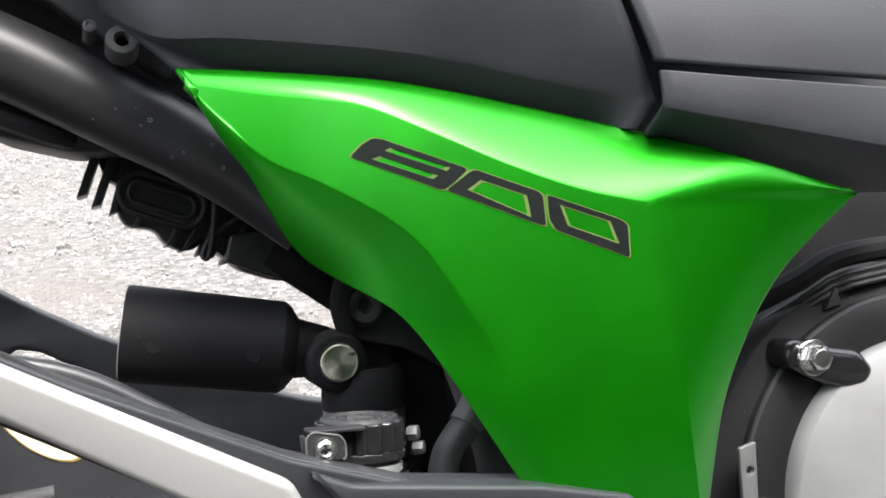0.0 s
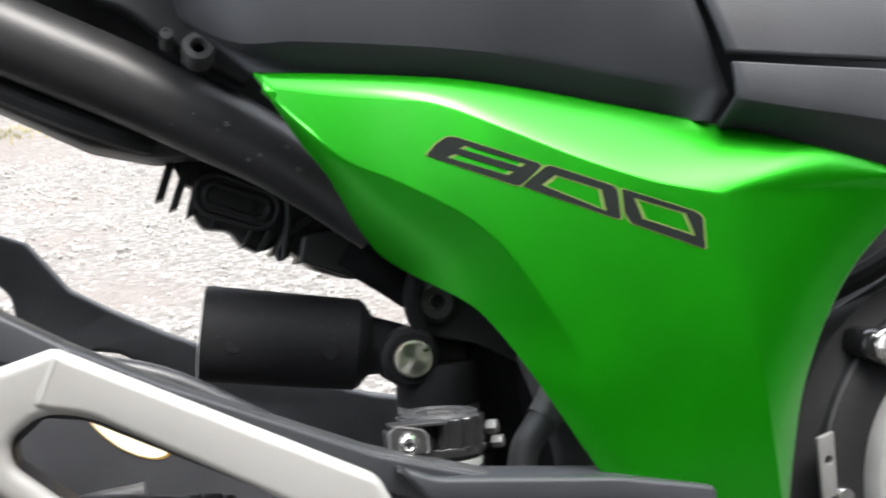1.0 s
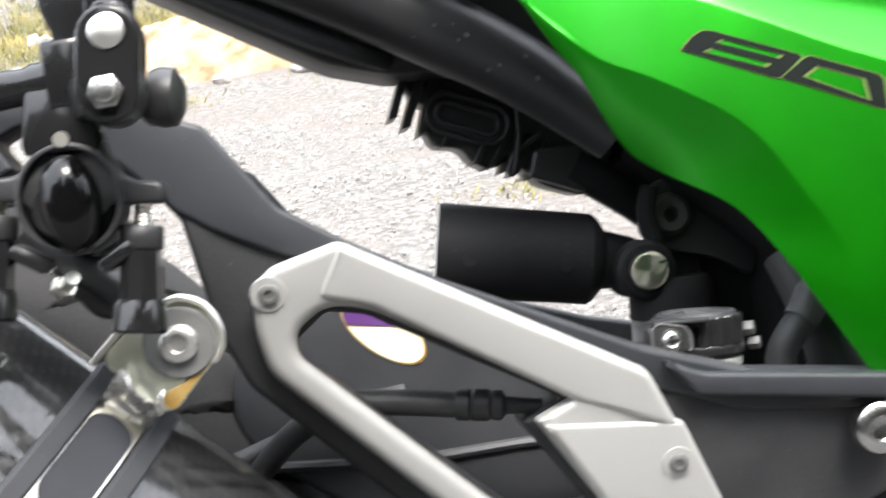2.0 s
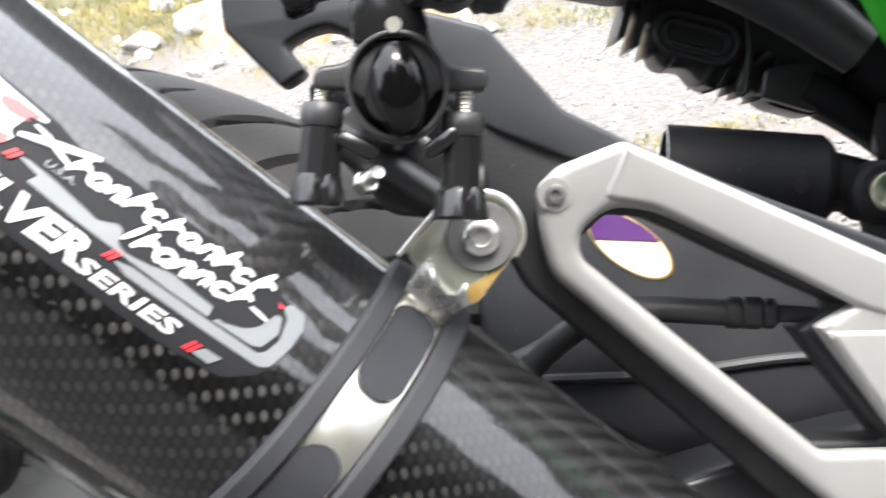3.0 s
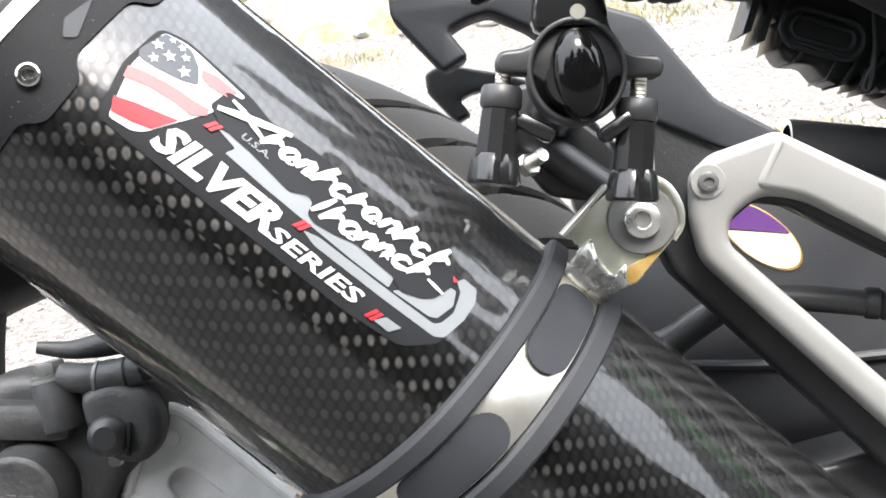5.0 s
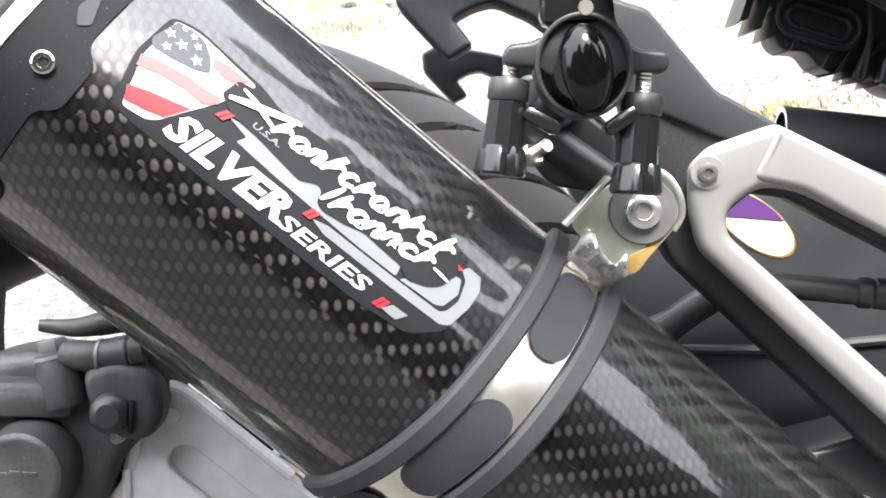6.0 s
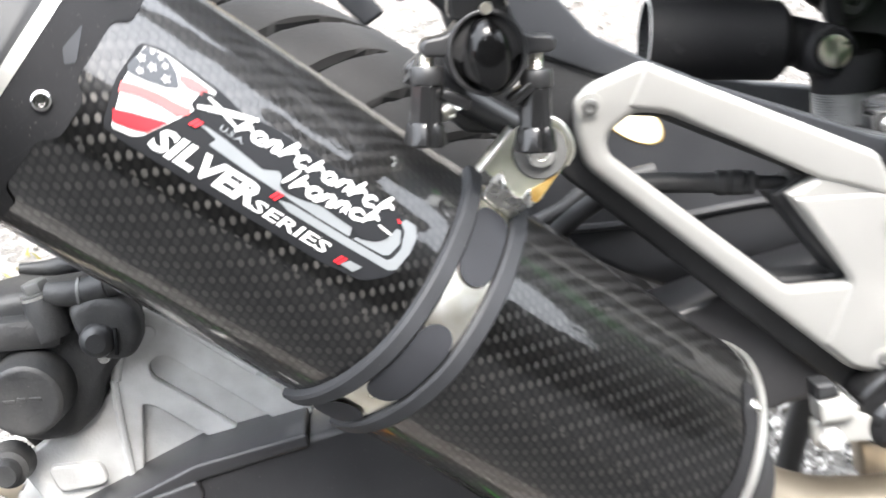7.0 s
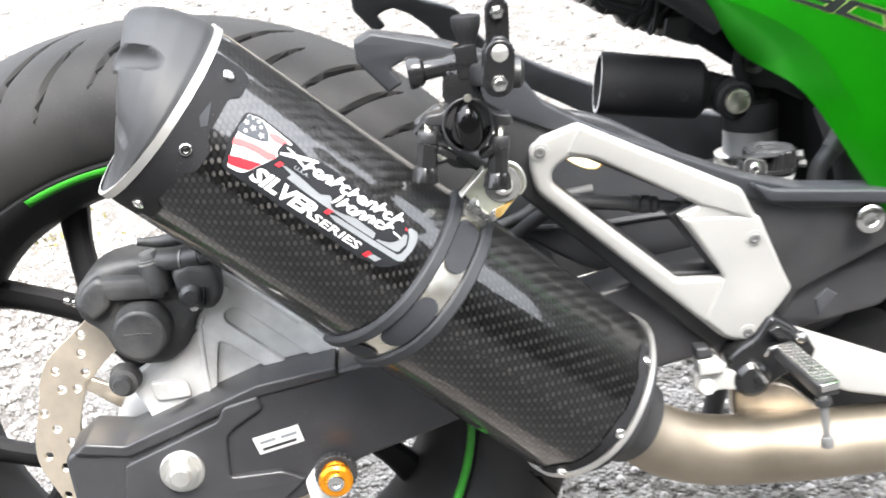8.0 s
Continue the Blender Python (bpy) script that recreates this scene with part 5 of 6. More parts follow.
    sw = part("brake_switch", join(plate(fillet([(0.3785, 0.3300), (0.3785, 0.3420), (0.3915, 0.3420), (0.3995, 0.3350), (0.3960, 0.3285)], 0.0015), (), 0.016, 0.002, Matrix.Translation((0, -0.162, 0)) @ SIDE),
                                   plate(fillet([(0.3765, 0.3300), (0.3755, 0.3150), (0.3840, 0.3105), (0.3930, 0.3140), (0.4080, 0.3110), (0.4080, 0.3260), (0.3940, 0.3300)], 0.004), (), 0.008, 0.0015, Matrix.Translation((0, -0.160, 0)) @ SIDE)), SILVER, bike, "small brake light switch on a steel bracket")
    part("switch_top", plate(fillet([(0.3780, 0.3425), (0.3780, 0.3515), (0.3880, 0.3505), (0.3905, 0.3425)], 0.0015), (), 0.014, 0.002, Matrix.Translation((0, -0.162, 0)) @ SIDE), PLASTIC, sw)
    part("switch_wire", tube([(0.3890, -0.165, 0.3480), (0.3950, -0.166, 0.3400), (0.3995, -0.164, 0.3340)], 0.0018, 8), STEEL, sw)
    part("switch_bolt", join(hexagon(0.0062, 0.005, along((0.3840, -0.167, 0.3195), OUT)), lathe([(0, 0.003), (0.0045, 0.003), (0.006, 0)], 20, along((0.3840, -0.167, 0.3195), OUT))), CAST, sw, "hexagon bolt")
    part("lower_bracket", plate(fillet([(0.4140, 0.2930), (0.4130, 0.2700), (0.4390, 0.2620), (0.4880, 0.2560), (0.4590, 0.2890), (0.4320, 0.3000)], 0.004), (), 0.016, 0.003, Matrix.Translation((0, -0.122, 0)) @ SIDE), DISC, sw, "tan-stained bracket above the pipe")


def build_hugger():
    outline = [(0.250, 0.452), (0.262, 0.500), (0.300, 0.525), (0.345, 0.512), (0.40, 0.474), (0.45, 0.438), (0.54, 0.405), (0.56, 0.36), (0.53, 0.30), (0.47, 0.285), (0.43, 0.30), (0.41, 0.345), (0.372, 0.362), (0.325, 0.390), (0.285, 0.420)]
    hug = part("hugger", sheared(plate(fillet(outline, 0.02), (), 0.012, 0.004, SIDE, 3), lambda x, z: -0.0725 + 0.02 * max(0, (0.40 - z) / 0.1)), GUARD, bike, "black plastic chain guard and hugger side")
    part("moulded_step", tube([(0.262, -0.078, 0.436), (0.33, -0.079, 0.428), (0.40, -0.079, 0.425), (0.47, -0.079, 0.41)], 0.0025, 8), GUARD, hug)
    # Oval two-tone sticker without its picture.
    c, along_x, along_z = (0.3258, 0.4880), 0.72, 0.69
    egg = [(c[0] + 0.0215 * math.cos(t) * along_x + 0.0100 * math.sin(t) * along_z, c[1] - 0.0215 * math.cos(t) * along_z + 0.0100 * math.sin(t) * along_x) for t in [2 * math.pi * i / 40 for i in range(40)]]
    part("oval_sticker", plate(egg, (), 0.0006, 0.0001, Matrix.Translation((0, -0.0792, 0)) @ SIDE, 0), CREAM, hug, "cream oval sticker")
    rim = [(c[0] + (x - c[0]) * 1.06, c[1] + (z - c[1]) * 1.06) for x, z in egg]
    part("sticker_edge", plate(rim, (), 0.0005, 0.0001, Matrix.Translation((0, -0.0788, 0)) @ SIDE, 0), RUST, hug, "thin orange sticker edge")
    crown = [p for p in egg if p[1] + 0.236 * (p[0] - c[0]) > c[1] + 0.0008]
    part("sticker_crown", plate(crown, (), 0.0006, 0.0001, Matrix.Translation((0, -0.0798, 0)) @ SIDE, 0), PURPLE, hug, "purple end of the sticker")
    hose = part("rear_brake_line", tube([(0.262, -0.120, 0.440), (0.280, -0.140, 0.458), (0.300, -0.148, 0.468), (0.318, -0.150, 0.467), (0.348, -0.152, 0.461)], 0.0052, 14), PLASTIC, bike, "black rubber hose with crimped end")
    part("crimp", lathe([(0, 0), (0.0058, 0), (0.0064, 0.001), (0.0064, 0.005), (0.0056, 0.006), (0.0064, 0.007), (0.0064, 0.013), (0.0052, 0.014), (0.006, 0.015), (0.006, 0.018), (0.0035, 0.020), (0.003, 0.034), (0, 0.034)], 20, along((0.346, -0.152, 0.4615), (0.98, -0.15, -0.17))), CAP, hose)


def build_shock():
    a, b = Vector((0.3655, 0.018, 0.517)), Vector((0.4480, 0.010, 0.4985))
    d = b - a
    m = along(a, d)
    n = d.length
    shock = part("shock_absorber", lathe([(0.0225, 0.004), (0.0225, 0.0), (0.0252, 0.0), (0.0256, 0.002), (0.0245, n * 0.96), (0.022, n), (0.016, n * 1.05), (0.013, n * 1.25), (0, n * 1.25)], 48, m), SATIN, bike, "black rear shock absorber with cylindrical cover")
    part("cover_lining", lathe([(0.0225, 0.0006), (0.0222, 0.03), (0, 0.03)], 40, m), CAP, shock)
    part("cover_edge", lathe([(0.0222, -0.0004), (0.0240, -0.0006), (0.0250, -0.0003)], 48, m), CAST, shock)
    for f, x in ((0.16, 0.004), (0.75, 0.006)):
        part("cover_dot", lathe([(0, 0.0006), (0.0036, 0.0006), (0.004, 0)], 20, along(a.lerp(b, f) + Vector((0, -0.0248, -0.004)), OUT)), SATIN, shock)
    c = Vector((0.4690, -0.002, 0.490))
    part("clevis", join(lathe([(0, 0.016), (0.0135, 0.016), (0.016, 0.013), (0.016, -0.02), (0, -0.02)], 32, along(c, OUT)), block((0.036, 0.03, 0.036), Matrix.Translation((0.487, 0.018, 0.484)), 0.006)), SATIN, shock, "black upper clevis")
    part("clevis_bolt", lathe([(0, 0.0030), (0.0078, 0.0030), (0.0080, 0.0026), (0.0084, 0.0026), (0.0086, 0.0030), (0.0097, 0.0026), (0.0102, 0.0010), (0.0102, -0.001)], 64, along(c + Vector((0, -0.0165, 0)), OUT)), TURNED, shock, "bright turned bolt head")
    col = Matrix.Translation((0.483, 0.002, 0.45)) @ Matrix.Rotation(radians(4), 4, "Y") @ Matrix.Translation((0, 0, -0.45))
    part("damper_body", lathe([(0, 0.484), (0.020, 0.484), (0.0225, 0.480), (0.0225, 0.462), (0, 0.462)], 40, col), SATIN, shock)
    thread = []
    for i in range(18):
        h = 0.463 - 0.0016 * i
        thread += [(0.0216, h), (0.0222, h - 0.0008)]
    part("threaded_collar", lathe([(0, 0.463), *thread, (0, 0.432)], 40, col), WASHER, shock, "bright threaded damper body")
    for h in (0.4425, 0.4355):
        part("lock_ring", lathe([(0.02, h), (0.0285, h), (0.0300, h - 0.001), (0.0300, h - 0.0045), (0.0285, h - 0.0055), (0.02, h - 0.0055)], 18, col), STEEL, shock, "steel preload ring")
    coil = [Vector((0.487 + 0.026 * math.cos(t), 0.022 + 0.026 * math.sin(t), 0.418 - 0.0125 * t / (2 * math.pi))) for t in [i * math.pi / 8 for i in range(80)]]
    part("spring", tube(coil, 0.0045, 8, 2), CAP, shock)
    part("frame_lug", join(plate(fillet([(0.445, 0.54), (0.50, 0.56), (0.56, 0.55), (0.57, 0.44), (0.53, 0.40), (0.505, 0.43), (0.502, 0.49), (0.478, 0.515), (0.462, 0.528)], 0.01), (), 0.03, 0.004, Matrix.Translation((0, 0.025, 0)) @ SIDE),
                           tube([(0.478, -0.012, 0.533), (0.474, -0.012, 0.519), (0.476, -0.012, 0.505)], 0.005, 10)), MATT, shock)
    stay = part("frame_stay", plate(fillet([(0.4803, 0.5312), (0.4753, 0.5271), (0.4727, 0.5101), (0.4748, 0.5051), (0.4859, 0.4973), (0.5080, 0.4907), (0.5172, 0.4849), (0.5296, 0.4767), (0.5396, 0.5067), (0.5103, 0.5512)], 0.003), (), 0.010, 0.0015, Matrix.Translation((0, 0.001, 0)) @ SIDE), CAP, shock, "dusty black frame stay")
    part("stay_boss", lathe([(0.003, -0.001), (0.0042, 0.003), (0.0088, 0.004), (0.0112, 0.002), (0.0116, -0.003)], 32, along((0.4882, -0.006, 0.5166), OUT)), DUSTY, stay, "round dusty rubber boss")


def build_reservoir():
    c = Vector((0.4575, -0.128, 0.467))
    tilt = Matrix.Translation(c) @ Matrix.Rotation(radians(5), 4, "Y") @ Matrix.Translation((0, 0, -0.467))
    res = part("fluid_reservoir", lathe([(0, 0.430), (0.0145, 0.430), (0.0155, 0.433), (0.0155, 0.462), (0, 0.462)], 36, tilt), PALE, bike, "small brake fluid reservoir with ribbed black cap")
    ribbed = []
    for i in range(112):
        r = (0.0172, 0.0177, 0.0187, 0.0190, 0.0190, 0.0187, 0.0177)[i % 7]
        ribbed.append((r * math.cos(2 * math.pi * i / 112), r * math.sin(2 * math.pi * i / 112)))
    cap = part("cap", join(plate(ribbed, (), 0.0130, 0.0012, tilt @ Matrix.Translation((0, 0, 0.4683))), lathe([(0, 0.4625), (0.0185, 0.4625), (0.0190, 0.4615), (0.0190, 0.4590), (0.0182, 0.4580), (0, 0.4580)], 48, tilt)), GLOSSY, res, "glossy lobed black cap")
    part("cap_top", lathe([(0, 0.0006), (0.0138, 0.0006), (0.0145, 0.0014), (0.0160, 0.0014), (0.0168, 0)], 48, tilt @ Matrix.Translation((0, 0, 0.4746))), CAP, cap, "dusty embossed top")
    bars = []
    for i in range(15):
        a = 2 * math.pi * i / 15
        bars.append(block((0.0012, 0.0030 if i % 3 else 0.0020, 0.0010), tilt @ Matrix.Translation((0.0108 * math.cos(a), 0.0108 * math.sin(a), 0.4754)) @ Matrix.Rotation(a, 4, "Z"), 0.0003))
    part("embossed_bars", join(*bars, block((0.0095, 0.0016, 0.0010), tilt @ Matrix.Translation((0, 0.003, 0.4754)), 0.0003), block((0.0110, 0.0016, 0.0010), tilt @ Matrix.Translation((0, -0.002, 0.4754)), 0.0003)), DUSTY, cap)
    part("body_band", lathe([(0.0165, 0.4570), (0.0178, 0.4565), (0.0178, 0.4535), (0.0165, 0.4525), (0.0160, 0.4440)], 40, tilt), PALE, res)
    hook = fillet([(0.4305, 0.4635), (0.4312, 0.4745), (0.4345, 0.4765), (0.4450, 0.4735), (0.4468, 0.4705), (0.4465, 0.4640)], 0.0014)
    retainer = part("retainer", join(plate(hook, (), 0.0016, 0.0004, Matrix.Translation((0, -0.1520, 0)) @ SIDE),
                                     block((0.0235, 0.010, 0.0014), Matrix.Translation((0.4440, -0.1475, 0.4755)) @ Matrix.Rotation(radians(5), 4, "Y"), 0.0004),
                                     block((0.0016, 0.010, 0.0110), Matrix.Translation((0.4310, -0.1475, 0.4690)), 0.0004)), PAINTED, res, "folded black retainer plate")
    part("retainer_rim", tube([(x, -0.1530, z) for x, z in hook], 0.0004, 6, 1), WASHER, retainer, "thin lighter edge")
    screw = along((0.4385, -0.1532, 0.4690), OUT)
    part("retainer_screw", join(lathe([(0, 0.0012), (0.0012, 0.0012), (0.0026, 0.0018), (0.0036, 0.0008), (0.0038, 0)], 24, screw), lathe([(0.0038, 0.0002), (0.0046, 0.0002), (0.0048, -0.0006)], 24, screw)), STEEL, retainer, "cross-head screw")
    part("screw_cross", join(block((0.0036, 0.0008, 0.0010), screw @ Matrix.Translation((0, 0, 0.0014)), 0.0001), block((0.0008, 0.0036, 0.0010), screw @ Matrix.Translation((0, 0, 0.00145)), 0.0001)), MATT, retainer)
    part("bracket_strip", plate(fillet([(0.428, 0.4655), (0.444, 0.4575), (0.52, 0.4440), (0.56, 0.4330), (0.56, 0.420), (0.52, 0.434), (0.44, 0.449)], 0.003), (), 0.03, 0.002, Matrix.Translation((0, -0.158, 0)) @ SIDE), GREY, res)
    part("hose", tube([(0.535, -0.105, 0.500), (0.5116, -0.118, 0.468), (0.5023, -0.120, 0.459), (0.4957, -0.120, 0.4495), (0.4915, -0.120, 0.430)], 0.0068, 16), CAP, res, "ribbed black rubber hose")
    part("hose_sleeve", tube([(0.5160, -0.116, 0.4745), (0.5116, -0.118, 0.4685), (0.5065, -0.1195, 0.4630)], 0.0078, 16), DUSTY, res)
    part("frame_rail", tube([(0.5190, -0.085, 0.490), (0.5245, -0.098, 0.4613), (0.5275, -0.100, 0.4471), (0.5300, -0.100, 0.415)], [0.011, 0.012, 0.0125, 0.0125], 20), CAP, res)
    part("union_nut", join(hexagon(0.0034, 0.005, along((0.4825, -0.121, 0.4640), (0.8, -0.5, 0))), hexagon(0.0030, 0.005, along((0.4840, -0.122, 0.4575), (0.8, -0.5, 0)))), WASHER, res)
    res.location = (-0.003, 0, 0.0026)


def build_regulator():
    back = [(0.362, 0.612), (0.3655, 0.598), (0.3720, 0.594), (0.3690, 0.580), (0.3725, 0.572), (0.387, 0.569), (0.391, 0.561), (0.399, 0.556), (0.406, 0.556), (0.411, 0.560), (0.421, 0.550), (0.429, 0.542), (0.448, 0.534), (0.455, 0.534), (0.463, 0.539), (0.470, 0.560), (0.46, 0.60), (0.43, 0.62)]
    reg = part("regulator", plate(fillet(back, 0.004), (), 0.034, 0.004, Matrix.Translation((0, 0.032, 0)) @ SIDE, 3), PAINTED, bike, "black finned voltage regulator under the tail")
    # Long square-ended fins, then shorter slanted ones along the lower edge.
    fins = [((0.360, 0.606), (0.3525, 0.5895), 0.0021, 0.030), ((0.3675, 0.602), (0.3590, 0.5835), 0.0021, 0.030), ((0.3735, 0.597), (0.3670, 0.5790), 0.0018, 0.028),
            ((0.3860, 0.584), (0.3770, 0.5710), 0.0012, 0.012), ((0.4010, 0.572), (0.3925, 0.5590), 0.0012, 0.012), ((0.4090, 0.568), (0.4000, 0.5555), 0.0012, 0.012),
            ((0.4140, 0.562), (0.4085, 0.5525), 0.0013, 0.026), ((0.4190, 0.560), (0.4135, 0.5500), 0.0013, 0.026), ((0.4270, 0.556), (0.4210, 0.5465), 0.0013, 0.026)]
    for (x0, z0), (x1, z1), half, deep in fins:
        d = (Vector((x1, z1)) - Vector((x0, z0))).normalized()
        s = Vector((-d.y, d.x)) * half
        p, q = Vector((x0, z0)) - d * 0.012, Vector((x1, z1)) + d * 0.001
        quad = [tuple(p + s), tuple(q + s - d * 0.003), tuple(q - s), tuple(p - s)]
        part("cooling_fin", plate(quad, (), 0.036, 0.0005, Matrix.Translation((0, 0.029, 0)) @ SIDE, 1), PAINTED, reg)
    for r in (0.0105, 0.0055):
        loop = [Vector((x, 0.010, z)) for x, z in capsule(0.3815, 0.5885, 0.4030, 0.5790, r, 8)]
        part("moulded_rib", tube(loop + loop[:1], 0.0018, 8, 3), CAP, reg)
    part("moulded_face", plate(capsule(0.3815, 0.5885, 0.4030, 0.5790, 0.0105), (), 0.008, 0.001, Matrix.Translation((0, 0.014, 0)) @ SIDE), PAINTED, reg)
    part("cable_guide", tube([(0.4195, 0.008, 0.592), (0.4175, 0.007, 0.572), (0.4125, 0.008, 0.5525), (0.4095, 0.009, 0.5530), (0.4150, 0.009, 0.562), (0.4290, 0.009, 0.570)], 0.0016, 8), CAP, reg, "black wire clip")
    part("plug_housing", plate(fillet([(0.424, 0.562), (0.420, 0.548), (0.448, 0.535), (0.458, 0.545), (0.452, 0.562)], 0.003), (), 0.012, 0.002, Matrix.Translation((0, 0.012, 0)) @ SIDE), PAINTED, reg)
    part("wiring_boot", tube([(0.445, 0.012, 0.550), (0.462, 0.010, 0.537), (0.480, 0.012, 0.520), (0.500, 0.02, 0.505)], [0.010, 0.010, 0.008, 0.007], 14), MATT, reg)


TOP = [(0.3975, -0.1144, 0.6318), (0.4179, -0.12, 0.6289), (0.4404, -0.1253, 0.6253), (0.4632, -0.1294, 0.6215), (0.4865, -0.1314, 0.6171), (0.5154, -0.1336, 0.6095), (0.5413, -0.1368, 0.6014), (0.5705, -0.1415, 0.592), (0.5959, -0.1481, 0.5833), (0.6185, -0.1557, 0.5746), (0.6382, -0.1625, 0.566), (0.683, -0.165, 0.548)]
CREASE = [(0.401, -0.1208, 0.6235), (0.425, -0.1283, 0.6173), (0.4516, -0.1348, 0.612), (0.4709, -0.1389, 0.6071), (0.4969, -0.1456, 0.5931), (0.5247, -0.1527, 0.5771), (0.5535, -0.1591, 0.5632), (0.5817, -0.1641, 0.5541)]
FRONT = [(0.5817, -0.1641, 0.5541), (0.5809, -0.1658, 0.5398), (0.5838, -0.171, 0.4965), (0.586, -0.1721, 0.4302), (0.5883, -0.1675, 0.3949)]
LOWER = [(0.401, -0.1208, 0.6235), (0.4146, -0.1274, 0.6066), (0.4291, -0.1338, 0.5891), (0.4468, -0.1392, 0.5784), (0.4635, -0.1437, 0.5672), (0.4758, -0.1472, 0.5574), (0.4851, -0.1501, 0.5467), (0.493, -0.1532, 0.533), (0.5005, -0.1562, 0.5182), (0.5084, -0.1593, 0.5013), (0.5317, -0.1653, 0.441), (0.5476, -0.1633, 0.4012)]
REAR = [(0.3975, -0.1149, 0.6317), (0.4045, -0.122, 0.6151), (0.4137, -0.1246, 0.5967), (0.4213, -0.1268, 0.5841), (0.429, -0.1241, 0.567), (0.4341, -0.122, 0.557), (0.4414, -0.1209, 0.5466), (0.4541, -0.1249, 0.5362), (0.4717, -0.1375, 0.5228), (0.4806, -0.1446, 0.5109), (0.4906, -0.1529, 0.4914), (0.4993, -0.1569, 0.4735), (0.512, -0.1604, 0.4477), (0.5293, -0.1611, 0.4149)]
LEADING = [(0.683, -0.165, 0.548), (0.6596, -0.162, 0.531), (0.6395, -0.16, 0.5134), (0.623, -0.159, 0.4905), (0.6081, -0.16, 0.4629), (0.5954, -0.163, 0.4256), (0.5909, -0.163, 0.4046)]


def between(a, b, n, bulge=0.0, rim=0.035):
    rows = []
    for t in [0.0, rim, *[i / n for i in range(1, n)], 1 - rim, 1.0]:
        rows.append([p.lerp(q, t) + Vector((0, -bulge * 4 * t * (1 - t), 0)) for p, q in zip(a, b)])
    return rows


def panel_depth(x, z):
    """How far out the panel's gently curved main face lies."""
    u, w = (x - 0.5) / 0.1, (z - 0.5) / 0.1
    return -0.158 - 0.017 * u + 0.010 * w + 0.003 * w * w + 0.012 * max(0, -w - 0.1) ** 2 + 0.012 * max(0, -u - 0.45) ** 2 + 0.004 * max(0, u - 0.2) ** 2


def build_side_panel():
    n = 40

    def on_face(points):
        return [Vector((p.x, panel_depth(p.x, p.z), p.z)) for p in points]

    crease, front = on_face(resample(CREASE, n)), on_face(resample(FRONT, n))
    valley = on_face(resample(LOWER, 2 * n))
    tip, corner = Vector(TOP[-1]), front[0]
    steps = [0.0, 0.035, *[i / 10 for i in range(1, 10)], 0.965, 1.0]
    crest = crease + [corner.lerp(tip, 1 - t) for t in reversed(steps)][1:]
    ridge = crease + front[1:]
    top = resample(TOP, len(crest) - 1)
    rear = resample(REAR, 2 * n)
    rear[0] = top[0].copy()
    lead = resample(LEADING, n)
    faces = [between(top, crest, 8, 0.0012), between(ridge, valley, 24, 0.0, 0.012), between(valley, rear, 8, 0.001, 0.02), between(lead, front, 10)]
    for k, row in enumerate(faces[1]):
        faces[1][k] = on_face(row)
    sheets = [skin(rows) for rows in faces]
    bm = join(*sheets)
    bmesh.ops.remove_doubles(bm, verts=bm.verts, dist=2e-5)
    bmesh.ops.recalc_face_normals(bm, faces=bm.faces)
    bm.normal_update()
    if sum(f.normal.y * f.calc_area() for f in bm.faces) > 0:
        bmesh.ops.reverse_faces(bm, faces=bm.faces)
    panel = part("side_panel", bm, GREEN, bike, "pearl green painted side panel with sharp creases", 30)
    tree = mathutils_tree(panel)

    def painted(bm, lift):
        for v in bm.verts:
            hit = tree.ray_cast(Vector((v.co.x, -0.5, v.co.z)), Vector((0, 1, 0)))
            y = hit[0].y if hit[0] is not None else -0.15
            v.co = Vector((v.co.x, y - lift, v.co.z))
        return bm

    def digit(outline, holes, name):
        flat = at(print_patch(outline, holes, 0.003), Matrix(((1, 0, 0, 0), (0, 0, 1, 0), (0, 1, 0, 0), (0, 0, 0, 1))))
        part(name, painted(flat, 0.0005), NUMBER, panel, "dark printed model number digit")
        mid = Vector((sum(p[0] for p in outline) / len(outline), sum(p[1] for p in outline) / len(outline)))
        grown = [tuple(mid + (Vector(p) - mid) * 1.0 + (Vector(p) - mid).normalized() * 0.0008) for p in outline]
        shrunk = []
        for hole in holes:
            c = Vector((sum(p[0] for p in hole) / len(hole), sum(p[1] for p in hole) / len(hole)))
            shrunk.append([tuple(c + (Vector(p) - c) * 0.86) for p in hole])
        edge = at(print_patch(grown, shrunk, 0.003), Matrix(((1, 0, 0, 0), (0, 0, 1, 0), (0, 1, 0, 0), (0, 0, 0, 1))))
        part("digit_outline", painted(edge, 0.0003), EDGE, panel)

    digit(fillet([(0.4615, 0.5867), (0.467, 0.5913), (0.4717, 0.5934), (0.4755, 0.5925), (0.5071, 0.5772), (0.5078, 0.5759), (0.501, 0.571), (0.4974, 0.569), (0.495, 0.5697)], 0.0012),
          [[(0.4781, 0.5887), (0.5013, 0.5778), (0.4995, 0.5766), (0.4757, 0.5877)], [(0.4735, 0.5858), (0.496, 0.5751), (0.4935, 0.5739), (0.4699, 0.5848)]], "digit_eight")
    digit(fillet([(0.4983, 0.5687), (0.5091, 0.5753), (0.5116, 0.5757), (0.5356, 0.564), (0.5372, 0.5621), (0.5366, 0.5494), (0.533, 0.5508)], 0.0014), [[(0.5066, 0.568), (0.5128, 0.5715), (0.5307, 0.5629), (0.5311, 0.5536)]], "digit_zero")
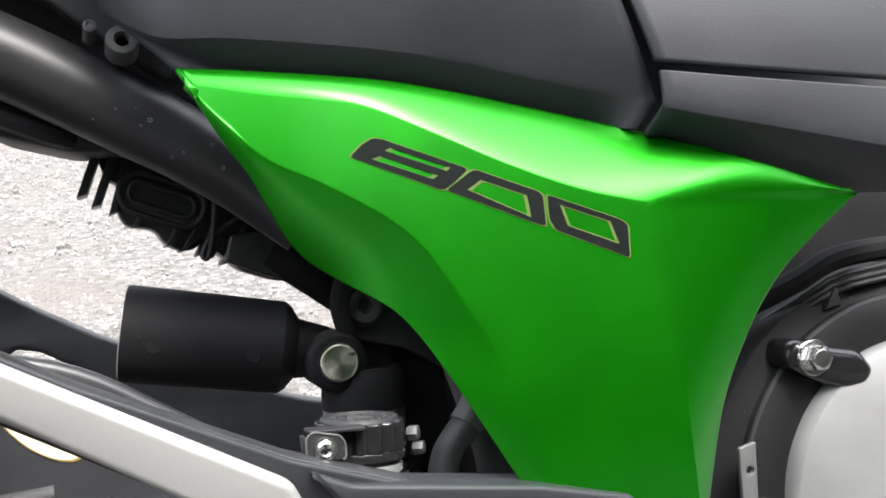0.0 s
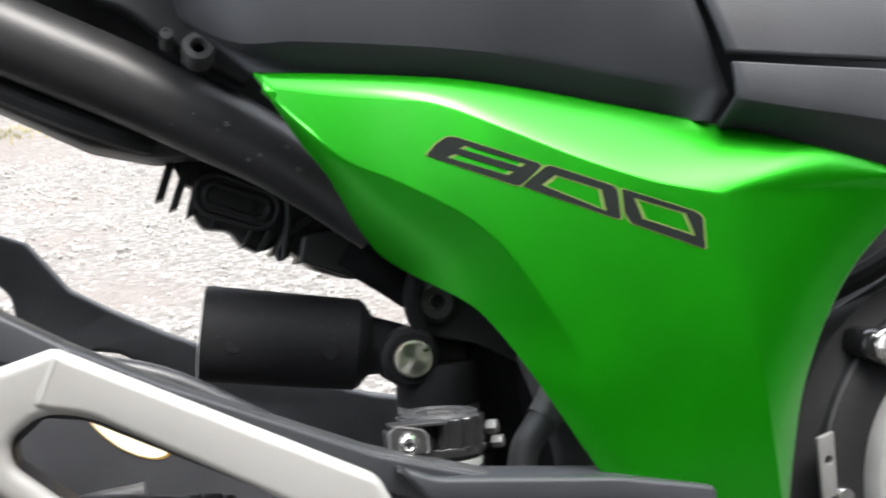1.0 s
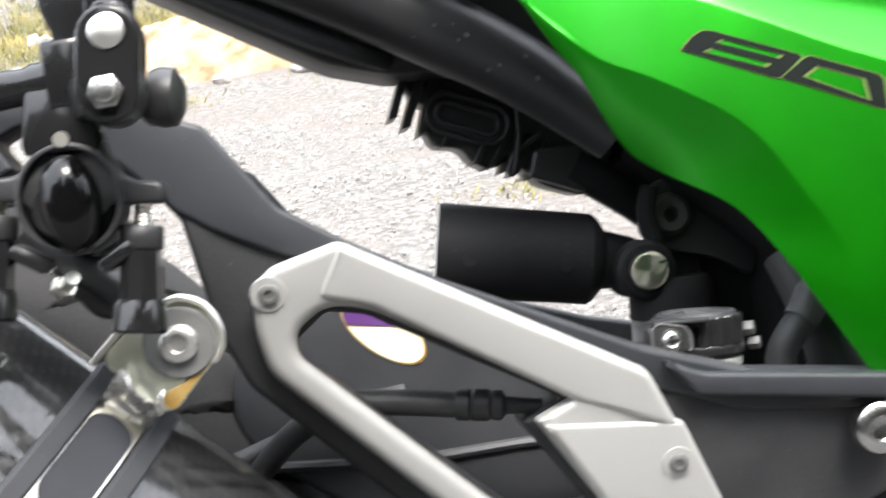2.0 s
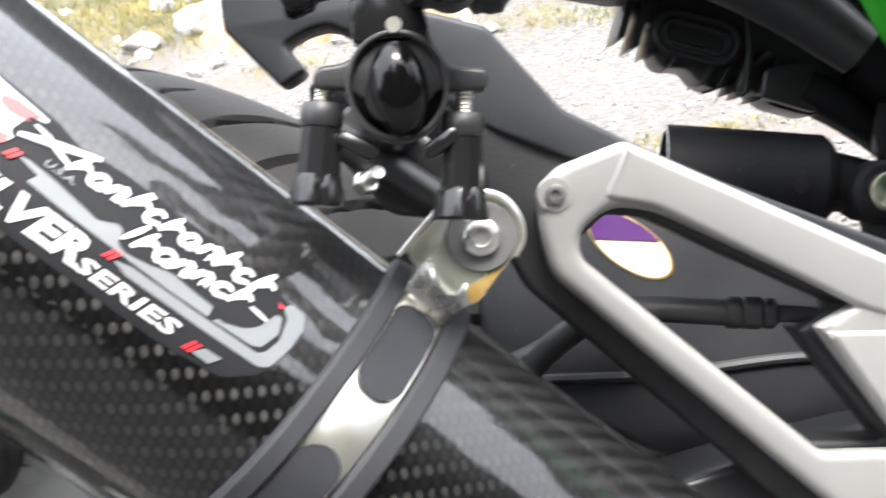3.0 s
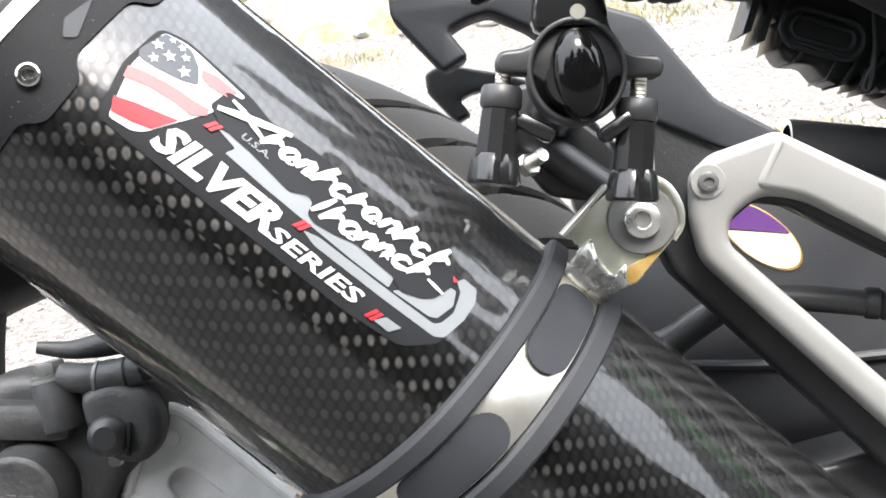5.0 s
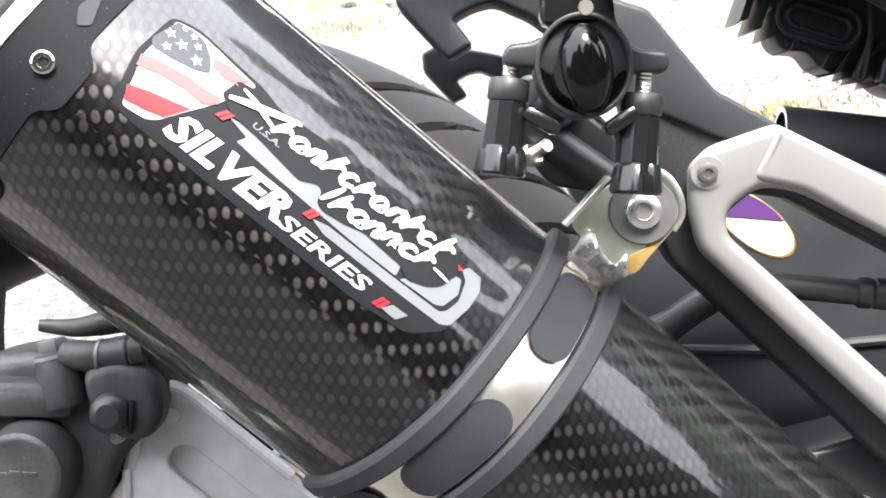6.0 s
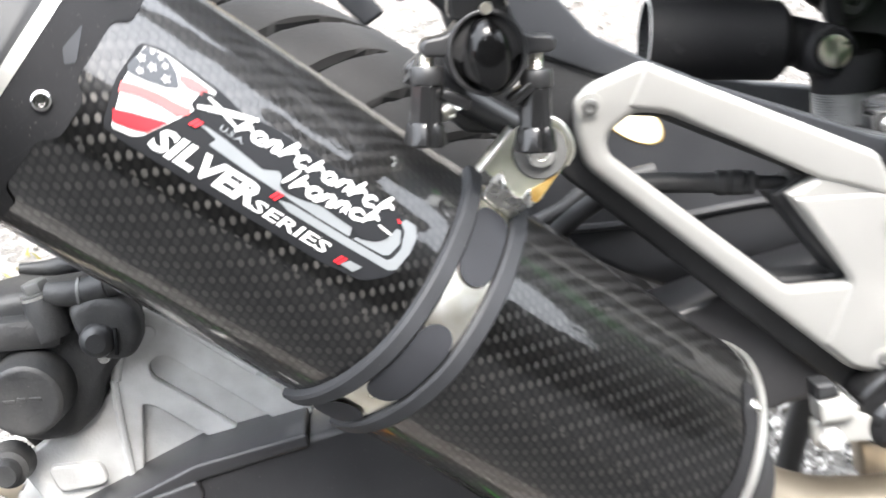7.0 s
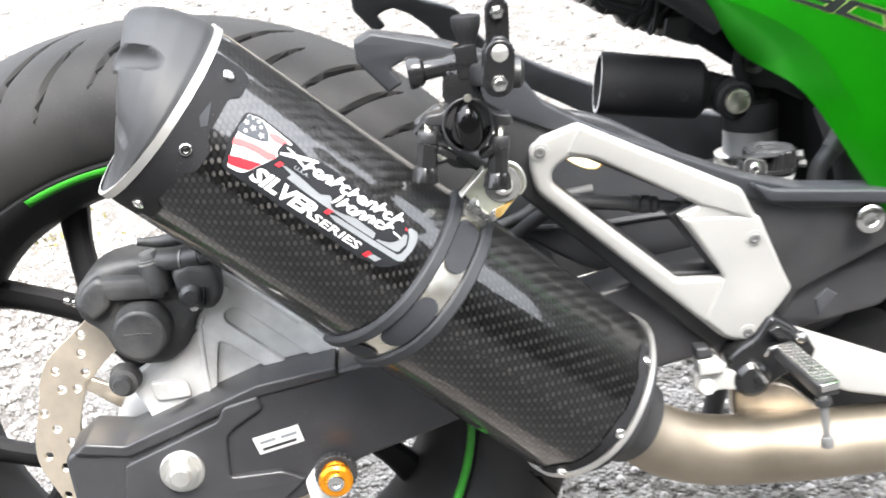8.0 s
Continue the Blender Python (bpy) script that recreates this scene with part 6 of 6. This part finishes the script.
    digit(fillet([(0.5391, 0.5622), (0.5677, 0.5487), (0.5707, 0.546), (0.5694, 0.5323), (0.5405, 0.5473), (0.5384, 0.552)], 0.0014), [[(0.5436, 0.5576), (0.5638, 0.5482), (0.566, 0.5384), (0.5455, 0.5484)]], "digit_zero")
    thickened(panel, 0.002)
    return panel


def mathutils_tree(ob):
    return BVHTree.FromPolygons([v.co.copy() for v in ob.data.vertices], [tuple(p.vertices) for p in ob.data.polygons])


def resampled_rows(rows, n=4):
    """Rows of a loft with smooth rows put in between."""
    lines = [spline([row[i] for row in rows], n) for i in range(len(rows[0]))]
    return [[line[k] for line in lines] for k in range(len(lines[0]))]


def build_cowls():
    lip = [p + Vector((0, 0.009, 0.0006)) for p in resample(TOP, 120)]
    rear_lip = resample([p for p in lip if p.x < 0.588][::8] + [Vector((0.588, -0.148, 0.586))], 40)
    front_lip = resample([Vector((0.5905, -0.149, 0.5855))] + [p for p in lip if p.x > 0.60][::8] + [Vector((0.72, -0.168, 0.547))], 24)
    rear_edge = resample([(0.3732, -0.0906, 0.6636), (0.3946, -0.112, 0.647), (0.4192, -0.1233, 0.6424), (0.4533, -0.1306, 0.6365), (0.4876, -0.1345, 0.6302), (0.5161, -0.1367, 0.6235), (0.5442, -0.1403, 0.6146), (0.5778, -0.1464, 0.6038), (0.5963, -0.1512, 0.5973)], 40)
    front_edge = resample([(0.5927, -0.164, 0.5949), (0.6344, -0.172, 0.5828), (0.6893, -0.179, 0.5674), (0.7364, -0.185, 0.5541)], 24)
    rear_high = resample([(0.362, -0.095, 0.7149), (0.434, -0.125, 0.7028), (0.5141, -0.143, 0.6898), (0.5771, -0.152, 0.6596)], 40)
    rear_brow = [p + Vector((-0.015, 0.04, 0.09)) for p in rear_high]
    thickened(part("seat_cowl", skin(between(rear_lip, rear_edge, 6, 0.0005) + between(rear_edge, rear_high, 8, 0.003)[1:] + between(rear_high, rear_brow, 6, 0.004)[1:]), GREY, bike, "dark grey satin seat cowl above the green panel", 22), 0.003, 1)
    joint = resample([(0.5930, -0.163, 0.6085), (0.64, -0.171, 0.600), (0.73, -0.178, 0.586)], 24)
    thickened(part("tank_cover", skin(between(front_lip, front_edge, 6, 0.001) + between(front_edge, joint, 4, 0.0005)[1:]), GREY, bike, "dark grey lower tank cover", 22), 0.003, 1)
    over = [p + Vector((-0.001, 0.001, 0.0045)) for p in joint]
    front_high = [p + Vector((-0.012, 0.014, 0.055)) for p in over]
    front_brow = [p + Vector((-0.015, 0.05, 0.09)) for p in front_high]
    thickened(part("tank_cover", skin(between(over, front_high, 8, 0.002) + between(front_high, front_brow, 6, 0.004)[1:]), GREY, bike, "dark grey upper tank cover", 22), 0.003, 1)
    back = resample([(0.45, -0.09, 0.62), (0.542, -0.125, 0.605), (0.60, -0.138, 0.58), (0.73, -0.150, 0.55)], 20)
    part("joint_filler", skin(between(back, [p + Vector((0, 0.03, 0.13)) for p in back], 4)), CAP, bike)
    # The unseen tail and pillion seat rise towards the rear, added to shade the wheel.
    tail_rows = []
    for x, low, high, half in ((0.46, 0.745, 0.80, 0.10), (0.30, 0.752, 0.815, 0.105), (0.12, 0.78, 0.845, 0.10), (-0.08, 0.82, 0.88, 0.085), (-0.24, 0.855, 0.905, 0.06), (-0.32, 0.88, 0.90, 0.02)):
        mid, tall = (low + high) / 2, (high - low) / 2
        tail_rows.append([Vector((x, half * math.copysign(abs(math.cos(t)) ** 0.5, math.cos(t)), mid + tall * math.copysign(abs(math.sin(t)) ** 0.6, math.sin(t)))) for t in [2 * math.pi * i / 32 for i in range(33)]])
    part("unseen_tail", skin(resampled_rows(tail_rows)), GREY, bike, "unseen dark grey tail with the pillion seat, added to shade the wheel", 50)
    tail = part("tail_cowl", tube([(0.235, -0.050, 0.705), (0.300, -0.047, 0.668), (0.345, -0.044, 0.643), (0.385, -0.042, 0.619), (0.42, -0.042, 0.594), (0.455, -0.045, 0.560)], [0.020, 0.019, 0.019, 0.019, 0.017, 0.013], 28, 8), PAINTED, bike, "black rounded tail frame cover")
    part("under_tray", plate(fillet([(0.18, 0.72), (0.235, 0.672), (0.321, 0.619), (0.352, 0.609), (0.40, 0.606), (0.47, 0.585), (0.50, 0.57), (0.50, 0.66), (0.38, 0.72)], 0.004), (), 0.06, 0.006, Matrix.Translation((0, 0.005, 0)) @ SIDE), PLASTIC, tail)
    # Dark plate added so that no bright ground shows through under the tail.
    part("gap_plate", plate(fillet([(0.41, 0.65), (0.41, 0.595), (0.445, 0.572), (0.475, 0.548), (0.500, 0.528), (0.535, 0.512), (0.61, 0.50), (0.62, 0.65)], 0.006), (), 0.016, 0.003, Matrix.Translation((0, 0.05, 0)) @ SIDE), MATT, tail, "matt black plate added to close the gap under the tail")
    part("tray_edge", tube([(0.24, -0.034, 0.676), (0.300, -0.034, 0.640), (0.335, -0.030, 0.622), (0.352, -0.020, 0.616)], 0.006, 10), PLASTIC, tail)
    part("grommet", lathe([(0.0030, -0.004), (0.0034, 0.0), (0.0040, 0.0008), (0.0070, 0.0004), (0.0076, -0.001), (0.0076, -0.011)], 36, along((0.3795, -0.066, 0.654), (0.05, -1, 0.35))), DULL, tail, "worn grey alloy grommet")
    part("tray_screw", lathe([(0, 0.001), (0.0014, 0.001), (0.0018, 0.0018), (0.0030, 0.0012), (0.0034, -0.010)], 24, along((0.366, -0.064, 0.6609), (0.05, -1, 0.35))), DULL, tail, "dull screw head")
    skin_of_tail = mathutils_tree(tail)
    for x, z, r in ((0.3877, 0.6174, 0.0011), (0.4013, 0.6014, 0.0008), (0.3959, 0.6000, 0.0009), (0.4143, 0.6037, 0.0009), (0.4183, 0.5926, 0.0010), (0.3833, 0.6153, 0.0006), (0.3627, 0.6202, 0.0005), (0.3731, 0.6238, 0.0006), (0.3818, 0.6231, 0.0004)):
        spot, normal = skin_of_tail.ray_cast(Vector((x, -0.3, z)), Vector((0, 1, 0)))[:2]
        if spot is not None:
            part("dried_drop", lathe([(r * 0.6, 0.00005), (r * 0.8, 0.00022), (r, 0.00005)], 12, along(spot, normal)), WASHER, tail)
    part("seat_base", plate(fillet([(0.30, 0.70), (0.35, 0.675), (0.372, 0.655), (0.40, 0.635), (0.45, 0.70), (0.45, 0.78), (0.30, 0.78)], 0.004), (), 0.02, 0.003, Matrix.Translation((0, -0.046, 0)) @ SIDE), CAP, tail)


def build_engine():
    c = (0.742, -0.098, 0.395)
    eng = part("engine", block((0.34, 0.16, 0.30), Matrix.Translation((0.74, 0.02, 0.40)), 0.02), MATT, bike, "black engine block behind the side panel")
    part("gearbox", block((0.18, 0.10, 0.22), Matrix.Translation((0.63, 0.03, 0.43)), 0.02), MATT, eng)
    part("sump", block((0.30, 0.18, 0.10), Matrix.Translation((0.66, 0.02, 0.25)), 0.02), MATT, eng)
    part("cylinder_block", block((0.2, 0.10, 0.2), Matrix.Translation((0.74, 0.07, 0.58)), 0.02), MATT, eng)
    m = along(c, OUT)
    part("clutch_cover", lathe([(0.0, 0.033), (0.04, 0.0325), (0.062, 0.030), (0.0715, 0.0265), (0.0745, 0.022), (0.0750, 0.012)], 64, m), CLUTCH, eng, "silver cast clutch cover")
    part("cover_ring", lathe([(0.0735, 0.012), (0.0750, 0.0185), (0.082, 0.0200), (0.0935, 0.0190), (0.0962, 0.0170), (0.0970, 0.0120), (0.1030, 0.0080), (0.108, 0.0060), (0.112, -0.01), (0.112, -0.04)], 72, m), SATIN, eng, "black clutch cover rim")
    # A paler thin ring stands for the light caught along the rim's edge.
    part("rim_highlight", lathe([(0.0955, 0.0180), (0.0966, 0.0176), (0.0972, 0.0165)], 72, m), CAP, eng, "paler thin ring painted as the rim's highlight")
    boss = [(0.6740, 0.4790), (0.6850, 0.4775), (0.6950, 0.4730), (0.7116, 0.4691), (0.7189, 0.4581), (0.7132, 0.4507), (0.6999, 0.4513), (0.6802, 0.4597), (0.6699, 0.4660)]
    part("cover_boss", plate(fillet(boss, 0.005), (), 0.026, 0.006, Matrix.Translation((0, -0.115, 0)) @ SIDE, 4), GLOSSY, eng)
    b = along((0.684, -0.1275, 0.4690), OUT)
    part("flange_bolt", join(lathe([(0, 0.0015), (0.0082, 0.0015), (0.0088, 0.0006), (0.0088, -0.001)], 32, b), hexagon(0.0062, 0.007, b @ Matrix.Translation((0, 0, 0.004))), lathe([(0, 0.0080), (0.0042, 0.0080), (0.005, 0.0065)], 20, b)), STEEL, eng, "bright hexagon flange bolt")
    part("cover_rib", tube([(0.648, -0.085, 0.485), (0.690, -0.105, 0.503), (0.715, -0.108, 0.513), (0.76, -0.105, 0.515)], 0.006, 10), MATT, eng)
    part("cable_stay", join(plate(fillet([(0.641, 0.432), (0.650, 0.434), (0.648, 0.404), (0.640, 0.402)], 0.001), [circle(0.6455, 0.421, 0.002, 12)], 0.003, 0.0006, Matrix.Translation((0, -0.124, 0)) @ SIDE)), WASHER, eng, "small steel cable stay")
    part("stay_bolt", lathe([(0, 0.004), (0.004, 0.004), (0.005, 0.002), (0.005, 0)], 20, along((0.652, -0.122, 0.402), OUT)), STEEL, eng)
    for z in (0.4965, 0.4995, 0.5030):
        part("cable", tube([(0.660, -0.080, z - 0.030), (0.700, -0.104, z - 0.006), (0.7136, -0.108, z), (0.729, -0.112, z + 0.003), (0.79, -0.105, z + 0.006)], 0.0016, 8), CAP, eng)
    part("cast_web", plate([(0.7046, 0.4884), (0.7121, 0.4993), (0.7145, 0.4897)], (), 0.006, 0.001, Matrix.Translation((0, -0.108, 0)) @ SIDE), CAP, eng, "small cast web")
    part("frame_spar", tube([(0.50, 0.02, 0.56), (0.56, -0.03, 0.50), (0.585, -0.045, 0.42), (0.60, -0.05, 0.33)], [0.026, 0.028, 0.028, 0.026], 18), MATT, eng)
    part("side_stand", tube([(0.52, 0.10, 0.30), (0.50, 0.17, 0.17), (0.485, 0.225, 0.05)], 0.011, 12), PAINTED, eng)
    eng.location = (-0.008, 0, 0.003)


build_wheel()
build_swingarm()
build_brake()
build_muffler()
build_clamp()
build_pipe()
build_hanger()
build_mount()
build_footrest()
build_hugger()
build_shock()
build_reservoir()
build_regulator()
build_side_panel()
build_cowls()
build_engine()


# ---- ground ----
def bank_height(x, y):
    """The lie of the land: flat near the machine, a slope beyond the yard."""
    far = min(max((math.hypot(x, y) - 3.0) / 6, 0), 1)
    return 0.16 * min(max(y - 5.0, 0), 9) * (0.8 + 0.4 * noise.noise((x * 0.4, y * 0.4, 2))) + far * 0.10 * noise.noise((x * 0.35, y * 0.35, 7))


def build_ground():
    bm, rows = bmesh.new(), []
    radii = [0.0] + [0.06 * 1.062 ** i for i in range(150)]
    seg = 160
    for r in radii:
        row = []
        for i in range(seg):
            a = 2 * math.pi * i / seg
            x, y = r * math.cos(a), r * math.sin(a)
            h = 0.010 * noise.noise((x * 2.3, y * 2.3, 0)) + 0.005 * noise.noise((x * 9, y * 9, 3)) if r < 40 else 0
            h += bank_height(x, y)
            near = min(1, math.hypot(x, y) / 0.5)
            row.append(bm.verts.new((x, y, h * near - 0.002)))
        rows.append(row)
    for a, b in zip(rows, rows[1:]):
        for i in range(seg):
            j = (i + 1) % seg
            bm.faces.new((a[i], a[j], b[j], b[i]))
    bmesh.ops.remove_doubles(bm, verts=bm.verts, dist=1e-6)
    ob = part("ground", bm, GRAVEL, None, "", 180)
    tagged(ob, "pale grey trodden gravel with patches of dust", "ground", kind="structure")


def stones(count, seed, box, size, name, label):
    rng = random.Random(seed)
    bm = bmesh.new()
    base = bmesh.new()
    bmesh.ops.create_icosphere(base, subdivisions=1, radius=1)
    shape = [v.co.copy() for v in base.verts]
    tris = [[v.index for v in f.verts] for f in base.faces]
    base.free()
    verts, faces = [], []
    for _ in range(count):
        x, y = rng.uniform(box[0], box[1]), rng.uniform(box[2], box[3])
        s = rng.uniform(*size) * rng.uniform(0.5, 1)
        m = Matrix.Translation((x, y, s * 0.2 + bank_height(x, y))) @ Euler((rng.uniform(0, 6), rng.uniform(0, 6), rng.uniform(0, 6))).to_matrix().to_4x4()
        k = len(verts)
        sx, sy, sz = s, s * rng.uniform(0.6, 1), s * rng.uniform(0.45, 0.8)
        for p in shape:
            j = rng.uniform(0.8, 1.15)
            verts.append(m @ Vector((p.x * sx * j, p.y * sy * j, p.z * sz * j)))
        faces += [[k + i for i in f] for f in tris]
    bm.free()
    me = bpy.data.meshes.new(name)
    me.from_pydata(verts, [], faces)
    me.materials.append(STONE)
    tagged(new(name, me), label, "stones", kind="stuff")


def grass(seed, spots, name, label):
    rng = random.Random(seed)
    verts, faces = [], []
    for cx, cy, rx, ry, count, tall in spots:
        for _ in range(count):
            x, y = rng.gauss(cx, rx), rng.gauss(cy, ry)
            h, a = 0.7 * tall * rng.uniform(0.4, 1.2), rng.uniform(0, 6.28)
            w = 0.002 + 0.002 * rng.random()
            lean = Vector((rng.gauss(0, 0.45), rng.gauss(0, 0.45), 1)) * h
            d = Vector((math.cos(a), math.sin(a), 0)) * w
            p = Vector((x, y, bank_height(x, y) - 0.01))
            k = len(verts)
            mid = p + lean * 0.55 + Vector((0, 0, 0.1 * h))
            verts += [p - d, p + d, mid - d * 0.7, mid + d * 0.7, p + lean]
            faces += [[k, k + 1, k + 3, k + 2], [k + 2, k + 3, k + 4]]
    me = bpy.data.meshes.new(name)
    me.from_pydata(verts, [], faces)
    me.materials.append(GRASS)
    tagged(new(name, me), label, "grass", kind="stuff")


def build_unseen_trees():
    """An unseen belt of trees all round, added to block low sky from reflections."""
    rng = random.Random(9)
    verts, faces = [], []
    for i in range(14000):
        a = rng.uniform(0, 6.2832)
        # The belt comes in close where surfaces must reflect something dark.
        side = max(max(0.0, -math.sin(a)) ** 0.6, max(0.0, math.cos(a - 0.5)) ** 10, math.exp(-((a - 5.85) / 0.35) ** 2))
        r = rng.uniform(36, 42) * (1 - side) + rng.uniform(8, 10.5) * side
        top = (5.5 + 1.6 * math.sin(a * 5) + 1.2 * math.sin(a * 13 + 1)) * (1 + 0.25 * side)
        top *= 1 + 0.35 * math.exp(-((a - 4.9) / 0.45) ** 2)
        z = rng.uniform(0, 1) ** 0.8 * top
        p = Vector((r * math.cos(a), r * math.sin(a), z))
        k = len(verts)
        for _ in range(4):
            verts.append(p + Vector((rng.gauss(0, 0.55), rng.gauss(0, 0.55), rng.gauss(0, 0.5))))
        faces += [[k, k + 1, k + 2], [k, k + 2, k + 3], [k, k + 1, k + 3]]
    me = bpy.data.meshes.new("unseen_trees")
    me.from_pydata(verts, [], faces)
    me.materials.append(LEAF)
    tagged(new("unseen_trees", me), "unseen dark belt of trees round the yard, added to darken reflections", "trees", kind="stuff")


def build_unseen_road():
    """An unseen tarmac drive beside the motorcycle, added to darken reflections from below."""
    rng = random.Random(12)
    edge = [(-30 + 0.25 * i, -0.20 + 0.04 * noise.noise((i * 0.31, 0, 5)) + rng.uniform(-0.012, 0.012), 0.008) for i in range(241)]
    rows = [edge, [(x, y - 0.02, 0.016) for x, y, z in edge], [(x, -2.0, 0.02) for x, y, z in edge], [(x, -7.5, 0.02) for x, y, z in edge], [(x, -7.55, -0.02) for x, y, z in edge]]
    tagged(part("road", skin([[Vector(p) for p in row] for row in rows]), TARMAC), "unseen dark tarmac beside the gravel, added to darken reflections", "road", kind="structure")


def build_earth():
    """A low heap of bare earth at the edge of the yard."""
    rows = []
    for j in range(41):
        row = []
        for i in range(81):
            u, w = -1 + i / 40, -1 + j / 20
            x, y = 0.05 + 1.0 * u, 6.55 + 0.75 * w
            q = u * u + w * w + 0.25 * noise.noise((x * 3, y * 3, 4))
            h = 0.22 * max(0, 1 - q) ** 0.8 * (1 + 0.4 * noise.noise((x * 5, y * 5, 1))) + 0.02 * noise.noise((x * 18, y * 18, 1))
            row.append(Vector((x, y, bank_height(x, y) + h - 0.05 * min(1, max(0, q - 0.8)) * 4 - 0.01)))
        rows.append(row)
    tagged(part("earth_heap", skin(rows), EARTH, None, "", 60), "low heap of orange-brown bare earth", "earth", kind="structure")


def build_rock(x, y, size, seed):
    rng = random.Random(seed)
    bm = bmesh.new()
    bmesh.ops.create_icosphere(bm, subdivisions=3, radius=1)
    off = rng.uniform(0, 50)
    for v in bm.verts:
        k = 1 + 0.35 * noise.noise(v.co * 1.2 + Vector((off, 0, 0))) + 0.08 * noise.noise(v.co * 4 + Vector((off, 0, 0)))
        v.co = Vector((v.co.x * size * k, v.co.y * size * 0.8 * k, v.co.z * size * 0.6 * k))
    rock = part("rock", at(bm, Matrix.Translation((x, y, bank_height(x, y) + size * 0.25))), STONE, None, "", 30)
    tagged(rock, "rounded pale rock lying at the yard's edge", "rock", group="rocks at the yard's edge")


build_ground()
build_unseen_road()
build_earth()
for place in ((-0.86, 6.78, 0.20, 1), (-0.30, 5.95, 0.06, 2), (0.38, 5.75, 0.07, 3), (0.62, 5.62, 0.05, 4), (-1.25, 6.55, 0.12, 5), (0.72, 5.50, 0.05, 6), (-0.05, 5.80, 0.05, 7)):
    build_rock(*place)
stones(13000, 1, (-2.2, 3.2, 0.2, 5.0), (0.004, 0.012), "gravel_stones", "loose pale gravel stones")
stones(15000, 2, (-0.7, 1.3, -0.28, 1.0), (0.003, 0.0085), "near_gravel", "loose fine gravel beside the wheel")
stones(170, 3, (-3.5, 3.0, 5.6, 9.5), (0.03, 0.13), "field_stones", "larger pale stones at the yard's edge")
grass(5, [(1.0, 2.5, 0.13, 0.07, 420, 0.045), (-0.35, 5.45, 0.16, 0.1, 260, 0.05), (-0.42, 1.04, 0.07, 0.05, 90, 0.03), (0.95, 5.7, 0.25, 0.15, 500, 0.06), (1.25, 5.5, 0.2, 0.1, 300, 0.06),
          (-1.4, 7.6, 1.2, 0.55, 15000, 0.09), (0.3, 7.6, 1.0, 0.5, 7000, 0.09), (-0.5, 6.6, 0.5, 0.2, 1200, 0.06), (-1.3, 6.9, 0.5, 0.25, 1500, 0.06), (2.0, 8.0, 1.2, 0.7, 5000, 0.09)], "grass_tufts", "dry yellow-green grass tufts at the yard's edge")
build_unseen_trees()
